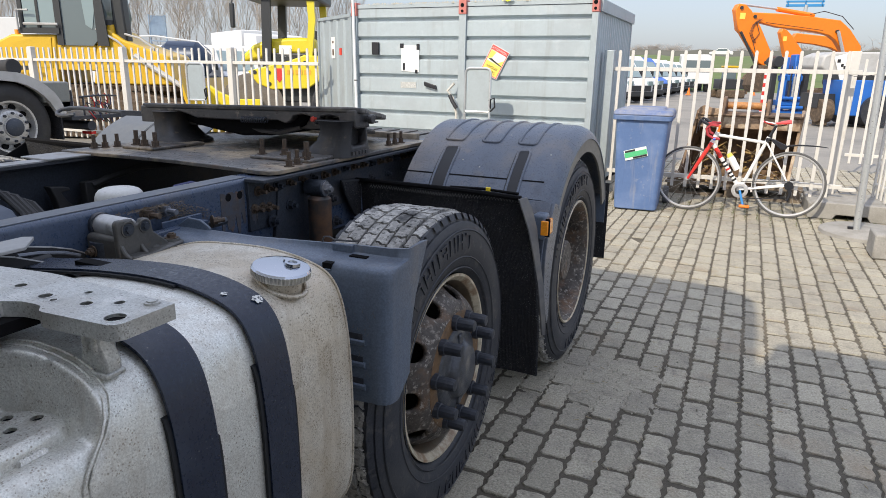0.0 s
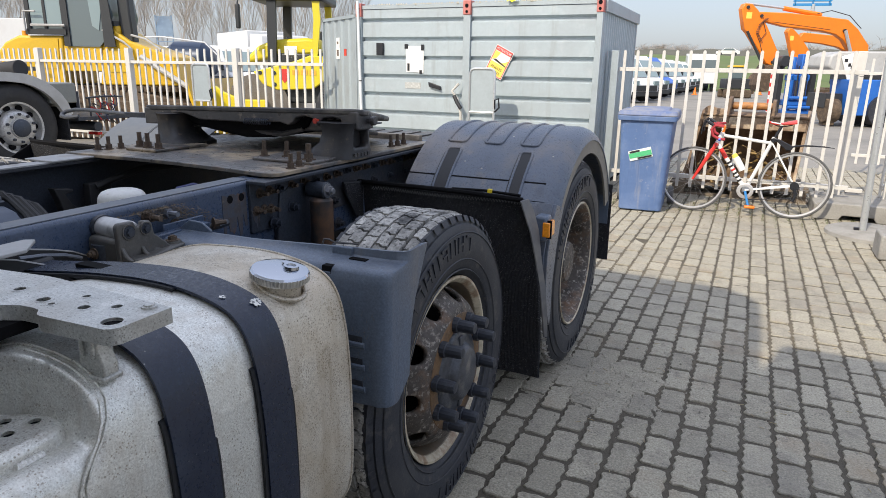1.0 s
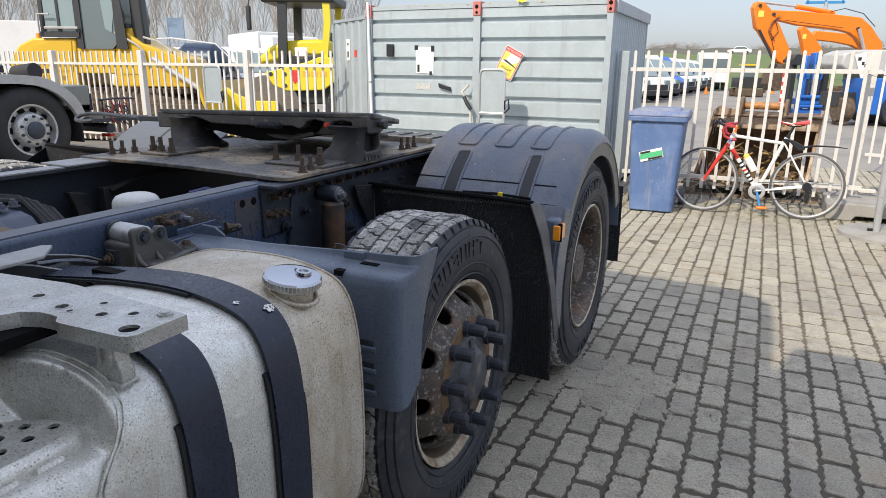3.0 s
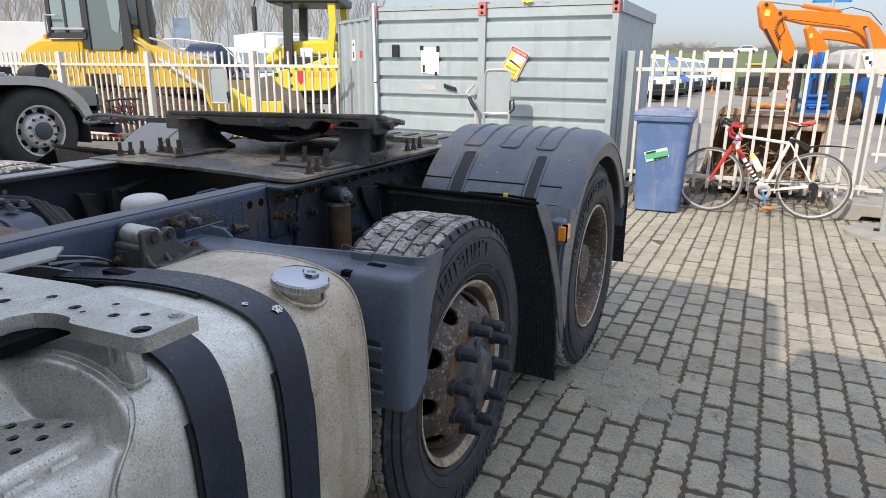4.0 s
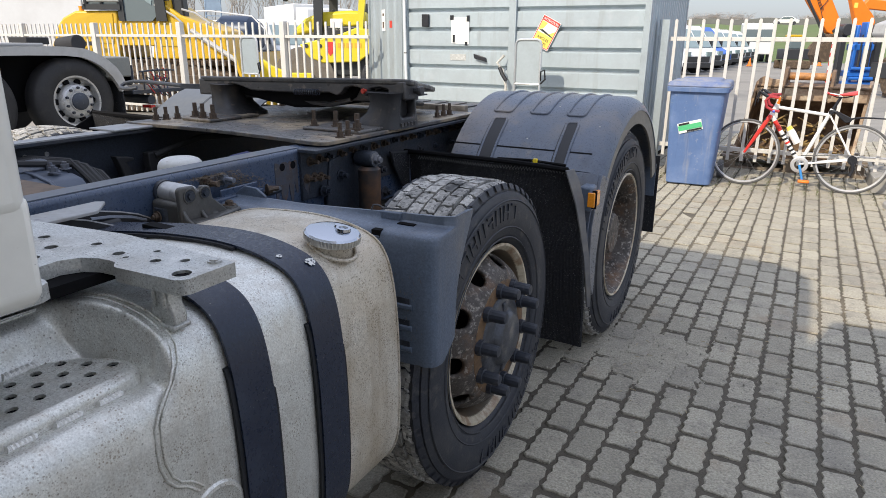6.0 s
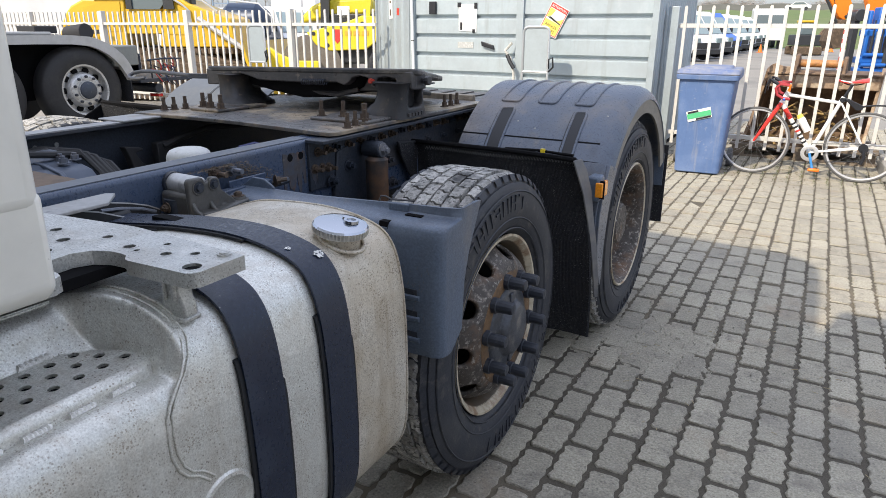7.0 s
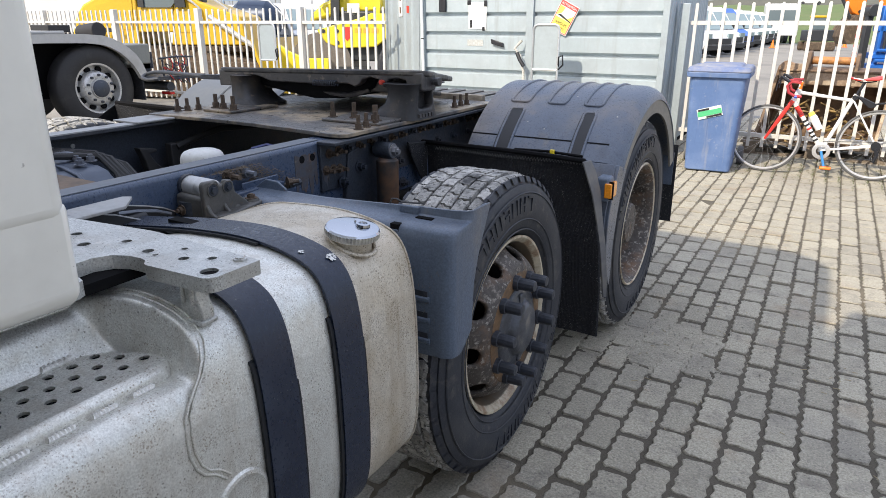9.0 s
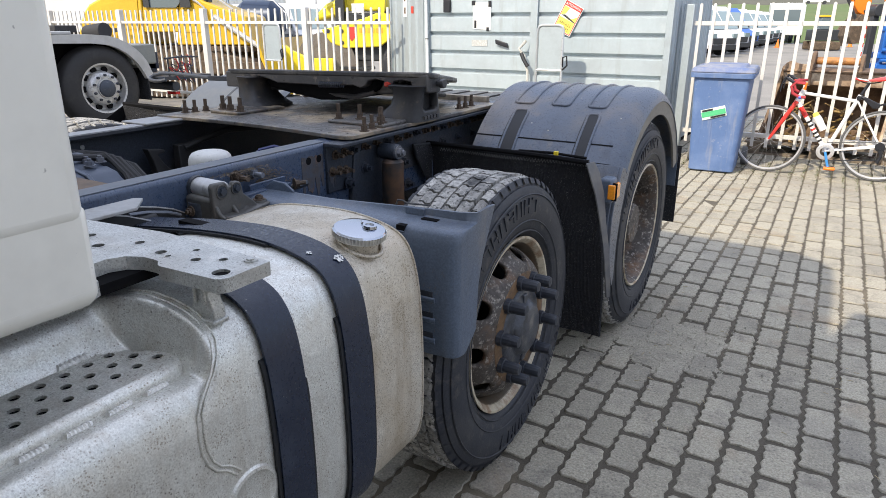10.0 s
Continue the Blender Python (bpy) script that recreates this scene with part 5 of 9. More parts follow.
bead_pts, top_line = [], rounded(tank_profile()[3:17], 3)
for i in range(96):
    a = 2 * math.pi * i / 96
    r = 0.0495 + 0.0008 * math.sin(i * 1.9)
    x = -0.089 + r * math.cos(a)
    bead_pts.append((x, -0.686 + r * math.sin(a), along(top_line, -0.089) + 0.001 - 0.42 * (x + 0.089)))
part("weld", Shape().tube(bead_pts, [0.0046 + 0.0010 * (i % 2) for i in range(96)], 7, closed=True), M_ALU_DIRTY, filler, "stained weld bead round the neck", smooth=60)
cap = Shape().lathe([(0.022, 0.046), (0.022, 0.058), (0.026, 0.060), (0.038, 0.060)], (0, 0, 0), "z", 48)
for i in range(48):
    a = 2 * math.pi * i / 48
    cap.cyl((0.060 * math.cos(a), 0.060 * math.sin(a), 0.025), (0.060 * math.cos(a), 0.060 * math.sin(a), 0.038), 0.0024, seg=6)
cap.v = [tuple(CAPM @ Vector(p)) for p in cap.v]
capo = part("filler_cap", cap, M_CAP, filler, "knurled metal cap rim")
top = Shape().lathe([(0.038, 0.061), (0.042, 0.058), (0.0455, 0.044), (0.047, 0.0)], (0, 0, 0), "z", 48)
top.v = [tuple(CAPM @ Vector(p)) for p in top.v]
part("cap_top", top, M_CHROME, capo, "polished chrome top")
lockp = Shape().lathe([(0.047, 0.017), (0.053, 0.016), (0.053, 0.010), (0.050, 0.009), (0.050, 0.0)], (0.018, 0.012, 0), "z", 24).lathe([(0.047, 0.008), (0.051, 0.007), (0.051, 0.0)], (-0.004, 0.022, 0), "z", 16)
lockp.v = [tuple(CAPM @ Vector(p)) for p in lockp.v]
part("lock", lockp, M_CHROME, capo, "key lock cover")


# perforated tread in the recess and tread plate above it
def holed(name, x0, x1, y0, y1, z, holes, r, t, mat, parent, label, nx=48, ny=96, outline=None):
    """A thin plate with raised round holes, cut by a modifier; black plugs paint their shade."""
    ob = part(name, Shape().prism(outline or [(x0, y0), (x1, y0), (x1, y1), (x0, y1)], z - t, z, "z"), mat, parent, label, bevel=0.0)
    cut = Shape()
    for hx, hy, hr in holes:
        cut.cyl((hx, hy, z - t - 0.02), (hx, hy, z + 0.02), hr, seg=20)
    carve(ob, cut)
    for hx, hy, hr in holes:
        part("hole", Shape().cyl((hx, hy, z - t * 0.9), (hx, hy, z - 0.0045), hr * 0.99, seg=20), M_BLACKHOLE, ob)
        part("hole_rim", Shape().lathe([(-0.004, hr), (0.0004, hr), (0.0008, hr + 0.0015), (0.0003, hr + 0.004)], (hx, hy, z), "z", 20), mat, ob)
    md = ob.modifiers.new("edge", "BEVEL")
    md.width, md.segments, md.limit_method, md.angle_limit = 0.008, 4, "ANGLE", radians(50)
    return ob


tread_holes = []
for i in range(20):
    for j, x in enumerate((-0.131, -0.168, -0.204)):
        tread_holes.append((x, -1.199 - i * 0.039 - 0.02 * j, 0.0085))
TZ = 0.905
tread = holed("step_tread", 0, 0, 0, 0, TZ, tread_holes, 0.01, 0.014, M_ALU, tank, "perforated aluminium step tread in the tank recess", outline=[(-0.092, -1.198), (-0.092, -2.0), (-0.233, -2.0), (-0.233, -1.255), (-0.20, -1.217), (-0.16, -1.194), (-0.125, -1.185), (-0.10, -1.19)])
# Black sheet under the tread paints the shade seen through its holes.
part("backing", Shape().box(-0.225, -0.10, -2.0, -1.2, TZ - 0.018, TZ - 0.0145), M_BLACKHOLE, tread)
lip_rows = []
for x, y, nx, ny in ((-0.20, -1.217, -0.6, 0.8), (-0.16, -1.194, -0.25, 0.97), (-0.125, -1.185, 0.15, 0.99), (-0.108, -1.188, 0.6, 0.8), (-0.097, -1.195, 0.87, 0.5), (-0.092, -1.207, 0.98, 0.2), (-0.092, -1.25, 1, 0), (-0.092, -1.6, 1, 0), (-0.092, -2.0, 1, 0)):
    lip_rows.append([(x + nx * 0.014 * math.sin(a), y + ny * 0.014 * math.sin(a), TZ - 0.014 * (1 - math.cos(a))) for a in (0.0, 0.4, 0.8, 1.2, 1.57)] + [(x + nx * 0.015, y + ny * 0.015, TZ - 0.034)])
part("tread_lip", Shape().sheet(lip_rows, 0.003), M_ALU, tread, "rounded tread edge", smooth=60)
for i in range(11):
    y = -1.229 - 0.065 * i
    part("weld", Shape().tube([(-0.073, y - 0.003 * j, TZ - 0.021 + 0.0012 * (j % 2)) for j in range(14)], [0.0048 + 0.001 * (j % 2) for j in range(14)], 8), M_WELD, tread, "stitch weld")
for y in (-1.262, -1.42, -1.58):
    part("weld", Shape().tube([(-0.229, y - 0.004 * j, TZ + 0.002 + 0.0015 * (j % 2)) for j in range(14)], [0.006 + 0.001 * (j % 2) for j in range(14)], 8), M_WELD, tread, "stitch weld")
UZ = 1.055
up_outline = [(0.0, -1.05), (-0.001, -1.14), (-0.006, -1.15), (-0.015, -1.156), (-0.14, -1.162), (-0.150, -1.160), (-0.157, -1.154), (-0.165, -1.147), (-0.18, -1.145), (-0.208, -1.147), (-0.235, -1.160), (-0.25, -1.187), (-0.247, -1.222), (-0.23, -1.242), (-0.21, -1.249), (-0.185, -1.25), (-0.168, -1.255), (-0.16, -1.27), (-0.16, -2.0), (-0.66, -2.0), (-0.66, -1.08), (-0.30, -1.035), (-0.27, -1.035)]
up_holes = [(-0.03, -1.13, 0.015), (-0.115, -1.11, 0.009), (-0.075, -1.085, 0.008), (-0.155, -1.075, 0.006), (-0.20, -1.115, 0.010), (-0.172, -1.122, 0.005), (-0.28, -1.10, 0.009), (-0.33, -1.15, 0.011), (-0.40, -1.12, 0.010), (-0.30, -1.20, 0.011), (-0.41, -1.20, 0.011), (-0.46, -1.14, 0.010), (-0.36, -1.255, 0.012), (-0.47, -1.25, 0.012), (-0.26, -1.29, 0.011), (-0.38, -1.33, 0.011)]
step = holed("top_step", 0, 0, 0, 0, UZ, up_holes, 0.01, 0.025, M_ALU_STEP, truck, "speckled cast aluminium step plate with round holes", outline=up_outline)
# Black blocks paint the shade under the step and in its notch.
part("backing", Shape().box(-0.55, -0.21, -1.9, -1.10, UZ - 0.045, UZ - 0.026).box(-0.205, -0.03, -1.14, -1.07, UZ - 0.031, UZ - 0.026), M_BLACKHOLE, step, "black blocks painting the shade under the step")
part("bracket", Shape().prism([(-0.105, UZ - 0.02), (-0.06, UZ - 0.02), (-0.064, UZ - 0.05), (-0.052, UZ - 0.075), (-0.054, UZ - 0.102), (-0.108, UZ - 0.08), (-0.10, UZ - 0.05)], -1.137, -1.11, "y").box(-0.075, -0.066, -1.143, -1.105, UZ - 0.065, UZ - 0.03).box(-0.095, -0.088, -1.143, -1.105, UZ - 0.065, UZ - 0.03).box(-0.11, -0.05, -1.142, -1.106, UZ - 0.10, UZ - 0.09), M_ALU_STEP, step, "short cast bracket", bevel=0.005)
bolt(step, (-0.03, -1.065, UZ), (0, 0, 1), 0.008, 0.005, 0, M_ALU_STEP)

# ---- cab ----
cab = part("cab", Shape().prism([(-0.06, 1.19), (0.0, 1.20), (0.004, 1.5), (0.004, 2.4), (0.0, 3.1), (-0.02, 3.4), (-0.095, 3.64), (-0.22, 3.77), (-0.394, 3.85), (-1.2, 3.88), (-2.04, 3.85), (-2.21, 3.77), (-2.335, 3.64), (-2.41, 3.4), (-2.43, 3.1), (-2.434, 2.4), (-2.434, 1.5), (-2.43, 1.19)], -3.6, -1.347, "y"), M_CAB, truck, "cream painted cab side with a moulded crease", bevel=0.02, segs=4)
part("side_skirt", Shape().prism([(-0.34, 1.095), (-0.025, 1.082), (-0.006, 1.10), (-0.003, 1.225), (-0.34, 1.225)], -3.5, -1.345, "y"), M_CAB, cab, "lower fairing", bevel=0.012, segs=3)
part("front_wheel_box", Shape().box(-2.4, -0.03, -3.5, -2.1, 0.3, 1.09), M_PLASTIC, truck)
for sx in (0.0, -2.12):
    w3 = part("wheel", Shape().lathe([(-0.2, 0.27), (0.0, 0.28), (0.0, 0.1), (0.03, 0.0)], (sx - 0.02, -2.85, 0.505), "x", 32), M_RIM, truck)
    tyre(w3, (0, -2.85, 0.505), sx, 0.3, blocks=False)

# ---- ground ----
M_GROUND = material("worn_grey_yard", (0.25, 0.235, 0.21), 0.85, 0.0, [((0.14, 0.135, 0.125), 0.35, 0.45, 0.65, 0.6, 6), ((0.3, 0.28, 0.25), 1.6, 0.5, 0.7, 0.5, 6)], 0.15, 30, 0.004, 40)
ground = part("ground", Shape().add([(-700, -700, -0.03), (700, -700, -0.03), (700, 700, -0.03), (-700, 700, -0.03)], [(0, 1, 2, 3)]), M_GROUND, smooth=0)
tagged(ground, "flat grey paved yard running to the horizon", "ground", kind="structure")
M_SAND = material("dark_joint_sand", (0.092, 0.08, 0.061), 0.95, 0.0, [((0.19, 0.158, 0.11), 0.5, 0.5, 0.62, 0.8, 6), ((0.05, 0.06, 0.025), 1.2, 0.62, 0.75, 0.5, 5)], 0.3, 150, 0.004, 200)
def paver_paint(name, rand, isl):
    return material(name, (0.342, 0.315, 0.25), 0.9, 0.0, [((0.2, 0.187, 0.17), 1.1, 0.48, 0.68, 0.5, 6), ((0.28, 0.2, 0.125), 1.7, 0.56, 0.74, 0.65, 7), ((0.18, 0.165, 0.142), 9, 0.52, 0.7, 0.6, 7), ((0.42, 0.385, 0.32), 23, 0.56, 0.72, 0.5, 6), ((0.09, 0.08, 0.068), 5, 0.7, 0.76, 0.55, 7)], 0.45, 130, 0.007, 75, rand=rand, isl=isl, specks=[((0.13, 0.118, 0.1), 75, 0.4, 0.7, 0.75), ((0.07, 0.062, 0.055), 40, 0.14, 0.2, 0.7), ((0.56, 0.52, 0.45), 110, 0.34, 0.42, 0.6)])


M_PAVER = paver_paint("grey_concrete_paver", 0.14, 0.0)
PX, PY = 0.1165, 0.2265
PAVE_X, PAVE_Y = (-9.6, 4.0), (-5.0, 10.0)


def paver_shape():
    hw, hl = PX / 2 - 0.0095, PY / 2 - 0.0122
    t, r = 0.0056, 0.008
    out = [(-hw + r, -hl), (-hw * 0.3, -hl + 0.0035), (hw * 0.35, -hl - 0.001), (hw - r, -hl + 0.001), (hw - 0.003, -hl + r * 0.5)]
    out += [(hw + (t if i % 2 else -t * 0.5), -hl + 0.014 + (2 * hl - 0.028) * i / 6) for i in range(7)]
    out += [(hw - 0.003, hl - r * 0.5), (hw - r, hl), (hw * 0.3, hl + 0.0035), (-hw * 0.35, hl - 0.001), (-hw + r, hl), (-hw + 0.003, hl - r * 0.5)]
    out += [(-hw - (t if i % 2 == 0 else -t * 0.5), hl - 0.014 - (2 * hl - 0.028) * i / 6) for i in range(7)]
    return out + [(-hw + 0.003, -hl + r * 0.5)]


PSH = paver_shape()
NP = len(PSH)


def paver_geo(dx=0.0, dy=0.0, dz=0.0, tilt=(0, 0), turn=0.0):
    c, s_ = math.cos(turn), math.sin(turn)
    vs = []
    for scale, z in ((1.0, -0.028), (1.0, -0.0045), (0.93, 0.0)):
        for a, b in PSH:
            a, b = a * (scale if scale == 1 else 0.94), b * (scale if scale == 1 else 0.97)
            vs.append((dx + a * c - b * s_, dy + a * s_ + b * c, dz + z + a * tilt[0] + b * tilt[1]))
    fs = [tuple(range(2 * NP, 3 * NP))]
    for k in (0, 1):
        fs += [(k * NP + i, k * NP + (i + 1) % NP, (k + 1) * NP + (i + 1) % NP, (k + 1) * NP + i) for i in range(NP)]
    return vs, fs


# ---- storage container ----
M_GALV = material("galvanised_sheet", (0.41, 0.475, 0.51), 0.42, 0.25, [((0.35, 0.385, 0.41), 2.2, 0.45, 0.7, 0.6, 5), ((0.52, 0.565, 0.59), 9, 0.55, 0.75, 0.4, 5), ((0.3, 0.29, 0.26), 4, 0.68, 0.8, 0.35, 6)], 0.05, 30, rough_var=0.1, streaks=[((0.27, 0.28, 0.28), 9, 0.56, 0.74, 0.5)])
M_GALV_D = material("grey_frame_steel", (0.38, 0.435, 0.465), 0.45, 0.3, [((0.3, 0.33, 0.35), 5, 0.5, 0.7, 0.5, 5)], 0.06, 30)
M_PINK = material("faded_red_casting", (0.5, 0.17, 0.15), 0.6, 0.0, [((0.35, 0.1, 0.08), 12, 0.5, 0.7, 0.5, 4)], 0.1, 60)
CX0, CX1, CYF, CD, CH = -3.97, -0.84, 5.80, 2.2, 2.17
cont = thing("storage_container", "galvanised storage container with ribbed sheet walls and faded red corner castings", "container", at=pose(CX0, CYF, 0))
W = CX1 - CX0
part("roof", Shape().box(0.0, W, 0.0, CD, CH - 0.05, CH - 0.005), M_GALV_D, cont)
part("floor_frame", Shape().box(0, W, 0, CD, 0.06, 0.2), M_GALV_D, cont)
part("base_runner", Shape().box(0.05, W - 0.05, 0.05, 0.2, 0, 0.06).box(0.05, W - 0.05, CD - 0.2, CD - 0.05, 0, 0.06).box(W - 0.2, W - 0.02, 0.05, CD, 0.0, 0.06), M_BLACKHOLE, cont)
MIDX = 1.53
posts = [(0.0, 0.07), (MIDX - 0.045, MIDX + 0.045), (W - 0.07, W)]
for a, b in posts:
    post = part("corner_post", Shape().box(a, b, -0.02, 0.07, 0.06, CH - 0.13), M_GALV_D, cont, bevel=0.004)
    cs = part("corner_casting", Shape().box(a - 0.004, b + 0.004, -0.03, 0.09, CH - 0.14, CH + 0.02), M_PINK, post, "faded red corner casting", bevel=0.006)
    for hz, hr_ in ((CH - 0.04, 0.022), (CH - 0.105, 0.016)):
        part("casting_hole", Shape().cyl(((a + b) / 2, -0.034, hz), ((a + b) / 2, -0.028, hz), hr_, seg=14), M_BLACKHOLE, cs)
# ribbed front sheets: wide pans with a narrow folded step between
zs = [0.2 + 0.2245 * i for i in range(9)]
for x0, x1 in ((0.07, MIDX - 0.045), (MIDX + 0.045, W - 0.07)):
    pr = [(0.035, 0.19)]
    for z in zs:
        pr += [(0.012, z + 0.016), (0.012, z + 0.178), (0.02, z + 0.183), (0.02, z + 0.192), (0.06, z + 0.198), (0.06, z + 0.216)]
    pr = [(y, min(z, CH - 0.055)) for y, z in pr]
    pr += [(0.02, CH - 0.05), (0.075, CH - 0.05), (0.075, 0.19)]
    part("front_sheet", Shape().prism(pr, x0, x1, "x"), M_GALV, cont, "horizontally ribbed galvanised sheet", smooth=20)
pts = []
for i in range(36):
    y = 0.07 + (CD - 0.14) * i / 35
    pts.append((W - (0.0 if i % 2 else 0.022), y))
    pts.append((W - (0.0 if i % 2 else 0.022), y + 0.03))
part("side_sheet", Shape().prism(pts + [(W - 0.05, CD - 0.05), (W - 0.05, 0.07)], 0.2, CH - 0.12, "z"), M_GALV, cont, "vertically ribbed side sheet", smooth=20)
part("side_top_rail", Shape().box(W - 0.05, W + 0.03, 0.05, CD + 0.02, CH - 0.13, CH + 0.0), M_GALV_D, cont, bevel=0.004)
part("back_wall", Shape().box(0.02, W - 0.02, CD - 0.04, CD, 0.1, CH - 0.06).box(0.0, 0.04, 0.05, CD, 0.1, CH - 0.06), M_GALV, cont)
part("corner_post", Shape().box(W - 0.06, W + 0.005, CD - 0.06, CD + 0.005, 0.06, CH - 0.1), M_GALV_D, cont)
# open door leaf swung back from the left corner
door_d = Vector((-0.94, 0.66, 0)).normalized()
dm = Matrix.Translation((-0.02, 0.05, 0)) @ Matrix.Rotation(math.atan2(door_d.y, door_d.x), 4, "Z") @ Matrix.Scale(-1, 4, (0, 1, 0))
leaf = Shape()
dp = []
for i in range(9):
    dp += [(0.04 + i * 0.13, 0.0 if i % 2 else -0.02), (0.14 + i * 0.13, 0.0 if i % 2 else -0.02)]
base = [(x, y) for x, y in dp] + [(1.24, 0.03), (0.04, 0.03)]
leaf.prism(base, 0.15, CH - 0.11, "z")
leaf.v = [tuple(dm @ Vector(p)) for p in leaf.v]
dleaf = part("door", leaf, M_GALV_D, cont, "open grey steel door leaf with small stickers", smooth=20)
fr = Shape().box(0.0, 0.04, -0.03, 0.03, 0.12, CH - 0.1, dm).box(1.22, 1.27, -0.03, 0.03, 0.12, CH - 0.1, dm).box(0.0, 1.27, -0.03, 0.03, CH - 0.14, CH - 0.1, dm)
part("door_frame", fr, M_GALV_D, dleaf)
part("sticker", Shape().box(0.60, 0.73, -0.026, -0.022, 1.52, 1.80, dm), material("white_sticker", (0.75, 0.75, 0.73), 0.5), dleaf, "white instruction sticker")
M_INK = material("sticker_ink", (0.12, 0.08, 0.06), 0.6)
for za, zb in ((1.72, 1.75), (1.56, 1.64)):
    part("sticker_mark", Shape().box(0.64, 0.69, -0.03, -0.027, za, zb, dm), M_INK, dleaf)
part("sticker", Shape().box(0.36, 0.44, -0.026, -0.022, 1.56, 1.65, dm), material("red_sticker", (0.6, 0.05, 0.03), 0.5), dleaf, "small red sticker")
part("lock_rod", Shape().tube([(0.085, -0.05, 0.3), (0.06, -0.045, 1.2), (0.035, -0.04, CH + 0.05)], 0.018, 8), material("white_pipe", (0.75, 0.77, 0.78), 0.4, 0.0, grain=0.05), cont, "white upright pipe with black ties")
part("cable_tie", Shape().cyl((0.058, -0.045, 1.24), (0.058, -0.045, 1.25), 0.021, seg=10), M_BLACKHOLE, cont)


# ---- palisade fence ----
M_WHITE = material("chalky_white_paint", (0.59, 0.575, 0.545), 0.5, 0.0, [((0.4, 0.36, 0.3), 7, 0.58, 0.78, 0.4, 5), ((0.35, 0.3, 0.24), 30, 0.72, 0.8, 0.4, 4)], 0.05, 40)
bar_mesh = Shape().box(-0.016, 0.016, -0.009, 0.009, 0.16, 1.63).prism([(-0.016, 1.63), (0.016, 1.63), (0.008, 1.645), (-0.008, 1.645)], -0.009, 0.009, "y").mesh("bar", 0)
bar_mesh.materials.append(M_WHITE)


def fence_run(name, label, length, m, post_at=(), pitch=0.14, group=""):
    """A run of railings along +x from the origin of m."""
    f = thing(name, label, "fence", group=group)
    for z in (0.28, 1.44):
        part("rail", Shape().box(0, length, -0.024, 0.024, z - 0.022, z + 0.022), M_WHITE, f, bevel=0.003)
    for i in range(int(length / pitch)):
        b = part("bar", bar_mesh, M_WHITE, f)
        b.location = (0.07 + i * pitch, -0.03, 0)
    for x in post_at:
        part("post", Shape().box(x - 0.045, x + 0.045, -0.045, 0.045, 0.0, 1.655), M_WHITE, f, bevel=0.006)
    f.matrix_basis = m
    return f


fence_run("fence", "white painted steel railing fence on upright posts", 10.2, pose(-4.66, 6.02, 0, 0, 0, 180), (1.54, 3.74, 5.94, 8.14), group="yard fence")
fence_run("fence", "white steel railings beside the container with a bicycle leaning on them", 2.45, pose(-0.70, 6.15, 0), (), group="yard fence")

gpost = part("fence_post", Shape().box(-0.80, -0.69, 6.06, 6.16, 0.0, 1.64), M_GALV_D, bevel=0.006)
tagged(gpost, "grey galvanised end post of the fence beside the container", "post")


# ---- things on and by the container ----
def flat(name, label, category, pts, y, mat, thick=0.004):
    """A thin sheet standing in a plane of constant y, outline as (x, z)."""
    ob = part(name, Shape().prism(pts, y - thick, y, "y"), mat, smooth=0)
    tagged(ob, label, category)
    return ob


M_PAPER = material("white_paper", (0.82, 0.82, 0.8), 0.7, grain=0.03, scale=20)
M_TAPE = material("black_tape", (0.012, 0.013, 0.018), 0.45, grain=0.15, scale=60)
FY = CYF + 0.010
box_sw = part("switch_box", Shape().box(-3.68, -3.585, FY - 0.035, FY, 1.565, 1.715), M_TAPE, bevel=0.006)
tagged(box_sw, "small black box stuck on the container wall", "box")
paper = flat("notice_paper", "blank white notice sheet taped to the container", "paper", [(-3.265, 1.37), (-3.02, 1.36), (-3.02, 1.675), (-3.27, 1.68)], FY - 0.002, M_PAPER)
for a, b, c, d in ((-3.285, -3.235, 1.645, 1.70), (-3.055, -3.015, 1.625, 1.695), (-3.245, -3.215, 1.38, 1.47), (-3.075, -3.04, 1.345, 1.39)):
    part("tape", Shape().box(a, b, FY - 0.010, FY - 0.0065, c, d), M_TAPE, paper, "strip of black tape")
handle = part("door_pull", Shape().prism([(-2.94, 1.25), (-2.78, 1.205), (-2.765, 1.155), (-2.93, 1.195)], FY - 0.04, FY, "y"), M_TAPE, bevel=0.006)
tagged(handle, "black plastic pull fixed on the ribbed wall", "handle")
flat("faded_label", "faded grey remains of a peeled label", "label", [(-3.28, 1.165), (-3.06, 1.165), (-3.06, 1.24), (-3.28, 1.24)], FY - 0.001, material("label_glue", (0.42, 0.43, 0.42), 0.8, 0.0, [((0.55, 0.56, 0.55), 40, 0.5, 0.6, 0.7, 4)], 0.1, 80), 0.002)

# warning sign, tilted: red and white border, yellow field
SIGN = Matrix.Translation((-2.02, FY - 0.02, 1.495)) @ Matrix.Rotation(radians(27), 4, "Y")
sgn = part("warning_sign", Shape().box(-0.118, 0.118, 0.0, 0.004, -0.17, 0.17), material("sign_white", (0.8, 0.79, 0.76), 0.4, grain=0.04))
tagged(sgn, "tilted blind-spot warning sign in red, white and yellow", "sign")
sgn.matrix_basis = SIGN
M_SRED = material("sign_red", (0.62, 0.05, 0.04), 0.4, grain=0.05)
M_SYEL = material("sign_yellow", (0.85, 0.66, 0.12), 0.4, grain=0.05)
M_SBLK = material("sign_black", (0.02, 0.02, 0.022), 0.5)
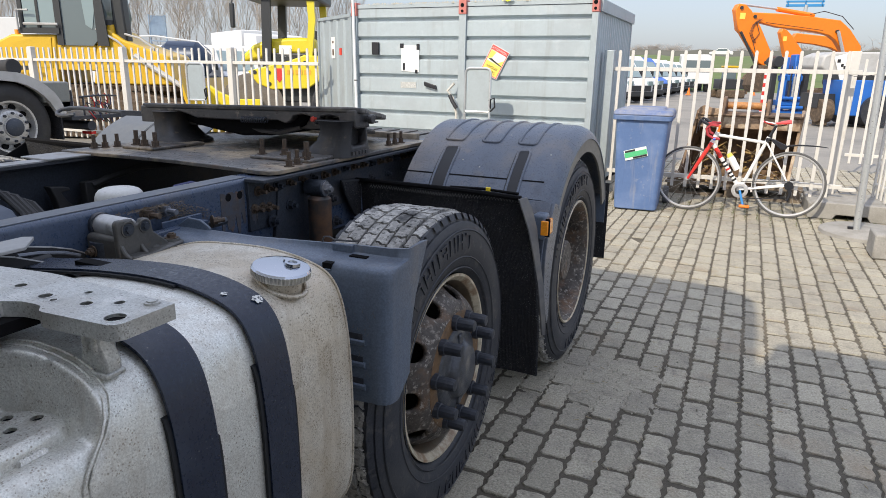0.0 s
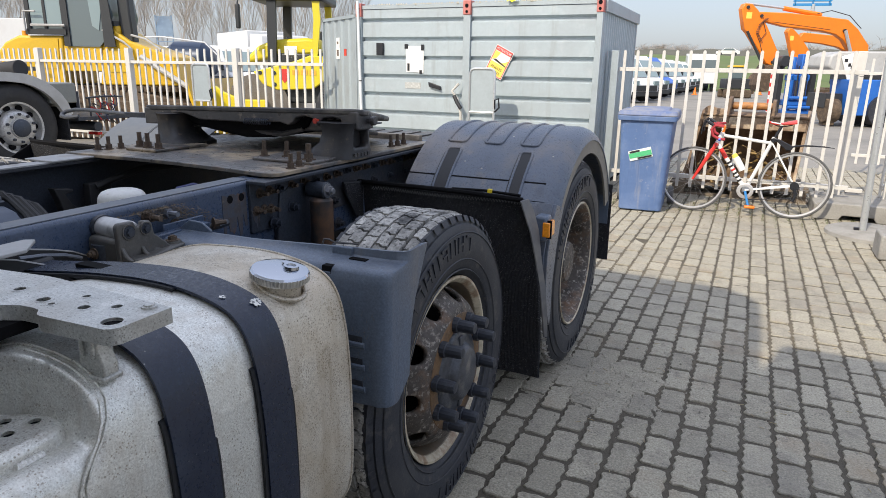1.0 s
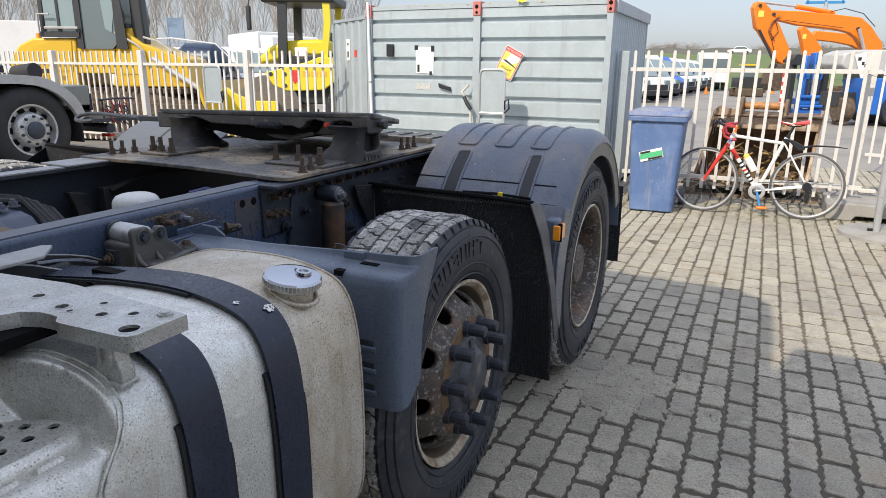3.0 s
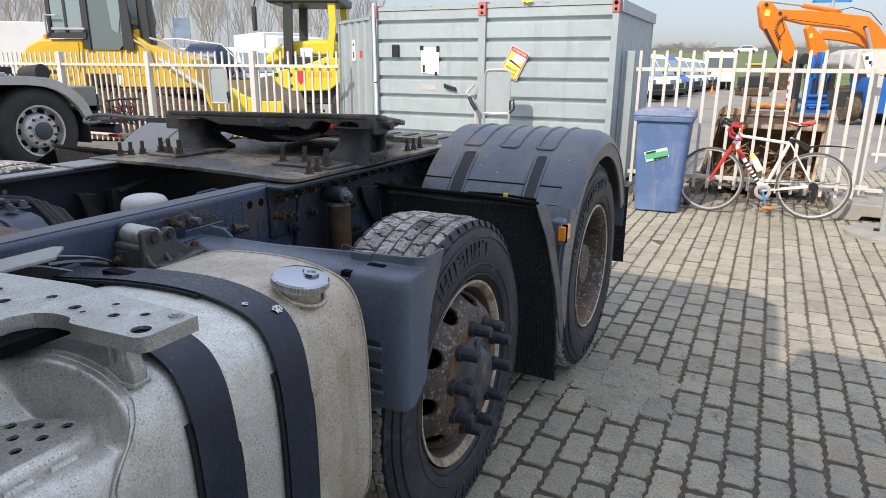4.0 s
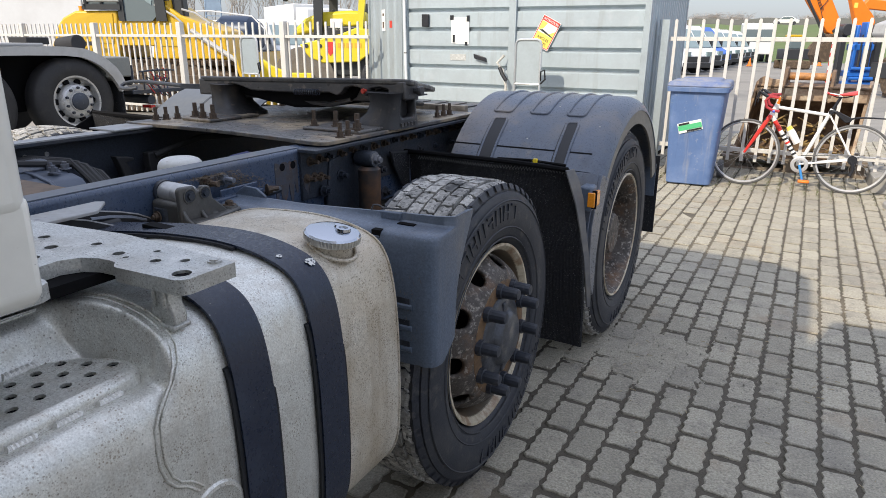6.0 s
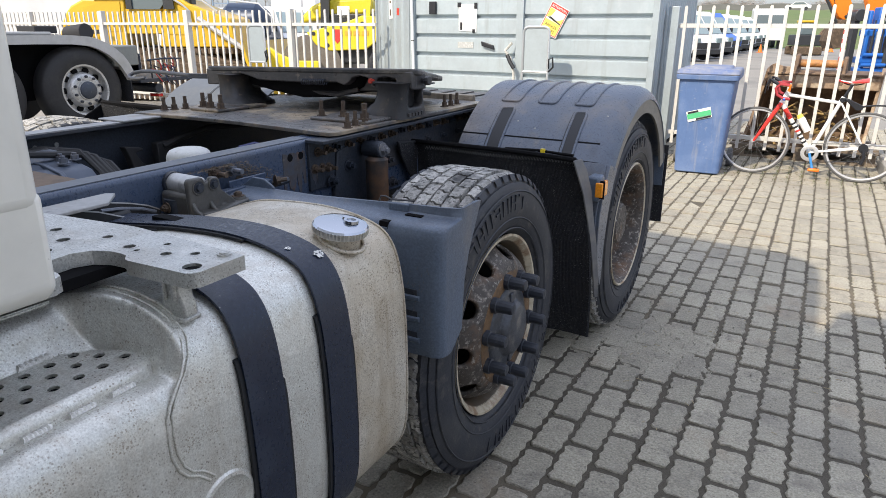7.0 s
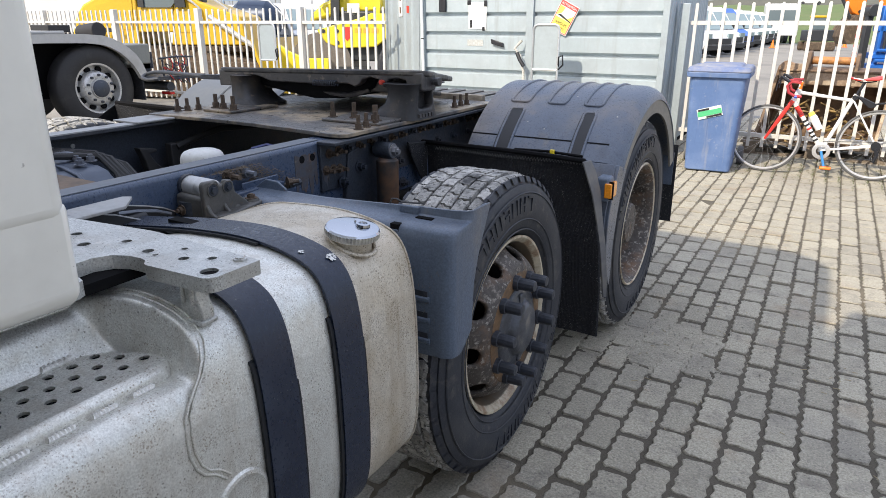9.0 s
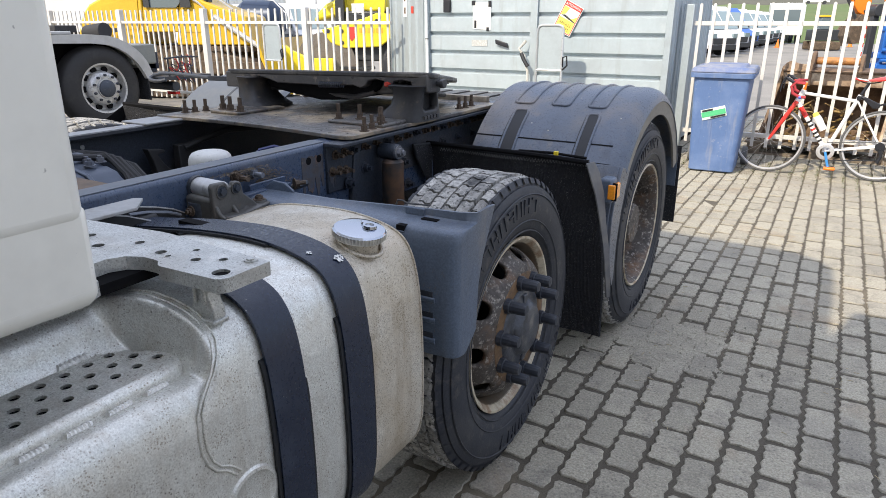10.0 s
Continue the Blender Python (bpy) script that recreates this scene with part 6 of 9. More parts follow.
part("border", Shape().box(-0.112, 0.112, -0.0015, 0.0, -0.164, -0.155).box(-0.112, -0.103, -0.0015, 0.0, -0.155, 0.155).box(0.103, 0.112, -0.0015, 0.0, -0.155, 0.155).box(-0.112, 0.112, -0.0015, 0.0, 0.112, 0.164), M_SRED, sgn, "red border", smooth=0)
part("field", Shape().box(-0.1, 0.1, -0.0012, 0.0, -0.152, -0.02), M_SYEL, sgn, "yellow field", smooth=0)
part("pictogram", Shape().prism([(-0.1, -0.005), (-0.1, 0.105), (-0.03, 0.105), (-0.05, 0.03)], -0.0014, 0.0, "y").prism([(0.1, -0.015), (0.1, 0.06), (0.055, 0.015), (-0.02, -0.015)], -0.0014, 0.0, "y"), M_SYEL, sgn, smooth=0)
part("pictogram", Shape().prism([(-0.05, 0.02), (0.1, -0.01), (0.1, -0.02), (-0.09, 0.0)], -0.002, 0.0, "y"), M_SBLK, sgn, smooth=0)


def lettering(text, size, x, z, mat, parent):
    cu = bpy.data.curves.new("lettering", "FONT")
    cu.body, cu.size, cu.align_x, cu.extrude = text, size, "CENTER", 0.0004
    tmp = new("tmp", cu)
    dg = bpy.context.evaluated_depsgraph_get()
    dg.update()
    me = bpy.data.meshes.new_from_object(tmp.evaluated_get(dg))
    bpy.data.objects.remove(tmp)
    me.transform(Matrix.Translation((x, -0.003, z)) @ Matrix.Rotation(radians(90), 4, "X"))
    me.materials.clear()
    me.materials.append(mat)
    ob = new("lettering", me)
    ob.parent = parent
    return ob


lettering("ATTENTION", 0.036, 0, 0.125, M_PAPER, sgn)
lettering("ANGLES", 0.042, 0, -0.085, M_SBLK, sgn)
lettering("MORTS", 0.042, 0, -0.135, M_SBLK, sgn)

M_TUBE = material("galvanised_tube", (0.55, 0.57, 0.58), 0.35, 0.6, grain=0.08, scale=60, rough_var=0.1)


def back_board(x, y, z0, m_extra=Matrix()):
    """A cart's upright board: bent tube frame with a grey panel, standing on its own base."""
    t = thing("hand_cart", "upright grey panel in a bent tube frame with a black handle", "cart", group="hand carts")
    w, h = 0.30, 1.42
    path = [(-w / 2, 0, 0.05), (-w / 2, 0, h - 0.05), (-w / 2 + 0.015, 0, h - 0.015), (-w / 2 + 0.05, 0, h), (w / 2 - 0.05, 0, h), (w / 2 - 0.015, 0, h - 0.015), (w / 2, 0, h - 0.05), (w / 2, 0, 0.05)]
    part("frame", Shape().tube(path, 0.014, 8), M_TUBE, t)
    part("panel", Shape().box(-w / 2 + 0.012, w / 2 - 0.012, 0.002, 0.010, 0.95, h - 0.012), M_GALV_D, t, "grey sheet panel")
    part("crossbar", Shape().cyl((-w / 2, 0, 0.94), (w / 2, 0, 0.94), 0.012, seg=8), M_TUBE, t)
    part("handle", Shape().tube([(w / 2 + 0.01, 0, 0.98), (w / 2 + 0.02, -0.03, 1.08), (w / 2 + 0.07, -0.05, 1.10), (w / 2 + 0.08, -0.05, 1.0), (w / 2 + 0.02, -0.02, 0.95)], 0.010, 6), M_TAPE, t, "black grip")
    part("base", Shape().box(-0.25, 0.25, -0.35, 0.1, 0.03, 0.07), M_TUBE, t)
    for a in (-0.2, 0.2):
        part("castor", Shape().cyl((a - 0.015, -0.28, 0.03), (a + 0.015, -0.28, 0.03), 0.03, seg=14), M_TAPE, t)
        part("castor", Shape().cyl((a - 0.015, 0.06, 0.03), (a + 0.015, 0.06, 0.03), 0.03, seg=14), M_TAPE, t)
    t.matrix_basis = Matrix.Translation((x, y, z0)) @ m_extra
    return t


cart = back_board(-2.05, 5.35, 0.0)
copy_thing(cart, pose(-6.1, 5.2, 0))
rope = part("rope_end", Shape().tube([(-2.50, FY - 0.09, 1.24), (-2.58, FY - 0.11, 1.15), (-2.51, FY - 0.11, 1.07), (-2.46, FY - 0.11, 0.9), (-2.44, FY - 0.12, 0.4), (-2.43, FY - 0.14, 0.03)], 0.017, 7), material("pale_rope", (0.55, 0.54, 0.5), 0.8, 0.0, [((0.25, 0.24, 0.22), 60, 0.5, 0.6, 0.7, 3)], 0.15, 120))
tagged(rope, "pale looped rope with a black-taped end", "rope")
part("taped_end", Shape().tube([(-2.545, FY - 0.12, 1.10), (-2.50, FY - 0.13, 1.02), (-2.45, FY - 0.13, 0.95)], 0.024, 8), M_TAPE, rope)
rag = part("yellow_cloth", Shape().add([(-1.94 + 0.03 * i + 0.006 * math.sin(j * 3), FY - 0.055 + 0.014 * j, 2.20 + 0.012 * math.sin(i * 2.1) - (0.035 if j == 0 else 0) - 0.012 * (j == 2)) for j in range(3) for i in range(5)], [(j * 5 + i, j * 5 + i + 1, j * 5 + i + 6, j * 5 + i + 5) for j in range(2) for i in range(4)]), material("hi_vis_yellow", (0.72, 0.75, 0.03), 0.8, grain=0.1, scale=80))
tagged(rag, "crumpled bright yellow cloth lying on the container roof edge", "cloth")
grit = Shape()
rg = random.Random(3)
for _ in range(420):
    x, y, r = rg.uniform(CX0 + 0.1, CX1 - 0.1), CYF + abs(rg.gauss(0.04, 0.08)), rg.uniform(0.006, 0.02)
    grit.add([(x + r, y, CH - 0.012), (x - r * 0.6, y + r, CH - 0.012), (x - r * 0.5, y - r, CH - 0.012), (x, y, CH + r * 0.9)], [(0, 1, 3), (1, 2, 3), (2, 0, 3), (0, 2, 1)])
gr = part("roof_grit", grit, material("roof_litter", (0.4, 0.37, 0.3), 0.9, grain=0.3, scale=90), smooth=0)
tagged(gr, "pale grit and leaf litter along the roof edge", "grit", kind="stuff")

# ---- wheelie bin ----
M_BIN = material("sun_faded_blue_plastic", (0.09, 0.155, 0.32), 0.5, 0.0, [((0.19, 0.265, 0.45), 3.5, 0.45, 0.7, 0.6, 5), ((0.4, 0.4, 0.42), 22, 0.62, 0.78, 0.45, 5), ((0.07, 0.1, 0.25), 30, 0.68, 0.75, 0.6, 3)], 0.06, 30, rough_var=0.1, streaks=[((0.3, 0.3, 0.31), 16, 0.56, 0.75, 0.5), ((0.06, 0.1, 0.22), 24, 0.62, 0.74, 0.5)])
binm = thing("wheelie_bin", "faded blue two-wheeled rubbish bin with a dusty lid, standing on paving", "bin", at=pose(-0.20, 5.25, 0, 0, 0, 3))


def taper(w0, d0a, d0b, w1, d1a, d1b, z0, z1, r=0.05, n=5):
    """A tapered tub with rounded corners: widths w, front and back depth at two heights."""
    def ring(w, a, b, z):
        out = []
        for cx, cy, t0 in ((w / 2 - r, b - r, 0), (-w / 2 + r, b - r, 90), (-w / 2 + r, a + r, 180), (w / 2 - r, a + r, 270)):
            out += [(cx + r * math.cos(radians(t0 + 90 * i / n)), cy + r * math.sin(radians(t0 + 90 * i / n)), z) for i in range(n + 1)]
        return out
    a, b = ring(w0, d0a, d0b, z0), ring(w1, d1a, d1b, z1)
    k = len(a)
    return Shape().add(a + b, [tuple(range(k))[::-1], tuple(range(k, 2 * k))] + [(i, (i + 1) % k, k + (i + 1) % k, k + i) for i in range(k)])


part("body", taper(0.43, 0.0, 0.50, 0.52, -0.03, 0.68, 0.012, 0.94), M_BIN, binm, "faded blue plastic body", bevel=0.01)
part("rim", taper(0.575, -0.06, 0.72, 0.585, -0.065, 0.73, 0.935, 0.985, 0.04), M_BIN, binm, bevel=0.006)
lid = part("lid", taper(0.595, -0.075, 0.70, 0.56, -0.04, 0.68, 0.985, 1.035, 0.05), material("dusty_blue_lid", (0.12, 0.165, 0.31), 0.7, 0.0, [((0.28, 0.28, 0.29), 5, 0.4, 0.6, 0.75, 6), ((0.42, 0.4, 0.36), 14, 0.6, 0.72, 0.6, 5)], 0.08, 50), binm, "dusty blue lid", bevel=0.015)
part("lid_top", taper(0.42, 0.05, 0.62, 0.38, 0.08, 0.60, 1.033, 1.055, 0.05), lid.data.materials[0], lid, bevel=0.008)
for s in (-1, 1):
    w = part("bin_wheel", Shape().lathe([(-0.03, 0.0), (-0.03, 0.06), (-0.025, 0.095), (0.025, 0.095), (0.03, 0.06), (0.03, 0.0)], (0.27 * s, 0.60, 0.096), "x", 28), material("grey_rubber", (0.12, 0.12, 0.12), 0.8, grain=0.15, scale=60), binm, "grey rubber wheel")
part("axle", Shape().cyl((-0.27, 0.60, 0.096), (0.27, 0.60, 0.096), 0.014, seg=8), M_TUBE, binm)
part("grip", Shape().cyl((-0.24, 0.75, 0.97), (0.24, 0.75, 0.97), 0.014, seg=10), M_BIN, binm)
sm = Matrix.Translation((-0.035, -0.019, 0.60)) @ Matrix.Rotation(radians(-16), 4, "Y") @ Matrix.Scale(1.2, 4)
st = part("sticker", Shape().box(-0.095, 0.095, -0.006, -0.002, -0.042, 0.042, sm), material("sticker_pale", (0.75, 0.78, 0.74), 0.5), binm, "white and green sticker with dark bars", smooth=0)
part("sticker_band", Shape().box(-0.093, 0.093, -0.0085, -0.006, -0.022, 0.02, sm), material("sticker_green", (0.08, 0.45, 0.2), 0.5), st, smooth=0)
part("sticker_bar", Shape().box(-0.085, -0.0, -0.0085, -0.006, 0.022, 0.038, sm), M_SBLK, st, smooth=0)
part("sticker_bar", Shape().box(-0.03, 0.088, -0.0085, -0.006, -0.039, -0.025, sm), M_SBLK, st, smooth=0)

# ---- road bicycle leaning on the railings ----
bike = thing("bicycle", "white and red drop-bar road bicycle leaning on white railings", "bicycle")
BY = 5.64
M_BWHITE = material("white_bike_paint", (0.78, 0.78, 0.77), 0.3, 0.0, [((0.4, 0.38, 0.35), 20, 0.66, 0.8, 0.3, 4)], 0.04, 60, coat=0.3)
M_BRED = material("red_bike_paint", (0.65, 0.04, 0.03), 0.35, 0.0, grain=0.08, scale=60, coat=0.3)
M_BORANGE = material("orange_plastic", (0.85, 0.2, 0.02), 0.4, grain=0.08)
M_BBLUE = material("light_blue_plastic", (0.05, 0.25, 0.6), 0.4, grain=0.08)
M_BTYRE = material("grey_bike_tyre", (0.09, 0.09, 0.092), 0.7, grain=0.15, scale=80)
M_RIMG = material("grey_bike_rim", (0.55, 0.55, 0.56), 0.35, 0.5, grain=0.1)
HF, HR = Vector((0.27, BY - 0.03, 0.335)), Vector((1.225, BY, 0.335))
BB, HT, HB, SC = Vector((0.785, BY, 0.255)), Vector((0.50, BY - 0.02, 0.80)), Vector((0.465, BY - 0.02, 0.72)), Vector((0.975, BY, 0.742))


def circle(c, r, ax, n=40):
    u = Vector((1, 0, 0)) if abs(ax.x) < 0.9 else Vector((0, 1, 0))
    u = (u - ax * u.dot(ax)).normalized()
    w = ax.cross(u)
    return [c + u * r * math.cos(2 * math.pi * i / n) + w * r * math.sin(2 * math.pi * i / n) for i in range(n)]


for c, ax in ((HF, Vector((0.12, 1, -0.05)).normalized()), (HR, Vector((0, 1, -0.05)).normalized())):
    wh = part("wheel", Shape().tube(circle(c, 0.307, ax), 0.0115, 6, closed=True), M_RIMG, bike, "grey-rimmed spoked wheel")
    part("tyre", Shape().tube(circle(c, 0.323, ax), 0.0125, 8, closed=True), M_BTYRE, wh)
    part("hub", Shape().cyl(c - ax * 0.05, c + ax * 0.05, 0.018, seg=12), M_RIMG, wh)
    rim = circle(c, 0.30, ax, 20)
    hubp = circle(c, 0.018, ax, 20)
    for i in range(20):
        part("spoke", Shape().tube([hubp[(i + (3 if i % 2 else -3)) % 20] + ax * (0.03 if i % 2 else -0.03), rim[i]], 0.0009, 4), M_RIMG, wh)
fr = part("frame", Shape().tube([HT, SC + Vector((0, 0, 0.0))], 0.0155, 10), M_BWHITE, bike, "white frame with red and dark markings")
for a, b, r, m, n in ((HB, BB, 0.021, M_BWHITE, "down_tube"), (BB, SC + Vector((0.01, 0, 0.06)), 0.018, M_BWHITE, "seat_tube"), (HB - Vector((0.01, 0, 0.03)), HT + Vector((0.01, 0, 0.03)), 0.024, M_BWHITE, "head_tube")):
    part(n, Shape().tube([a, b], r, 10), m, fr)
part("down_tube_band", Shape().tube([HB.lerp(BB, 0.12), HB.lerp(BB, 0.32)], 0.0225, 10), M_BRED, fr, "red band")
for k in range(6):
    part("mark", Shape().tube([HB.lerp(BB, 0.40 + 0.075 * k), HB.lerp(BB, 0.435 + 0.075 * k)], 0.0222, 10), M_SBLK if k != 2 else M_BRED, fr)
for s in (-1, 1):
    o = Vector((0, 0.045 * s, 0))
    part("chain_stay", Shape().tube([BB + o * 0.5, HR + o], 0.009, 8), M_BWHITE, fr)
    part("seat_stay", Shape().tube([SC + o * 0.4, HR + o], 0.008, 8), M_BWHITE, fr)
    part("fork_blade", Shape().tube([HB + o * 0.6, HB.lerp(HF, 0.5) + o + Vector((-0.0, 0, 0)), HF + o], [0.021, 0.020, 0.012], 8), M_BRED, fr, "red fork blade")
part("seat_post", Shape().tube([SC, SC + Vector((0.012, 0, 0.05)), Vector((1.035, BY, 0.915))], 0.0135, 8), M_TAPE, fr)
sadd = part("saddle", Shape().sheet([[(0.912 + 0.253 * i / 10, BY + w * (0.015 + 0.055 * ease((i - 4) / 5)), 0.952 - 0.02 * math.sin(math.pi * min(i, 7) / 7) - (0.006 + 0.018 * ease((i - 4) / 5)) * w * w + 0.006 * max(0, i - 7)) for w in (-1, -0.6, 0, 0.6, 1)] for i in range(11)], -0.012), M_BRED, bike, "red and white racing saddle", smooth=60)
part("saddle_nose", Shape().sheet([[(0.908 + 0.13 * i / 5, BY + w * (0.017 + 0.006 * (i > 3)), 0.955 - 0.02 * math.sin(math.pi * i / 14) - 0.006 * w * w) for w in (-1, -0.5, 0, 0.5, 1)] for i in range(6)], -0.006), M_BWHITE, sadd, "white nose")
part("saddle_rail", Shape().tube([(0.95, BY, 0.935), (1.0, BY, 0.915), (1.07, BY, 0.915), (1.13, BY, 0.93)], 0.006, 6), M_TAPE, sadd)
part("stem", Shape().tube([HT + Vector((0.01, 0, 0.03)), HT + Vector((0.02, 0, 0.085)), HT + Vector((-0.09, -0.02, 0.11))], 0.016, 8), M_BORANGE, bike, "orange stem wrap")
bars = Shape()
for s in (-1, 1):
    c0 = HT + Vector((-0.09, -0.02, 0.11))
    side = Vector((0.10, 0.19 * s, 0))
    bars.tube([c0, c0 + side, c0 + side + Vector((-0.07, 0, 0.0)), c0 + side + Vector((-0.105, 0, -0.04)), c0 + side + Vector((-0.085, 0, -0.10)), c0 + side + Vector((-0.03, 0, -0.13)), c0 + side + Vector((0.03, 0, -0.135))], 0.014, 8)
bar = part("handlebar", bars, material("dark_red_tape", (0.36, 0.03, 0.04), 0.7, grain=0.15, scale=100), bike, "drop bar wrapped in dark red tape")
for s in (-1, 1):
    p = HT + Vector((-0.08, 0.19 * s - 0.02, 0.11))
    part("brake_hood", Shape().tube([p, p + Vector((-0.05, 0, 0.03)), p + Vector((-0.075, 0, 0.045)), p + Vector((-0.10, 0, -0.02)), p + Vector((-0.105, 0, -0.09))], [0.014, 0.017, 0.013, 0.006, 0.005], 7), M_TAPE, bar, "black brake lever")
    part("end_plug", Shape().tube([HT + Vector((-0.02, 0.19 * s - 0.02, -0.025)), HT + Vector((0.0, 0.19 * s - 0.02, -0.025))], 0.016, 8), material("blue_plug", (0.03, 0.08, 0.6), 0.4), bar)
cr = part("crankset", Shape().lathe([(-0.004, 0.045), (-0.004, 0.072), (0.0, 0.08), (0.004, 0.072), (0.004, 0.045), (-0.004, 0.045)], BB + Vector((0, -0.06, 0)), "y", 36), M_RIMG, bike, "silver chainring")
part("crank_arm", Shape().tube([BB + Vector((0, -0.075, 0)), BB + Vector((0.05, -0.085, -0.16))], 0.012, 8), M_BBLUE, cr, "blue crank arm")
part("pedal", Shape().box(0.785 + 0.01, 0.785 + 0.11, BY - 0.15, BY - 0.09, 0.09, 0.115, Matrix.Translation((0.0, 0, 0))), M_BORANGE, cr, "orange pedal", bevel=0.008)
part("chain", Shape().tube([BB + Vector((0, -0.06, 0.092)), HR + Vector((0, -0.05, 0.045)), HR + Vector((0.04, -0.05, 0.0)), HR + Vector((0.02, -0.05, -0.12)), BB + Vector((0, -0.06, -0.092))], 0.005, 5), M_TAPE, cr)
part("cassette", Shape().cyl(HR + Vector((0, -0.06, 0)), HR + Vector((0, -0.035, 0)), 0.042, seg=24), M_TAPE, bike)
part("derailleur", Shape().tube([HR + Vector((0.0, -0.06, -0.02)), HR + Vector((0.02, -0.065, -0.08)), HR + Vector((0.0, -0.065, -0.15))], 0.016, 7), M_TAPE, bike)
bo = part("water_bottle", Shape().lathe([(0.0, 0.0), (0.0, 0.034), (0.12, 0.036), (0.15, 0.03), (0.155, 0.022)], (0, 0, 0), "z", 20), M_BWHITE, bike, "white drinking bottle with a yellow cap")
bo.matrix_basis = Matrix.Translation((0.735, BY - 0.0, 0.455)) @ Matrix.Rotation(radians(-32), 4, "Y")
part("bottle_cap", Shape().lathe([(0.15, 0.03), (0.185, 0.026), (0.19, 0.0)], (0, 0, 0), "z", 16), M_SYEL, bo, "yellow cap")
fend = part("rear_fender", Shape().tube([(1.12, BY, 0.705), (1.18, BY, 0.725), (1.25, BY, 0.735), (1.33, BY, 0.737), (1.43, BY, 0.735), (1.52, BY, 0.726)], [0.009, 0.010, 0.009, 0.008, 0.007, 0.003], 6), M_TAPE, bike, "black clip-on mudguard")
part("fender_flap", Shape().prism([(0.985, 0.79), (1.03, 0.785), (1.165, 0.722), (1.155, 0.69), (1.11, 0.68), (1.05, 0.73)], BY - 0.02, BY + 0.02, "y"), M_TAPE, fend, "broad black root of the mudguard", bevel=0.006)
part("light_clamp", Shape().cyl((0.975, BY - 0.03, 0.775), (1.0, BY + 0.03, 0.775), 0.022, seg=14), M_TAPE, fend, bevel=0.004)
part("brake", Shape().tube([HB + Vector((0.0, -0.03, -0.02)), HB + Vector((-0.05, -0.035, -0.05))], 0.012, 6), M_TAPE, bike)

# ---- gate, concrete block and sign pole ----
gp = thing("gate_post", "thick white square gate post on a concrete block", "post", at=pose(1.70, 6.42, 0))
part("shaft", Shape().prism([(-0.075, 0.14), (0.015, 0.14), (0.047, 1.65), (-0.043, 1.65)], -0.05, 0.05, "y"), M_WHITE, gp, bevel=0.006)
part("stop", Shape().box(0.06, 0.22, -0.02, 0.02, 0.20, 0.24), M_WHITE, gp, bevel=0.004)
M_CONC = material("weathered_concrete", (0.3, 0.29, 0.27), 0.9, 0.0, [((0.2, 0.19, 0.17), 6, 0.45, 0.65, 0.6, 6)], 0.15, 90, 0.002, 150)
blk = part("concrete_block", Shape().prism([(1.44, 0.0), (1.44, 0.15), (1.50, 0.17), (2.12, 0.17), (2.16, 0.13), (2.16, 0.0), (2.0, 0.0), (1.97, 0.05), (1.70, 0.05), (1.67, 0.0)], 5.78, 6.52, "y"), M_CONC, bevel=0.01)
tagged(blk, "weathered grey concrete fence foot block with a slot", "block")
blk2 = part("concrete_block", Shape().box(1.80, 2.2, 4.25, 4.55, 0, 0.2), M_CONC, bevel=0.015)
tagged(blk2, "rough grey concrete block lying on the paving", "block")
pole = thing("sign_pole", "grey steel pole on a round concrete foot carrying a round sign", "sign", at=pose(1.80, 5.16, 0))
part("foot", Shape().lathe([(0.0, 0.40), (0.03, 0.395), (0.045, 0.36), (0.05, 0.0)], (0.10, 0.04, 0), "z", 40), M_CONC, pole, "flat round concrete foot", smooth=50)
part("shaft", Shape().tube([(0.0, 0, 0.045), (-0.03, 0.0, 1.2), (-0.075, 0, 2.7)], 0.030, 14), M_TUBE, pole)
part("collar", Shape().box(-0.07, -0.03, -0.02, 0.02, 0.045, 0.07), M_TAPE, pole)
disc_s = part("sign_disc", Shape().cyl((0.12, -0.045, 2.26), (0.12, -0.04, 2.26), 0.31, seg=40), M_PAPER, pole, "round sign with a red rim")
part("sign_rim", Shape().lathe([(-0.05, 0.25), (-0.052, 0.31), (-0.045, 0.312)], (0.12, 0, 2.26), "y", 40), M_SRED, disc_s)
part("wire", Shape().tube([(-0.05, 0.05, 1.42), (-0.15, 0.6, 1.40), (-0.15, 1.2, 1.42)], 0.003, 4), M_TAPE, pole)
# open gate leaf coming forward and the fence beyond it
fence_run("gate", "white steel railing gate leaf standing open", 2.4, pose(2.10, 6.50, 0, 0, 0, -80), (), pitch=0.11, group="yard gates")
fence_run("fence", "white railings beyond the gate across the yard", 3.0, pose(2.15, 9.6, 0, 0, 0, -4), (1.2, 2.9), pitch=0.14, group="yard fence")

# ---- rusty digger bucket on pallets ----
M_BUCKET = material("rusty_bucket_steel", (0.15, 0.095, 0.06), 0.7, 0.1, [((0.34, 0.23, 0.14), 4, 0.45, 0.62, 0.75, 7), ((0.05, 0.035, 0.028), 7, 0.5, 0.7, 0.7, 6), ((0.35, 0.27, 0.18), 15, 0.62, 0.75, 0.5, 5)], 0.2, 50, 0.002, 80)
bk = thing("digger_bucket", "rusty excavator bucket with worn edges resting on a wooden pallet", "bucket", at=pose(0.80, 7.1, 0.15, 0, 0, -4))
M_LIP = material("worn_bucket_lip", (0.3, 0.21, 0.14), 0.6, 0.15, [((0.5, 0.42, 0.31), 5, 0.5, 0.62, 0.8, 7), ((0.13, 0.075, 0.045), 8, 0.5, 0.66, 0.8, 6)], 0.2, 50, 0.002, 80)


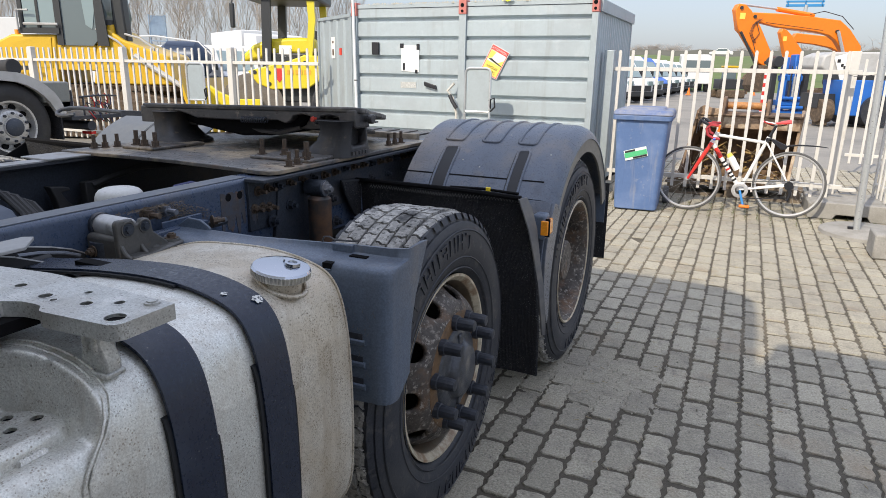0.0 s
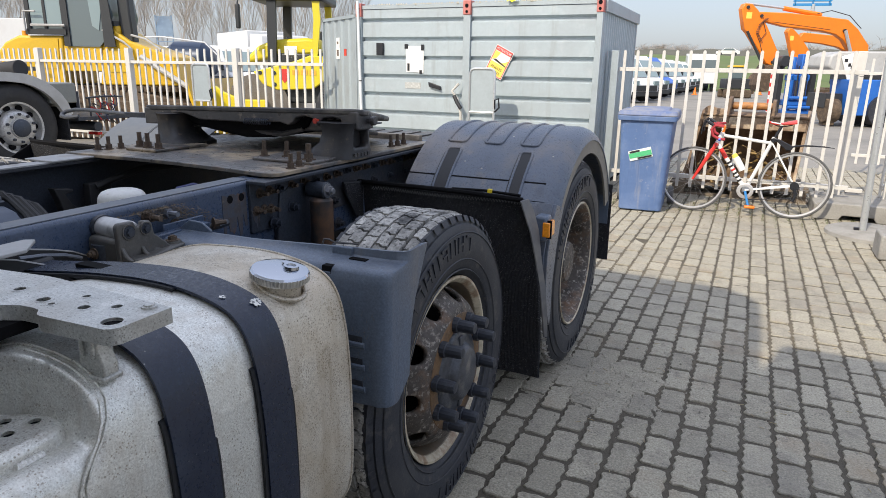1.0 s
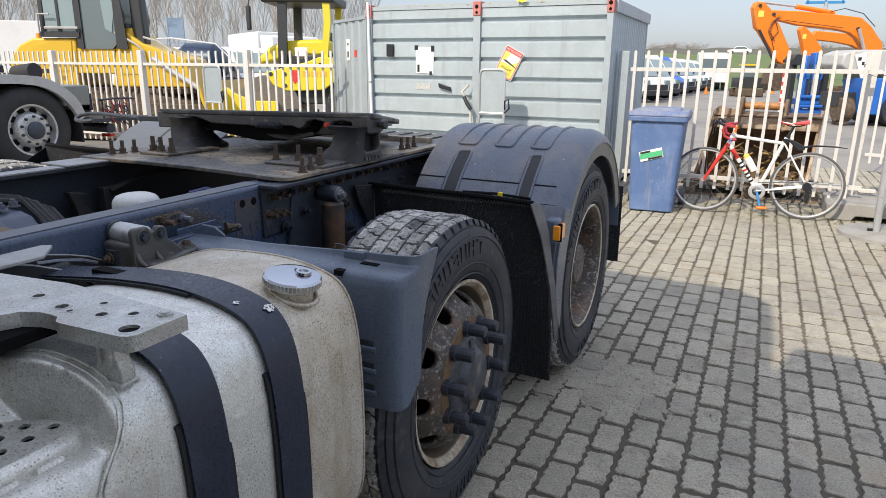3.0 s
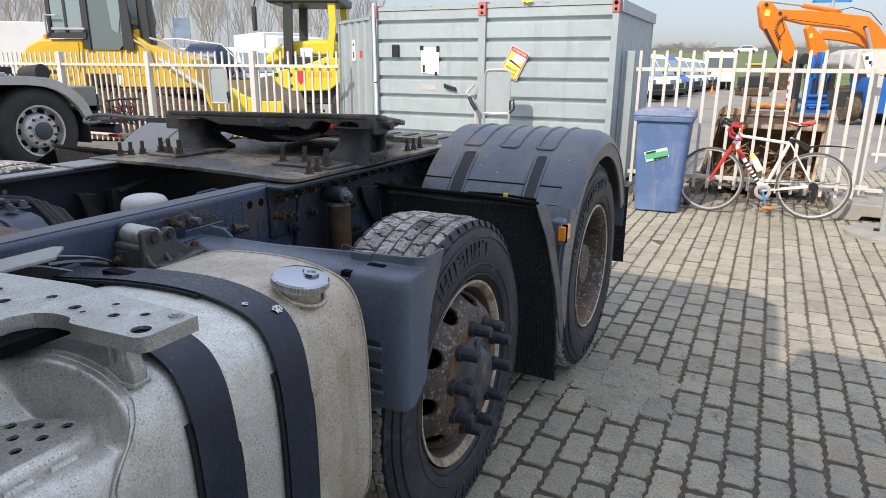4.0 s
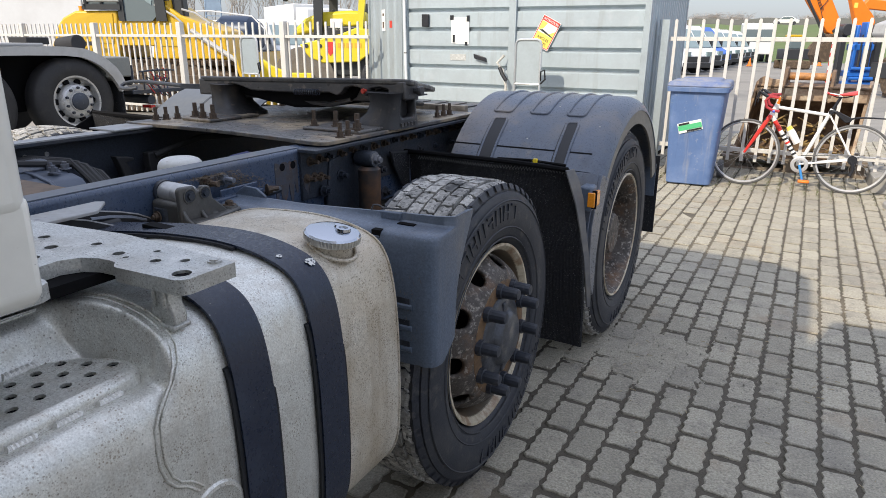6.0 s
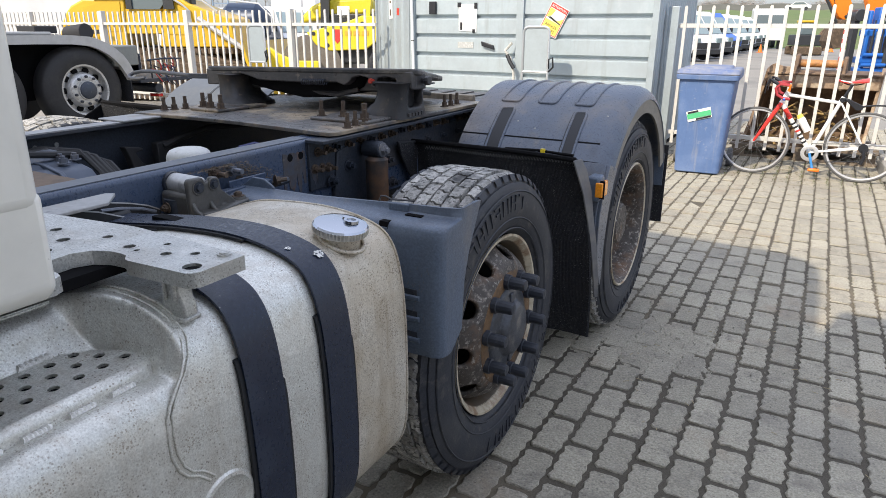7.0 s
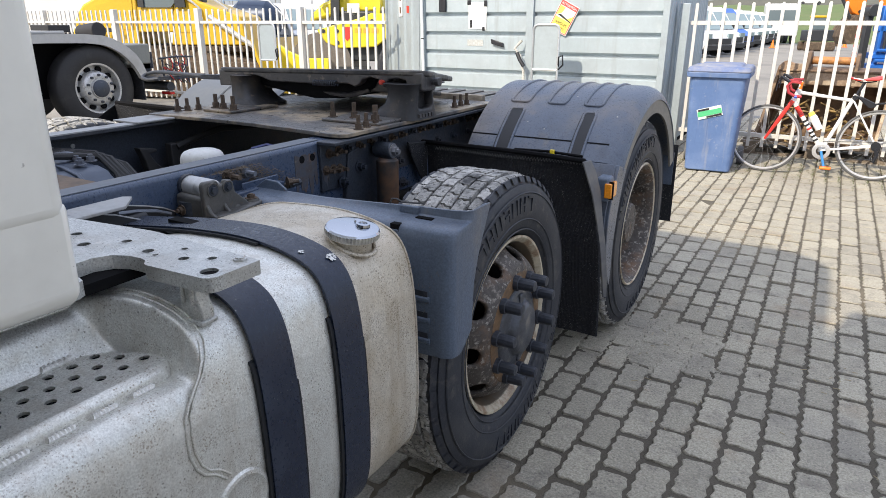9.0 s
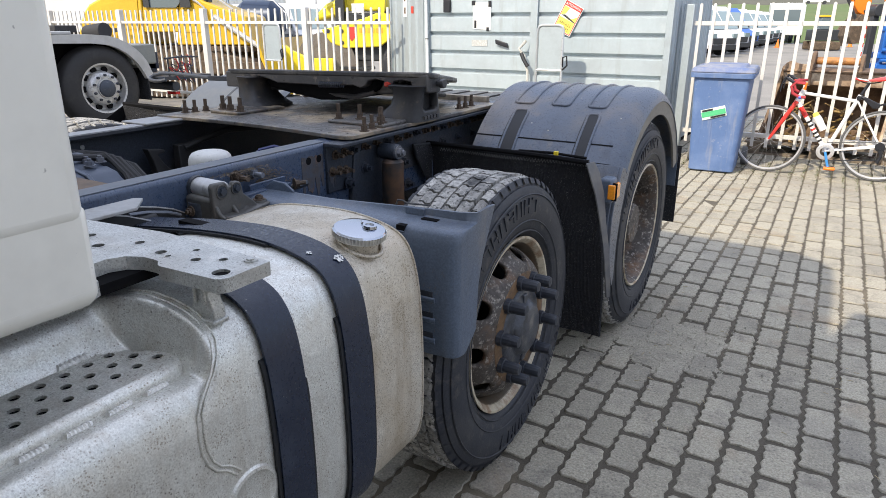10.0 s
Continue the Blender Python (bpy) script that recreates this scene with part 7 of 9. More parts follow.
def splay(shape):
    """The bucket grows wider towards its mouth floor."""
    shape.v = [(x + (-0.17 * (0.57 - x) / 1.14 - 0.07 * (x + 0.57) / 1.14) * max(0.0, 0.8 - z), y, z) for x, y, z in shape.v]
    return shape


bowl = rounded([(-0.30, 0.80), (0.05, 0.84), (0.33, 0.66), (0.43, 0.32), (0.30, 0.04), (0.0, -0.01), (-0.44, 0.0)], 2)
part("shell", splay(Shape().sheet([[(x, y, z) for y, z in bowl] for x in (-0.55, -0.3, 0.0, 0.3, 0.55)], 0.025)), M_BUCKET, bk, smooth=50)
for x in (-0.575, 0.54):
    cheek = rounded([(-0.30, 0.83), (0.05, 0.87), (0.36, 0.68), (0.46, 0.32), (0.32, 0.0), (0.0, -0.03), (-0.48, -0.02), (-0.50, 0.06), (-0.36, 0.30), (-0.31, 0.55), (-0.32, 0.80)], 1)
    part("cheek", splay(Shape().prism(cheek, x, x + 0.035, "x")), M_LIP if x > 0 else M_BUCKET, bk, "worn side plate", bevel=0.006)
part("lip", Shape().box(-0.55, 0.55, -0.335, -0.295, 0.635, 0.775), M_LIP, bk, "scraped pale lip band", bevel=0.01)
part("lip_edge", Shape().box(-0.56, 0.56, -0.35, -0.26, 0.775, 0.80), M_BUCKET, bk, bevel=0.008)
part("hinge_tube", Shape().cyl((-0.26, -0.16, 0.895), (0.20, -0.16, 0.895), 0.042, seg=16), material("orange_worn_paint", (0.45, 0.2, 0.06), 0.6, 0.0, [((0.12, 0.07, 0.04), 9, 0.45, 0.65, 0.8, 5)], 0.2, 50), bk, "orange-painted hinge tube")
for x, h in ((-0.30, 1.0), (0.17, 0.98)):
    part("hinge_lug", Shape().prism([(-0.33, 0.62), (-0.345, 0.78), (-0.26, h - 0.02), (-0.16, h), (-0.06, h - 0.06), (0.05, 0.82), (0.05, 0.78)], x, x + 0.04, "x"), M_BUCKET, bk, bevel=0.008)
part("corner_lug", Shape().prism(rounded([(-0.56, 0.79), (-0.55, 0.86), (-0.49, 0.90), (-0.42, 0.86), (-0.30, 0.86), (-0.27, 0.79)], 2), -0.32, -0.25, "y"), M_LIP, bk, "worn corner lug", bevel=0.01)
M_WOOD = material("grey_pallet_wood", (0.2, 0.16, 0.12), 0.85, 0.0, [((0.1, 0.08, 0.06), 8, 0.45, 0.65, 0.6, 5)], 0.25, 40, 0.001, 90)
pal = thing("pallet", "weathered wooden pallet under the rusty bucket", "pallet", at=pose(0.70, 7.05, 0))
for y in (-0.42, -0.2, 0.0, 0.2, 0.42):
    part("deck_board", Shape().box(-0.75, 0.75, y - 0.06, y + 0.06, 0.125, 0.147), M_WOOD, pal)
for y in (-0.42, 0.0, 0.42):
    for x in (-0.65, 0.0, 0.65):
        part("block", Shape().box(x - 0.07, x + 0.07, y - 0.05, y + 0.05, 0.022, 0.125), M_WOOD, pal)
    part("runner", Shape().box(-0.75, 0.75, y - 0.05, y + 0.05, 0.0, 0.022), M_WOOD, pal)
scrap = Shape()
rs = random.Random(5)
for _ in range(42):
    p = Vector((rs.uniform(0.25, 1.15), rs.uniform(6.45, 6.75), rs.uniform(0.15, 0.55)))
    q = p + Vector((rs.uniform(-0.2, 0.2), rs.uniform(-0.08, 0.08), rs.uniform(-0.1, 0.12)))
    scrap.tube([p, q], rs.uniform(0.006, 0.018), 5)
sc = part("metal_scrap", scrap, material("ochre_scrap", (0.24, 0.155, 0.05), 0.6, 0.3, [((0.1, 0.06, 0.03), 20, 0.45, 0.6, 0.7, 4)], 0.3, 60))
tagged(sc, "heap of ochre and brown metal scrap before the bucket", "scrap", kind="stuff")

# weeds and grit along the fence foot
weeds = Shape()
for _ in range(2200):
    x, y = round(rs.uniform(-0.7, 2.2) / PX) * PX + 0.05 + rs.gauss(0, 0.008), rs.gauss(5.75, 0.3)
    h, w, a = rs.uniform(0.004, 0.022), rs.uniform(0.003, 0.007), rs.uniform(0, 6.28)
    weeds.add([(x, y, 0), (x + w * math.cos(a), y + w * math.sin(a), 0), (x + rs.uniform(-0.03, 0.03), y + rs.uniform(-0.03, 0.03), h)], [(0, 1, 2)])
wd = part("weeds", weeds, material("weed_green", (0.1, 0.115, 0.035), 0.9, grain=0.3, scale=30), smooth=0)
tagged(wd, "low green weeds and moss along the fence foot", "weeds", kind="stuff")
lit = Shape()
for _ in range(700):
    x, y, r = rs.uniform(-0.6, 2.4), rs.gauss(5.75, 0.45), rs.uniform(0.003, 0.012)
    lit.add([(x + r, y, 0), (x - r * 0.6, y + r, 0), (x - r * 0.5, y - r, 0), (x, y, r * 0.8)], [(0, 1, 3), (1, 2, 3), (2, 0, 3)])
lt = part("grit", lit, material("pale_grit", (0.2, 0.17, 0.12), 0.9, grain=0.3, scale=90), smooth=0)
tagged(lt, "loose pale grit on the paving by the fence", "grit", kind="stuff")
# patch of dried cement over the joints behind the wheel
pc = Shape()
nx_, ny_ = 170, 170
for i in range(nx_ + 1):
    for j in range(ny_ + 1):
        x, y = -0.15 + 0.85 * i / nx_, 0.75 + 0.85 * j / ny_
        d = ((x - 0.22) / 0.36) ** 2 + ((y - 1.17) / 0.30) ** 2 + 0.9 * (noise.noise(Vector((x * 5, y * 5, 0))) + 0.5 * noise.noise(Vector((x * 17, y * 17, 3))))
        pc.v.append((x, y, -0.0012 + 0.0022 * noise.noise(Vector((x * 24, y * 24, 1))) + 0.0022 * noise.noise(Vector((x * 70, y * 70, 4))) + 0.0018 * noise.noise(Vector((x * 160, y * 160, 9))) - 0.014 * max(0.0, d - 0.45)))
pc.f = [(i * (ny_ + 1) + j, (i + 1) * (ny_ + 1) + j, (i + 1) * (ny_ + 1) + j + 1, i * (ny_ + 1) + j + 1) for i in range(nx_) for j in range(ny_)]
pt = part("cement_patch", pc, paver_paint("dried_cement", 0.0, 0.0), smooth=60)
tagged(pt, "thin smear of dried cement over the paving joints", "cement", kind="stuff")
# crumbs of mortar and stone round the patch
crumb = Shape()
for _ in range(420):
    x, y, r = rs.gauss(0.3, 0.28), rs.gauss(1.2, 0.26), 0.0015 + 0.006 * rs.random() ** 3
    if x > -0.1:
        a = rs.uniform(0, 6.28)
        crumb.add([(x + r * math.cos(a + k * 1.57) * rs.uniform(0.6, 1.2), y + r * math.sin(a + k * 1.57) * rs.uniform(0.6, 1.2), 0.0) for k in range(4)] + [(x, y, r * 1.1 + 0.002)], [(0, 1, 4), (1, 2, 4), (2, 3, 4), (3, 0, 4)])
cb = part("mortar_crumbs", crumb, material("mortar_crumb", (0.4, 0.37, 0.31), 0.9, grain=0.3, scale=60, isl=0.3), smooth=0)
tagged(cb, "loose crumbs of mortar and gravel on the paving", "crumbs", kind="stuff")
# twigs and bits on the stones
bits = Shape()
for _ in range(160):
    x, y, a, l = rs.uniform(0.2, 1.8), rs.uniform(0.3, 3.5), rs.uniform(0, 6.28), rs.uniform(0.004, 0.03)
    bits.tube([(x, y, 0.003), (x + l * math.cos(a), y + l * math.sin(a), 0.004)], 0.0012, 4)
bt = part("litter", bits, material("dry_straw", (0.4, 0.33, 0.2), 0.9), smooth=0)
tagged(bt, "straw bits and crumbs scattered on the paving", "litter", kind="stuff")


# ---- the neighbouring parked truck ----
M_GREYPAINT = material("pale_grey_paint", (0.43, 0.43, 0.425), 0.45, 0.0, [((0.3, 0.29, 0.27), 4, 0.5, 0.7, 0.5, 5)], 0.06, 30)
nb = thing("parked_truck", "rear end of a parked tractor unit with pale grey mudguards", "truck", at=pose(-8.0, 3.84, 0))


M_DHUB = material("dark_hub_cover", (0.045, 0.055, 0.075), 0.45, 0.2, [((0.16, 0.17, 0.18), 22, 0.58, 0.72, 0.6, 4)], 0.15, 60)


def plain_wheel(parent, x, y, z, r, rim_mat, facing=1, rim_r=0.32, name="wheel"):
    """A road wheel that faces +x or -x, with disc holes and nuts."""
    s = facing
    w = part(name, Shape().lathe([(-0.26 * s, rim_r * 0.9), (-0.01 * s, rim_r * 0.93), (0.0, rim_r), (0.006 * s, rim_r), (0.0, rim_r * 0.93), (-0.11 * s, rim_r * 0.88), (-0.095 * s, rim_r * 0.72), (0.01 * s, rim_r * 0.64), (0.02 * s, rim_r * 0.60), (0.03 * s, rim_r * 0.5), (0.028 * s, rim_r * 0.4), (0.05 * s, rim_r * 0.38), (0.055 * s, 0)], (x, y, z), "x", 40), rim_mat, parent, smooth=45)
    part("tyre", Shape().lathe([(0.0, rim_r - 0.01), (0.015 * s, rim_r + 0.05), (0.02 * s, rim_r + 0.10), (0.0, r - 0.06), (-0.03 * s, r - 0.015), (-0.06 * s, r), (-0.25 * s, r), (-0.28 * s, r - 0.02), (-0.30 * s, rim_r)], (x, y, z), "x", 56), M_TYRE_DARK, w, smooth=50)
    for k in range(10):
        a = radians(36 * k)
        part("hand_hole", Shape().cyl((x - 0.10 * s, y + rim_r * 0.76 * math.cos(a), z + rim_r * 0.76 * math.sin(a)), (x - 0.064 * s, y + rim_r * 0.76 * math.cos(a), z + rim_r * 0.76 * math.sin(a)), 0.041, seg=14), M_BLACKHOLE, w)
        part("nut", Shape().cyl((x + 0.02 * s, y + rim_r * 0.53 * math.cos(a + 0.3), z + rim_r * 0.53 * math.sin(a + 0.3)), (x + 0.055 * s, y + rim_r * 0.53 * math.cos(a + 0.3), z + rim_r * 0.53 * math.sin(a + 0.3)), 0.018, seg=8), M_NUTCAP, w)
    part("hub", Shape().lathe([(0.03 * s, rim_r * 0.36), (0.07 * s, rim_r * 0.34), (0.09 * s, rim_r * 0.26), (0.095 * s, 0)], (x, y, z), "x", 24), M_DHUB, w)
    return w


plain_wheel(nb, 0.0, 0.0, 0.57, 0.57, M_RIM_WHITE, rim_r=0.34)
plain_wheel(nb, -2.1, 0.0, 0.57, 0.57, M_RIM_WHITE, -1, rim_r=0.34)
# mudguard: flat along the top, curving down behind the wheel
MG = [(-1.9, 1.29), (-0.6, 1.29), (-0.1, 1.285), (0.14, 1.265), (0.28, 1.225), (0.42, 1.16), (0.52, 1.09), (0.62, 1.0), (0.70, 0.88), (0.76, 0.72)]
MI = [(-1.9, 1.18), (-0.6, 1.18), (-0.1, 1.17), (0.12, 1.145), (0.25, 1.10), (0.37, 1.035), (0.46, 0.96), (0.54, 0.87), (0.61, 0.76), (0.66, 0.66)]
fen = Shape()
for i in range(len(MG) - 1):
    for (xa, xb, outer_, inner_) in ((-0.02, 0.05, MG, MI),):
        q = [outer_[i], outer_[i + 1], inner_[i + 1], inner_[i]]
        fen.add([(x, y, z) for x in (xa, xb) for y, z in q], [(0, 3, 2, 1), (4, 5, 6, 7), (0, 1, 5, 4), (2, 3, 7, 6)])
part("mudguard", fen, M_GREYPAINT, nb, "pale grey mudguard with a broad side face", bevel=0.0)
part("mudguard_top", Shape().sheet([[(x, y, z) for x in (-0.55, 0.0, 0.03)] for y, z in MG], -0.012), M_GREYPAINT, nb)
# Black boxes added to paint the shade behind the wheel.
part("wheel_housing", Shape().box(-0.75, -0.40, -1.9, 0.62, 0.45, 1.20).box(-0.75, 0.0, -1.9, -1.86, 0.3, 1.2), M_BLACKHOLE, nb, "black boxes standing for the shade under the mudguard")
part("deck", Shape().box(-2.2, 0.0, -1.9, -0.35, 1.29, 1.33), M_GREYPAINT, nb, bevel=0.01)
part("air_spring", Shape().cyl((-0.62, 0.28, 1.29), (-0.22, 0.28, 1.33), 0.11, seg=20), M_TYRE_DARK, nb, bevel=0.01)
part("lamp_box", Shape().box(-0.5, -0.1, -0.5, -0.2, 1.31, 1.40), M_TYRE_DARK, nb, bevel=0.01)
part("chassis", Shape().box(-0.62, -0.52, -3.0, 1.3, 0.75, 1.0).box(-1.5, -1.4, -3.0, 1.3, 0.75, 1.0).box(-1.5, -0.52, 1.1, 1.25, 0.7, 1.0), M_CHASSIS_DARK, nb, bevel=0.006)
part("mud_flap", Shape().box(-0.5, 0.02, 0.68, 0.70, 0.35, 0.80), M_FLAP, nb)
part("battery_box", Shape().box(-0.7, -0.02, 0.50, 0.90, 0.86, 1.14), material("grey_green_box", (0.2, 0.21, 0.2), 0.5, grain=0.1), nb, bevel=0.02)
part("rear_beam", Shape().cyl((-1.9, 1.25, 0.50), (-0.1, 1.25, 0.50), 0.07, seg=14), M_CHASSIS_DARK, nb)
part("rear_lamp", Shape().box(-0.35, -0.15, 1.26, 1.34, 0.37, 0.41), material("red_lens", (0.55, 0.02, 0.02), 0.2), nb, "red rear lamp")
rh = random.Random(17)
M_HOSE_R, M_HOSE_B = material("red_coil_hose", (0.4, 0.03, 0.03), 0.5, grain=0.1), material("blue_coil_hose", (0.025, 0.035, 0.09), 0.5, grain=0.1)
for i in range(9):
    c = Vector((rh.uniform(-0.3, 0.0), rh.uniform(1.12, 1.62), rh.uniform(0.74, 0.92)))
    r, z0 = rh.uniform(0.05, 0.11), rh.uniform(0.5, 0.6)
    loop = [c + Vector((r * math.cos(a) * 0.5, r * math.sin(a), -0.03 * a + 0.05 * math.cos(a * 1.5))) for a in [0.5 * k for k in range(9)]]
    part("hose", Shape().tube(loop + [Vector((c.x, c.y + r, z0))], 0.008, 6), (M_HOSE_R, M_CHASSIS_DARK, M_CHASSIS_DARK, M_HOSE_B)[i % 4], nb)
part("rear_frame", Shape().box(-1.5, -0.05, 0.9, 1.9, 0.60, 0.655), M_CHASSIS_DARK, nb, bevel=0.006)
part("hose_rail", Shape().tube([(-0.1, 1.1, 0.92), (-0.1, 1.4, 0.935), (-0.1, 1.72, 0.925)], 0.013, 6), M_CHASSIS_DARK, nb)
part("rail_post", Shape().tube([(-0.1, 1.15, 0.63), (-0.1, 1.15, 0.925)], 0.013, 6), M_CHASSIS_DARK, nb)
part("fifth_wheel", Shape().prism([(-1.5, -0.4), (-0.55, -0.4), (-0.5, 0.0), (-0.7, 0.4), (-1.35, 0.4), (-1.55, 0.0)], 1.02, 1.08, "z"), M_CAST, nb)
part("cab", Shape().box(-2.3, 0.1, -6.0, -3.6, 0.7, 3.4), M_CAB, nb, bevel=0.08)
# second wheel pair further ahead
plain_wheel(nb, 0.0, -1.35, 0.57, 0.57, M_RIM_WHITE, rim_r=0.34)

# unseen box trailer added behind the walk; its top edge shades the paving
trl = thing("box_trailer", "unseen tall pale box trailer, added to shade the paving", "trailer")
part("body", Shape().box(0.02, 2.55, -8.2, -1.97, 1.05, 3.6), M_CAB, trl, bevel=0.03)
part("frame", Shape().box(0.4, 2.3, -8.1, -2.05, 0.75, 1.05), M_CHASSIS_DARK, trl)
for y in (-4.0, -5.3, -8.0):
    plain_wheel(trl, 2.5, y, 0.52, 0.52, M_RIM_WHITE)
    plain_wheel(trl, 0.12, y, 0.52, 0.52, M_RIM_WHITE, -1)

# ---- yellow machines behind the fence ----
M_YEL = material("machine_yellow", (0.66, 0.41, 0.022), 0.4, 0.0, [((0.62, 0.38, 0.02), 3, 0.5, 0.75, 0.4, 5), ((0.2, 0.14, 0.06), 9, 0.68, 0.8, 0.5, 5)], 0.06, 30, coat=0.2)
M_YEL2 = material("lemon_yellow", (0.7, 0.57, 0.03), 0.4, 0.0, [((0.7, 0.57, 0.04), 4, 0.55, 0.75, 0.4, 5)], 0.05, 30, coat=0.2)
M_DARKFRAME = material("cab_frame_black", (0.03, 0.033, 0.036), 0.45, 0.0, grain=0.1)
M_TINT = material("tinted_cab_glass", (0.12, 0.155, 0.17), 0.08, 0.0, spec=0.6)
M_PALEGLASS = material("pale_cab_glass", (0.22, 0.29, 0.31), 0.08, 0.0, spec=0.6)
M_TRACK = material("muddy_track_steel", (0.09, 0.065, 0.045), 0.8, 0.2, [((0.2, 0.14, 0.09), 9, 0.45, 0.65, 0.6, 5)], 0.25, 40)
dz = thing("bulldozer", "yellow crawler bulldozer with a dark glazed cab and exhaust stack", "bulldozer", at=pose(-11.57, 7.81, 0, 0, 0, 24))
part("rear_body", Shape().prism([(-1.72, 1.0), (-1.66, 1.28), (-1.53, 1.59), (-1.36, 1.78), (-1.08, 1.91), (-0.21, 1.92), (-0.27, 1.0)], -0.6, 0.7, "y"), M_YEL, dz, "yellow rear body", bevel=0.04)
part("grille", Shape().prism([(-1.1, 1.3), (-1.08, 1.75), (-0.62, 1.86), (-0.3, 1.86), (-0.34, 1.3)], -0.615, -0.60, "y"), material("ochre_panel", (0.6, 0.38, 0.02), 0.5, grain=0.08), dz)
part("beacon", Shape().cyl((-1.0, -0.5, 1.90), (-1.0, -0.5, 2.0), 0.05, seg=14), M_AMBER, dz)
cabp = part("cab", Shape().prism([(-0.85, 2.0), (-0.80, 3.3), (0.60, 3.3), (0.74, 2.3), (0.62, 1.85), (0.5, 1.72), (-0.12, 1.72), (-0.15, 2.0)], -0.6, 0.6, "y"), M_TINT, dz, "dark glazed cab")
for xa, xb in ((-0.86, -0.78), (-0.52, -0.47), (-0.17, -0.05), (0.60, 0.70)):
    part("pillar", Shape().prism([(xa, 1.95 if xb < -0.2 else 1.72), (xa, 3.3), (xb, 3.3), (xb + (0.12 if xb > 0.4 else 0), 1.95 if xb < -0.2 else 1.72)], -0.63, -0.595, "y"), M_DARKFRAME, cabp)
part("window", Shape().box(-0.77, -0.18, -0.615, -0.6, 2.1, 3.2), M_PALEGLASS, cabp)
part("window", Shape().prism([(0.40, 2.1), (0.32, 3.2), (0.56, 3.2), (0.60, 2.4), (0.52, 2.02)], -0.612, -0.60, "y"), M_PALEGLASS, cabp)
part("step_panel", Shape().prism([(-0.34, 1.25), (-0.30, 1.74), (0.52, 1.74), (0.48, 1.25)], -0.57, 0.5, "y"), M_YEL, dz, "yellow panel below the cab door", bevel=0.02)
part("sill", Shape().box(-0.88, -0.1, -0.66, -0.56, 1.93, 2.03), M_DARKFRAME, cabp)
part("roof", Shape().box(-0.75, 0.7, -0.7, 0.7, 3.3, 3.42), M_DARKFRAME, cabp)
part("rail", Shape().tube([(-0.85, -0.7, 2.0), (-0.85, -0.7, 2.35), (-0.62, -0.7, 2.35)], 0.02, 6), M_GREYPAINT, dz)
part("rail", Shape().tube([(-0.75, -0.68, 2.1), (-0.1, -0.68, 2.1)], 0.025, 6), M_GREYPAINT, dz, "pale hand rail")
part("hood", Shape().prism([(0.40, 1.0), (0.47, 1.49), (0.58, 2.0), (0.79, 2.03), (1.05, 1.84), (1.9, 1.55), (2.0, 1.0)], -0.55, 0.55, "y"), M_YEL, dz, "yellow sloping hood", bevel=0.03)
part("hood_panel", Shape().prism([(0.62, 1.25), (0.62, 1.72), (0.7, 1.9), (0.98, 1.72), (0.98, 1.25)], -0.565, -0.55, "y"), material("ochre_panel", (0.62, 0.4, 0.02), 0.5, grain=0.08), dz)
part("hand_rail", Shape().tube([(0.58, -0.6, 2.03), (0.96, -0.6, 1.82), (1.08, -0.6, 1.72), (1.14, -0.6, 1.4)], 0.022, 6), M_GREYPAINT, dz, "pale hand rail")
part("hand_rail", Shape().tube([(1.08, -0.5, 1.95), (1.35, -0.5, 1.88), (1.63, -0.5, 1.69), (1.6, -0.5, 1.55)], 0.022, 6), M_GREYPAINT, dz)
part("air_filter", Shape().cyl((0.77, -0.4, 1.9), (0.77, -0.4, 2.12), 0.10, seg=18), M_YEL, dz)
part("filter_lid", Shape().cyl((0.74, -0.4, 2.11), (0.74, -0.4, 2.2), 0.12, seg=18), M_DARKFRAME, dz)
part("exhaust_pipe", Shape().prism([(0.90, 1.8), (0.84, 2.2), (0.84, 3.5), (1.04, 3.5), (1.07, 2.35), (1.10, 1.8)], -0.45, -0.2, "y"), M_DARKFRAME, dz, "black exhaust stack", bevel=0.03)
for side in (-0.95, 0.55):
    tr = part("track", Shape().prism([(-2.0, 0.45), (-1.75, 0.85), (-1.2, 0.98), (1.2, 0.92), (2.1, 0.75), (2.35, 0.45), (2.1, 0.12), (1.8, 0.0), (-1.6, 0.0), (-1.9, 0.15)], side, side + 0.42, "y"), M_TRACK, dz, "muddy crawler track", bevel=0.03)
    for i in range(26):
        part("shoe", Shape().box(-1.5 + 0.14 * i, -1.43 + 0.14 * i, side - 0.02, side + 0.44, 0.90, 0.99), M_TRACK, tr)
part("push_arm", Shape().prism([(-0.4, 0.5), (-0.4, 0.75), (2.6, 0.7), (2.6, 0.45)], -1.1, -0.98, "y"), M_TRACK, dz, bevel=0.02)
part("blade", Shape().sheet([[(2.65 + 0.16 * math.cos(z * 2.6), y, z) for z in (0.05, 0.4, 0.8, 1.15)] for y in (-1.5, -0.5, 0.5, 1.5)], 0.05), M_YEL, dz, "yellow blade")
part("lift_cylinder", Shape().tube([(1.3, -0.65, 1.55), (2.5, -0.75, 0.8)], 0.05, 8), M_GREYPAINT, dz)
for i in range(5):
    part("nameplate_bar", Shape().box(-1.2 + 0.13 * i, -1.12 + 0.13 * i, -0.722, -0.716, 1.25, 1.33), M_DARKFRAME, dz)

ro = thing("road_roller", "yellow road roller with an open-framed black cab and steel drum", "roller", at=pose(-8.12, 9.75, 0, 0, 0, 24))
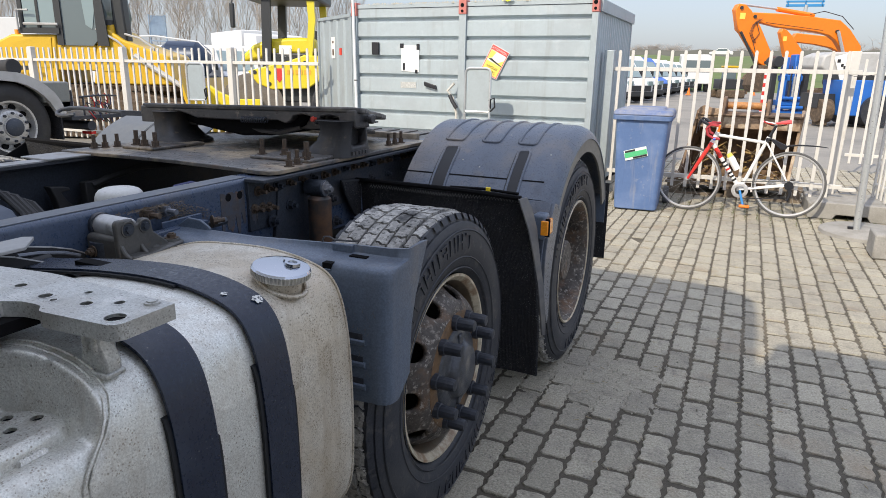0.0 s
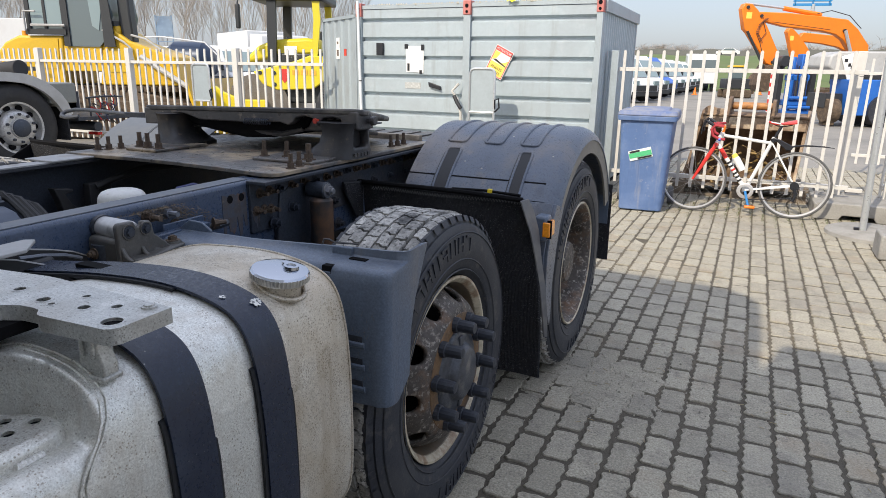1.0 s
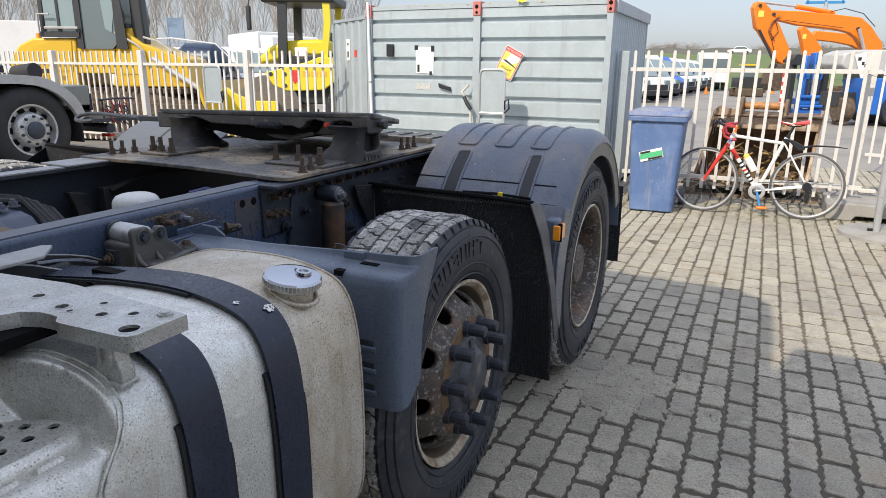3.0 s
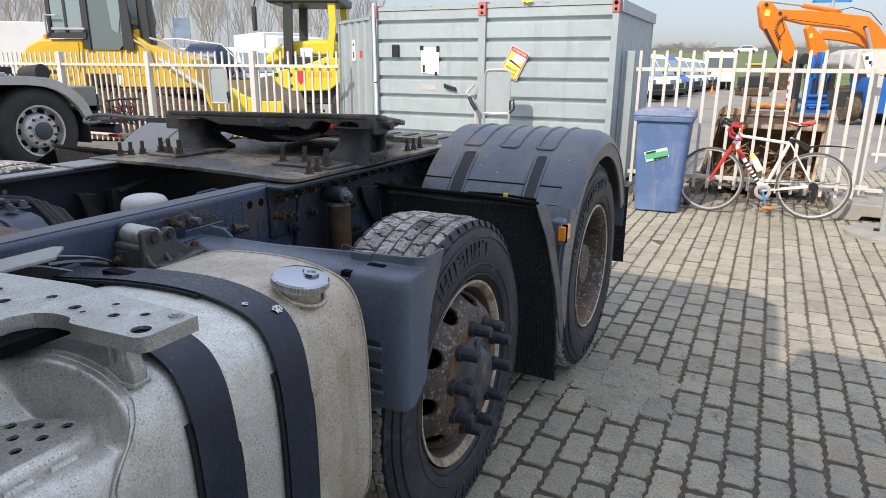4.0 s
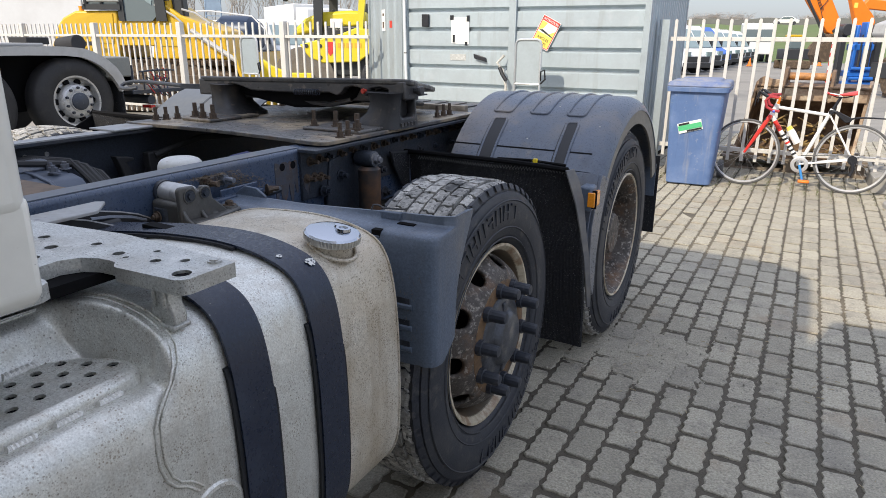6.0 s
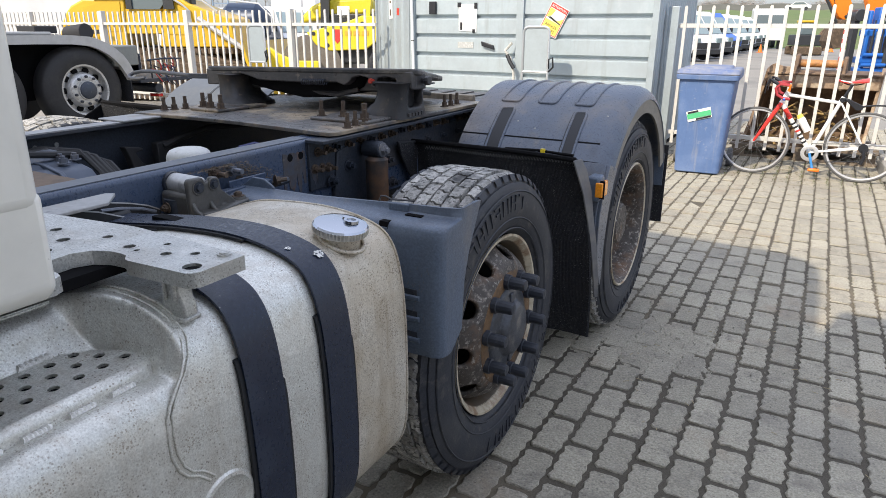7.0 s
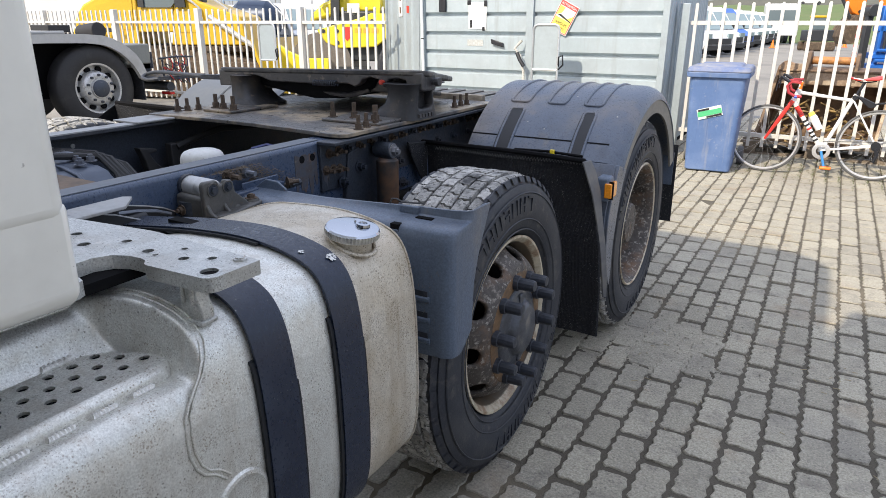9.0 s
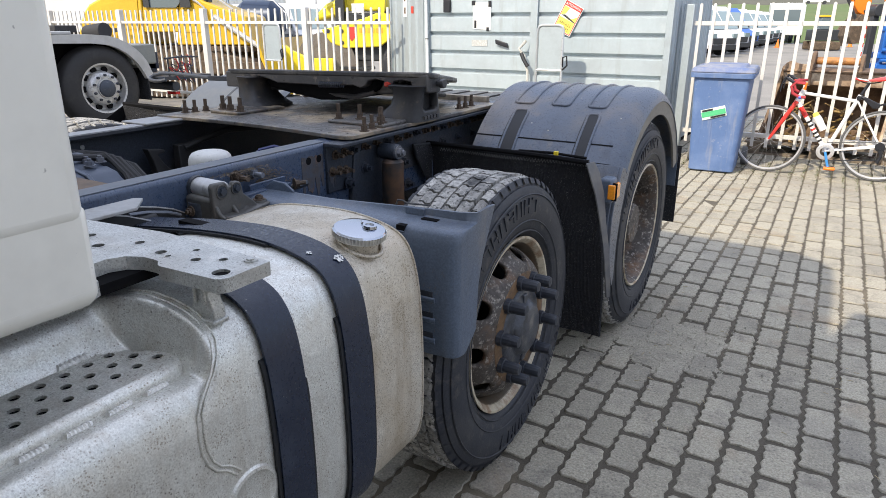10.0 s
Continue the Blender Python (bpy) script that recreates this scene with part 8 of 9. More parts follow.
part("drum", Shape().cyl((-0.5, -0.72, 0.63), (-0.5, 0.75, 0.63), 0.63, seg=40), material("drum_steel", (0.2, 0.18, 0.16), 0.5, 0.6, [((0.12, 0.08, 0.05), 6, 0.5, 0.7, 0.6, 5)], 0.15, 30), ro, "dull steel drum")
part("drum_frame", Shape().prism([(-1.45, 0.5), (-1.42, 0.98), (-1.3, 1.02), (-1.14, 0.90), (-0.8, 0.76), (-0.31, 0.76), (-0.31, 0.5)], -0.86, -0.74, "y"), M_YEL2, ro, bevel=0.02)
part("hood", Shape().prism([(-0.78, 1.45), (-0.72, 1.6), (-0.5, 1.8), (-0.2, 1.92), (0.45, 1.96), (0.75, 1.94), (0.75, 1.66), (-0.3, 1.55)], -0.5, 0.62, "y"), M_YEL2, ro, "yellow hood beyond the cab", bevel=0.06)
part("side_panel", Shape().prism([(-0.56, 1.3), (-0.07, 1.43), (0.28, 1.51), (0.57, 1.62), (0.85, 1.61), (0.87, 1.15), (0.63, 0.98), (-0.09, 0.95), (-0.38, 1.06)], -0.74, -0.64, "y"), M_YEL2, ro, "yellow side panel", bevel=0.02)
for x, z in ((-0.42, 1.28), (-0.14, 1.28), (-0.14, 1.06), (0.58, 1.47)):
    part("panel_latch", Shape().cyl((x, -0.752, z), (x, -0.735, z), 0.04, seg=12), M_DARKFRAME, ro)
part("emblem", Shape().prism([(0.0, 1.17), (0.0, 1.36), (0.13, 1.36), (0.13, 1.16), (0.06, 1.09)], -0.748, -0.741, "y"), M_SRED, ro, "red shield mark")
for i in range(6):
    part("mark_bar", Shape().box(0.22 + 0.085 * i, 0.27 + 0.085 * i, -0.748, -0.741, 1.25, 1.34), material("faded_orange", (0.75, 0.4, 0.05), 0.5), ro)
part("body", Shape().box(-0.1, 1.3, -0.6, 0.6, 0.7, 1.66), M_DARKFRAME, ro, bevel=0.03)
for y in (-0.70, 0.56):
    part("cab_pillar", Shape().prism([(-0.27, 1.35), (-0.23, 2.75), (-0.06, 2.75), (-0.10, 1.35)], y, y + 0.1, "y"), M_DARKFRAME, ro)
    part("cab_pillar", Shape().prism([(0.61, 1.6), (0.67, 2.28), (0.64, 2.75), (0.78, 2.75), (0.80, 2.28), (0.72, 1.6)], y, y + 0.1, "y"), M_YEL2, ro)
part("roof", Shape().box(-0.55, 0.88, -0.75, 0.75, 2.63, 2.8), M_DARKFRAME, ro, bevel=0.04)
part("seat", Shape().box(0.3, 0.7, -0.25, 0.25, 1.4, 1.6).box(0.62, 0.75, -0.25, 0.25, 1.5, 2.1), M_DARKFRAME, ro, bevel=0.03)
part("console", Shape().box(-0.05, 0.12, -0.2, 0.2, 1.4, 1.85), M_DARKFRAME, ro, bevel=0.02)
part("steering_wheel", Shape().tube(circle(Vector((0.12, 0, 1.92)), 0.17, Vector((0.4, 0, 1)).normalized(), 20), 0.015, 6, closed=True), M_DARKFRAME, ro)
part("paper", Shape().box(0.05, 0.3, -0.60, -0.595, 1.58, 1.80), M_PAPER, ro, "white paper behind the glass")
part("mirror", Shape().box(-0.78, -0.70, -0.95, -0.85, 2.1, 2.55), M_DARKFRAME, ro, bevel=0.02)
part("mirror_arm", Shape().tube([(-0.45, -0.66, 2.75), (-0.7, -0.85, 2.8), (-0.74, -0.9, 2.55)], 0.015, 6), M_DARKFRAME, ro)
part("rear_tyre", Shape().cyl((1.25, -0.75, 0.6), (1.25, 0.75, 0.6), 0.6, seg=36), M_TYRE, ro, bevel=0.05)
part("step", Shape().box(-0.2, 0.5, -0.8, -0.62, 0.55, 0.6), M_DARKFRAME, ro)

# ---- farther vehicles ----
M_BLUEPANEL = material("pale_blue_panel", (0.3, 0.4, 0.52), 0.6, 0.0, grain=0.1, scale=3)
M_VAN = material("van_white", (0.66, 0.67, 0.68), 0.35, 0.0, grain=0.04, scale=5, coat=0.3)
M_VANBLUE = material("van_blue", (0.05, 0.14, 0.5), 0.35, 0.0, grain=0.06, scale=5)
M_VDARK = material("vehicle_black_trim", (0.03, 0.032, 0.036), 0.4, grain=0.1, scale=8)
M_ORANGE = material("excavator_orange", (0.82, 0.21, 0.012), 0.4, 0.0, [((0.7, 0.17, 0.01), 1.5, 0.5, 0.7, 0.4, 5)], 0.05, 8)
M_DBLUE = material("machine_blue", (0.02, 0.13, 0.48), 0.4, 0.0, [((0.02, 0.06, 0.2), 2, 0.5, 0.7, 0.5, 5)], 0.08, 8)


def van(x, y, rz, mat, label):
    """A panel van; its front points along -y before turning."""
    v = thing("van", label, "van", group="row of vans", at=pose(x, y, 0, 0, 0, rz))
    part("body", Shape().prism([(-2.6, 0.35), (-2.62, 0.85), (-1.95, 1.15), (-1.25, 2.05), (-1.0, 2.25), (2.6, 2.3), (2.65, 0.35)], -0.95, 0.95, "x"), mat, v, bevel=0.06)
    # pale glass colour paints the sky reflected in the windscreen
    part("windscreen", Shape().add([(-0.85, -1.97, 1.18), (0.85, -1.97, 1.18), (0.75, -1.30, 2.02), (-0.75, -1.30, 2.02)], [(0, 1, 2, 3)]), M_PALEGLASS, v)
    part("grille", Shape().box(-0.75, 0.75, -2.66, -2.60, 0.55, 0.80), M_VDARK, v)
    part("bumper", Shape().box(-0.95, 0.95, -2.68, -2.55, 0.30, 0.52), M_VDARK, v, bevel=0.02)
    for s in (-1, 1):
        part("headlamp", Shape().box(0.55 * s if s > 0 else -0.9, 0.9 if s > 0 else -0.55, -2.64, -2.55, 0.80, 1.0), M_PALEGLASS, v)
        part("side_window", Shape().prism([(-1.75, 1.2), (-1.2, 1.95), (-0.4, 1.95), (-0.4, 1.2)], 0.952 * s, 0.957 * s, "x"), M_TINT, v)
        for wy in (-1.75, 1.75):
            part("wheel", Shape().cyl((0.78 * s, wy, 0.34), (0.97 * s, wy, 0.34), 0.34, seg=20), M_TYRE_DARK, v)
        part("mirror", Shape().box(0.97 * s if s > 0 else -1.17, 1.17 if s > 0 else -0.97, -1.75, -1.6, 1.2, 1.5), M_VDARK, v)
    return v


for i in range(7):
    van(-6.25 + 0.05 * i, 32.6 + 3.7 * i, 60, M_VANBLUE if i in (2,) else M_VAN, ("white" if i != 2 else "blue") + " panel van parked in a row")


def lorry(x, y, rz, mat, label, box=True):
    v = thing("lorry", label, "lorry", at=pose(x, y, 0, 0, 0, rz))
    part("cab", Shape().prism([(-3.0, 0.6), (-3.0, 1.5), (-2.85, 2.75), (-1.4, 2.85), (-1.4, 0.6)], -1.15, 1.15, "x"), mat, v, bevel=0.06)
    part("windscreen", Shape().box(-1.0, 1.0, -3.02, -2.9, 1.5, 2.4), M_TINT, v)
    part("chassis", Shape().box(-0.5, 0.5, -2.8, 3.2, 0.6, 0.95), M_VDARK, v)
    if box:
        part("load_box", Shape().box(-1.2, 1.2, -1.2, 3.4, 1.0, 3.0), mat, v, bevel=0.03)
    else:
        part("headboard", Shape().box(-1.1, 1.1, -1.25, -1.15, 1.0, 2.9), mat, v)
    for wy in (-2.2, 1.4, 2.5):
        for s in (-1, 1):
            part("wheel", Shape().cyl((0.85 * s, wy, 0.5), (1.15 * s, wy, 0.5), 0.5, seg=20), M_TYRE, v)
    return v


lorry(-3.9, 58.0, 12, M_VAN, "small white flatbed lorry in the yard", box=False)
lorry(-21.5, 25.0, 60, M_VAN, "white lorry with a sleeper cab beyond the machines")
lorry(-24.5, 34.0, 70, M_VAN, "white box lorry far across the yard")
lorry(-20.5, 34.0, 60, M_SRED, "red lorry far across the yard")
van(-23.8, 23.5, 75, M_VAN, "white panel van parked in a row")
van(-21.8, 22.6, 70, M_VAN, "white panel van parked in a row")
van(-25.5, 24.5, 75, M_VAN, "white panel van parked in a row")
wt = thing("box_trailer", "large white box trailer standing across the yard", "trailer", at=pose(-31.5, 17.5, 0, 0, 0, 30))
part("body", Shape().box(-4.5, 3.5, -1.25, 1.25, 1.0, 3.25), material("trailer_white", (0.6, 0.61, 0.62), 0.4, 0.0, [((0.5, 0.5, 0.5), 0.8, 0.5, 0.7, 0.4, 5)], 0.03, 5), wt, bevel=0.04)
part("chassis", Shape().box(-4.0, 3.0, -0.6, 0.6, 0.7, 1.0), M_VDARK, wt)
for wx in (-3.0, -1.7, 2.0):
    part("wheel", Shape().cyl((wx, -1.2, 0.5), (wx, 1.2, 0.5), 0.5, seg=20), M_TYRE, wt)
mx = thing("mixer_truck", "white lorry with a dark blue cylindrical tank", "lorry", at=pose(-21.0, 19.9, 0, 0, 0, 25))
part("tank", Shape().lathe([(-1.2, 0.0), (-1.1, 0.5), (-0.7, 0.8), (0.5, 0.8), (0.9, 0.5), (1.0, 0.0)], (0.0, 0, 1.55), "x", 32), material("dark_blue_tank", (0.02, 0.035, 0.07), 0.3, 0.2, grain=0.08, scale=5), mx, "dark blue tank")
part("cab", Shape().prism([(-4.0, 0.6), (-4.0, 1.6), (-3.8, 2.5), (-2.5, 2.55), (-2.5, 0.6)], -1.1, 1.1, "y"), M_VAN, mx, bevel=0.06)
part("chassis", Shape().box(-3.8, 2.2, -0.5, 0.5, 0.45, 0.75), M_VDARK, mx)
for wx in (-3.2, 0.8, 1.8):
    part("wheel", Shape().cyl((wx, -1.05, 0.48), (wx, 1.05, 0.48), 0.48, seg=20), M_TYRE, mx)
part("rail", Shape().tube([(-2.0, -0.8, 2.45), (-1.0, -0.8, 2.5), (0.8, -0.8, 2.3), (1.3, -0.8, 1.8), (1.3, -0.8, 1.2)], 0.03, 6), M_VAN, mx)


def excavator(x, y, rz, mat, pts_boom, pts_stick, label, w=0.30):
    """Boom and stick as profiles in a vertical plane, with a house and tracks below."""
    e = thing("excavator", label, "excavator", at=pose(x, y, 0, 0, 0, rz))
    part("boom", Shape().prism(pts_boom, -w / 2, w / 2, "y"), mat, e, "arched boom", bevel=0.03)
    part("stick", Shape().prism(pts_stick, -w / 2 - 0.03, w / 2 + 0.03, "y"), mat, e, "stick", bevel=0.03)
    return e


ex = excavator(0.0, 26.6, 24, M_ORANGE, [(0.39, 3.56), (0.52, 3.65), (1.63, 3.62), (2.87, 3.52), (3.81, 3.42), (4.23, 3.1), (4.74, 2.51), (4.85, 1.6), (4.45, 1.6), (4.36, 2.05), (4.09, 2.26), (3.74, 2.7), (3.44, 2.88), (2.97, 2.99), (2.31, 3.06), (1.5, 3.13), (0.49, 3.36)], [(-0.19, 3.74), (-0.1, 3.94), (0.18, 3.92), (0.43, 3.7), (0.84, 3.14), (1.37, 2.23), (1.34, 1.94), (1.18, 1.71), (0.96, 1.82), (0.15, 2.9), (0.0, 3.03)], "orange tracked excavator with its boom folded forward")
part("stick_cylinder", Shape().tube([(-0.02, 0, 3.95), (1.4, 0, 3.8), (2.0, 0, 3.72)], 0.045, 8), M_RIMG, ex)
part("stick_cylinder_barrel", Shape().tube([(1.42, 0, 3.79), (2.85, 0, 3.58)], 0.085, 8), M_ORANGE, ex)
part("boom_cylinder", Shape().tube([(3.72, -0.25, 3.02), (4.35, -0.25, 1.5)], 0.06, 8), M_RIMG, ex)
part("bucket_cylinder", Shape().tube([(0.1, -0.2, 2.95), (0.6, -0.2, 2.15), (0.92, -0.2, 1.6)], 0.05, 8), M_VDARK, ex)
part("hose", Shape().tube([(0.65, -0.2, 3.3), (0.8, -0.22, 2.9), (0.6, -0.22, 2.6), (0.75, -0.22, 2.2)], 0.013, 6), M_VDARK, ex)
part("hose", Shape().tube([(2.6, -0.2, 3.6), (3.1, -0.22, 3.72), (3.8, -0.22, 3.55), (4.3, -0.22, 3.1)], 0.015, 6), M_VDARK, ex)
for px, pz in ((0.56, 3.5), (0.02, 3.8), (1.2, 1.85), (4.62, 1.85), (3.72, 3.02)):
    part("pin", Shape().cyl((px, -0.23, pz), (px, 0.23, pz), 0.06, seg=16), M_VDARK, ex)
for a, b in (((1.0, 3.3), (3.2, 3.05)), ((0.45, 3.1), (1.1, 2.1))):
    part("seam_line", Shape().tube([(a[0], -0.16, a[1]), (b[0], -0.16, b[1])], 0.006, 5), M_VDARK, ex)
for k in range(3):
    part("hose", Shape().tube([(0.75 + 0.05 * k, -0.19, 3.42), (0.5 + 0.03 * k, -0.24, 3.2), (0.42 + 0.04 * k, -0.24, 2.9), (0.62 + 0.05 * k, -0.22, 2.55)], 0.009, 5), M_VDARK, ex)
part("plate", Shape().box(0.0, 0.2, -0.19, -0.18, 3.4, 3.62), M_SYEL, ex)
part("house", Shape().box(5.3, 8.2, -1.2, 1.2, 1.0, 1.9), M_VDARK, ex, bevel=0.06)
part("cab", Shape().box(5.5, 6.8, -1.2, -0.2, 1.1, 2.5), M_TINT, ex, bevel=0.05)
for s in (-1.3, 0.8):
    part("track", Shape().prism([(3.2, 0.4), (3.5, 0.85), (7.5, 0.85), (7.8, 0.4), (7.5, 0.0), (3.5, 0.0)], s, s + 0.5, "y"), M_TRACK, ex)
part("bucket", Shape().prism([(0.98, 1.75), (1.3, 1.7), (1.38, 1.2), (1.2, 0.8), (0.85, 0.75), (0.7, 1.0), (0.75, 1.35)], -0.45, 0.45, "y"), M_TRACK, ex)
ex2 = excavator(1.7, 32.2, 24, M_ORANGE, [(0.47, 2.99), (0.62, 3.2), (1.98, 3.09), (2.53, 2.92), (3.06, 2.48), (3.4, 1.6), (3.05, 1.6), (2.9, 2.12), (2.69, 2.4), (2.22, 2.6), (1.51, 2.73), (0.58, 2.82)], [(-0.1, 3.22), (-0.02, 3.39), (0.17, 3.32), (0.43, 3.09), (0.93, 2.52), (1.04, 2.28), (0.8, 1.5), (0.5, 1.6), (0.13, 2.61)], "second orange excavator behind the first")
part("stick_cylinder", Shape().tube([(0.0, 0, 3.4), (1.0, 0, 3.3), (1.9, 0, 3.2)], 0.045, 8), M_RIMG, ex2)
part("plate", Shape().box(0.05, 0.2, -0.19, -0.18, 2.85, 3.05), M_SYEL, ex2)
part("house", Shape().box(2.8, 5.8, -1.2, 1.2, 1.0, 2.0), M_VDARK, ex2, bevel=0.06)
for s in (-1.3, 0.8):
    part("track", Shape().prism([(2.2, 0.4), (2.5, 0.85), (6.0, 0.85), (6.3, 0.4), (6.0, 0.0), (2.5, 0.0)], s, s + 0.5, "y"), M_TRACK, ex2)

bl = thing("piling_rig", "blue hydraulic machine attachment standing upright with dark drums", "machine", at=pose(2.0, 25.0, 0, 0, 0, 24))
part("frame", Shape().box(-0.30, -0.18, -0.2, 0.2, 0.0, 2.0).box(0.20, 0.30, -0.2, 0.2, 0.0, 1.5).box(-0.4, 0.5, -0.25, 0.25, 0.35, 0.55).box(-0.4, 0.5, -0.25, 0.25, 0.0, 0.2).box(-0.35, 0.35, -0.2, 0.2, 1.2, 1.4), M_DBLUE, bl, bevel=0.03)
part("arm", Shape().prism([(-0.02, 0.6), (0.0, 2.1), (0.12, 2.1), (0.16, 0.6)], -0.2, 0.2, "y"), M_DBLUE, bl, bevel=0.03)
for x in (-0.62, 0.52):
    part("drum", Shape().cyl((x, -0.3, 1.85), (x, 0.3, 1.85), 0.19, seg=24), M_VDARK, bl, bevel=0.02)
    part("leg", Shape().box(x - 0.08, x + 0.08, -0.12, 0.12, 0.0, 1.75), M_VDARK, bl)
for k, x in enumerate((-0.12, 0.02, 0.17)):
    part("cylinder", Shape().cyl((x, -0.28, 0.55), (x, -0.28, 1.2 + 0.15 * (k % 2)), 0.045, seg=12).cyl((x, -0.28, 1.2), (x, -0.28, 1.7), 0.022, seg=10), M_VDARK if k != 1 else M_TUBE, bl)
part("crossbar", Shape().cyl((-0.34, -0.3, 0.62), (0.42, -0.3, 0.62), 0.06, seg=14).cyl((-0.34, -0.3, 0.30), (0.42, -0.3, 0.30), 0.06, seg=14), M_DBLUE, bl)
stripe = part("warning_post", Shape().box(-1.02, -0.92, -0.25, -0.2, 0.1, 1.5), M_PAPER, bl, "red and white striped post")
for k in range(5):
    part("stripe", Shape().box(-1.025, -0.915, -0.255, -0.2, 0.15 + 0.28 * k, 0.28 + 0.28 * k), M_SRED, stripe)
wtk = thing("drill_truck", "white truck with a long pale boom and blue skip", "truck", at=pose(3.3, 21.3, 0, 0, 0, 24))
part("body", Shape().prism([(-1.12, 1.65), (-1.08, 1.95), (-0.8, 2.06), (4.0, 2.12), (4.0, 1.45), (-0.9, 1.47)], -0.6, 0.6, "y"), M_GREYPAINT, wtk, bevel=0.05)
board = part("sign_board", Shape().prism([(-0.82, 1.92), (-0.47, 2.02), (-0.25, 1.27), (-0.55, 1.27)], -0.66, -0.63, "y"), M_PAPER, wtk, "white board with dark illegible marks")
for x, z, w in ((-0.72, 1.86, 0.09), (-0.60, 1.74, 0.07), (-0.52, 1.68, 0.09), (-0.42, 1.58, 0.05), (-0.46, 1.42, 0.06)):
    part("mark_bar", Shape().box(x, x + w, -0.668, -0.659, z - 0.09, z), M_SBLK, board)
part("skip", Shape().prism([(-0.45, 0.3), (-0.58, 1.3), (0.9, 1.3), (0.85, 0.3)], -0.8, 0.2, "y"), M_DBLUE, wtk, "blue skip", bevel=0.03)
part("blue_arm", Shape().prism([(1.7, 0.1), (2.0, 1.2), (2.6, 1.75), (2.8, 1.6), (2.2, 0.9), (2.1, 0.1)], -0.95, -0.7, "y"), M_DBLUE, wtk, "blue crane leg", bevel=0.03)
part("blue_arm", Shape().box(2.3, 3.6, -0.9, -0.6, 0.9, 1.4), M_DBLUE, wtk, bevel=0.03)
part("chassis", Shape().box(-1.0, 4.0, -0.5, 0.5, 0.5, 0.9), M_VDARK, wtk)
part("winch_drum", Shape().cyl((-0.98, -0.45, 0.42), (-0.62, -0.45, 0.42), 0.34, seg=24).box(-0.92, -0.68, -0.6, -0.2, 0.0, 0.5), M_TRACK, wtk, "dark muddy drum", bevel=0.02)
part("red_stripe", Shape().box(0.9, 4.0, -0.65, -0.6, 1.3, 1.42), M_SRED, wtk)
part("pipe_rack", Shape().box(2.4, 3.8, -0.5, 0.5, 2.35, 2.5).box(2.5, 2.6, -0.5, 0.5, 2.15, 2.35).box(3.5, 3.6, -0.5, 0.5, 2.15, 2.35), M_VDARK, wtk)
for wx in (0.5, 2.2, 3.3):
    part("wheel", Shape().cyl((wx, -0.9, 0.45), (wx, 0.9, 0.45), 0.45, seg=20), M_TYRE, wtk)
dg_ = thing("small_digger", "small grey digger with a yellow cab roof far off", "digger", at=pose(-0.45, 43.0, 0, 0, 0, 20) @ Matrix.Scale(0.74, 4))
part("body", Shape().box(-1.0, 1.0, -0.8, 0.8, 0.7, 1.5), M_VDARK, dg_, bevel=0.05)
part("cab", Shape().box(-0.5, 0.3, -0.6, 0.6, 1.5, 2.4), M_TINT, dg_, bevel=0.05)
part("cab_roof", Shape().box(-0.6, 0.4, -0.65, 0.65, 2.4, 2.55), M_YEL, dg_, bevel=0.03)
part("arm", Shape().prism([(0.8, 1.2), (1.2, 1.9), (1.6, 1.4), (1.5, 0.3), (1.3, 0.3), (1.3, 1.2)], -0.15, 0.15, "y"), M_BUCKET, dg_)
for s in (-0.9, 0.5):
    part("track", Shape().box(-1.1, 1.1, s, s + 0.4, 0, 0.65), M_TRACK, dg_, bevel=0.1)
cone_m = Shape().cyl((0, 0, 0.03), (0, 0, 0.5), 0.13, 0.02, seg=14).box(-0.18, 0.18, -0.18, 0.18, 0, 0.03).mesh("traffic_cone")
for x, y in ((-2.95, 46.0), (1.0, 50.0)):
    c = part("traffic_cone", cone_m, M_BORANGE)
    c.location = (x, y, 0)
    tagged(c, "small orange traffic cone on the yard", "cone", group="traffic cones")
brd = thing("blue_gantry_sign", "blue lattice work platform on a pole far off", "sign", at=pose(4.0, 66.0, 0, 0, 0, 10))
part("post", Shape().cyl((0.3, 0, 0), (0.3, 0, 7.3), 0.16, seg=10), M_TUBE, brd)
part("board", Shape().box(-1.3, 1.7, -0.1, 0.1, 7.15, 7.35).box(-1.3, 1.7, -0.1, 0.1, 7.5, 7.65).box(-1.2, -1.1, -0.1, 0.1, 7.15, 7.65).box(0.2, 0.3, -0.1, 0.1, 7.15, 7.65).box(1.5, 1.6, -0.1, 0.1, 7.15, 7.65), material("board_blue", (0.03, 0.22, 0.5), 0.5, grain=0.05), brd)

# Unidentified flat blue panel far off; uprights and rungs are added to hold it.
panel = thing("lattice_mast", "pale blue panel on two uprights standing among the poplars", "mast", at=pose(-54.5, 49.6, 0, 0, 0, 47))
for x in (-0.75, 0.75):
    part("upright", Shape().cyl((x, 0, 0), (x, 0, 6.2), 0.08, seg=8), M_BLUEPANEL, panel)
part("cladding", Shape().box(-0.72, 0.72, -0.05, 0.05, 4.2, 6.1), M_BLUEPANEL, panel, "flat blue sheet")
for k in range(6):
    part("rung", Shape().box(-0.75, 0.75, -0.1, -0.05, 0.6 + 0.6 * k, 0.7 + 0.6 * k), M_BLUEPANEL, panel)

# car on the road along the crest of the bank
car = thing("car", "silver car on the road along the bank", "car", at=pose(-5.1, 139.0, 4.66, 0, 0, 5))
part("body", Shape().prism([(-2.1, 0.3), (-2.1, 0.75), (-1.2, 0.9), (-0.6, 1.4), (0.9, 1.4), (1.6, 0.95), (2.1, 0.85), (2.1, 0.3)], -0.85, 0.85, "y"), M_VAN, car, bevel=0.05)
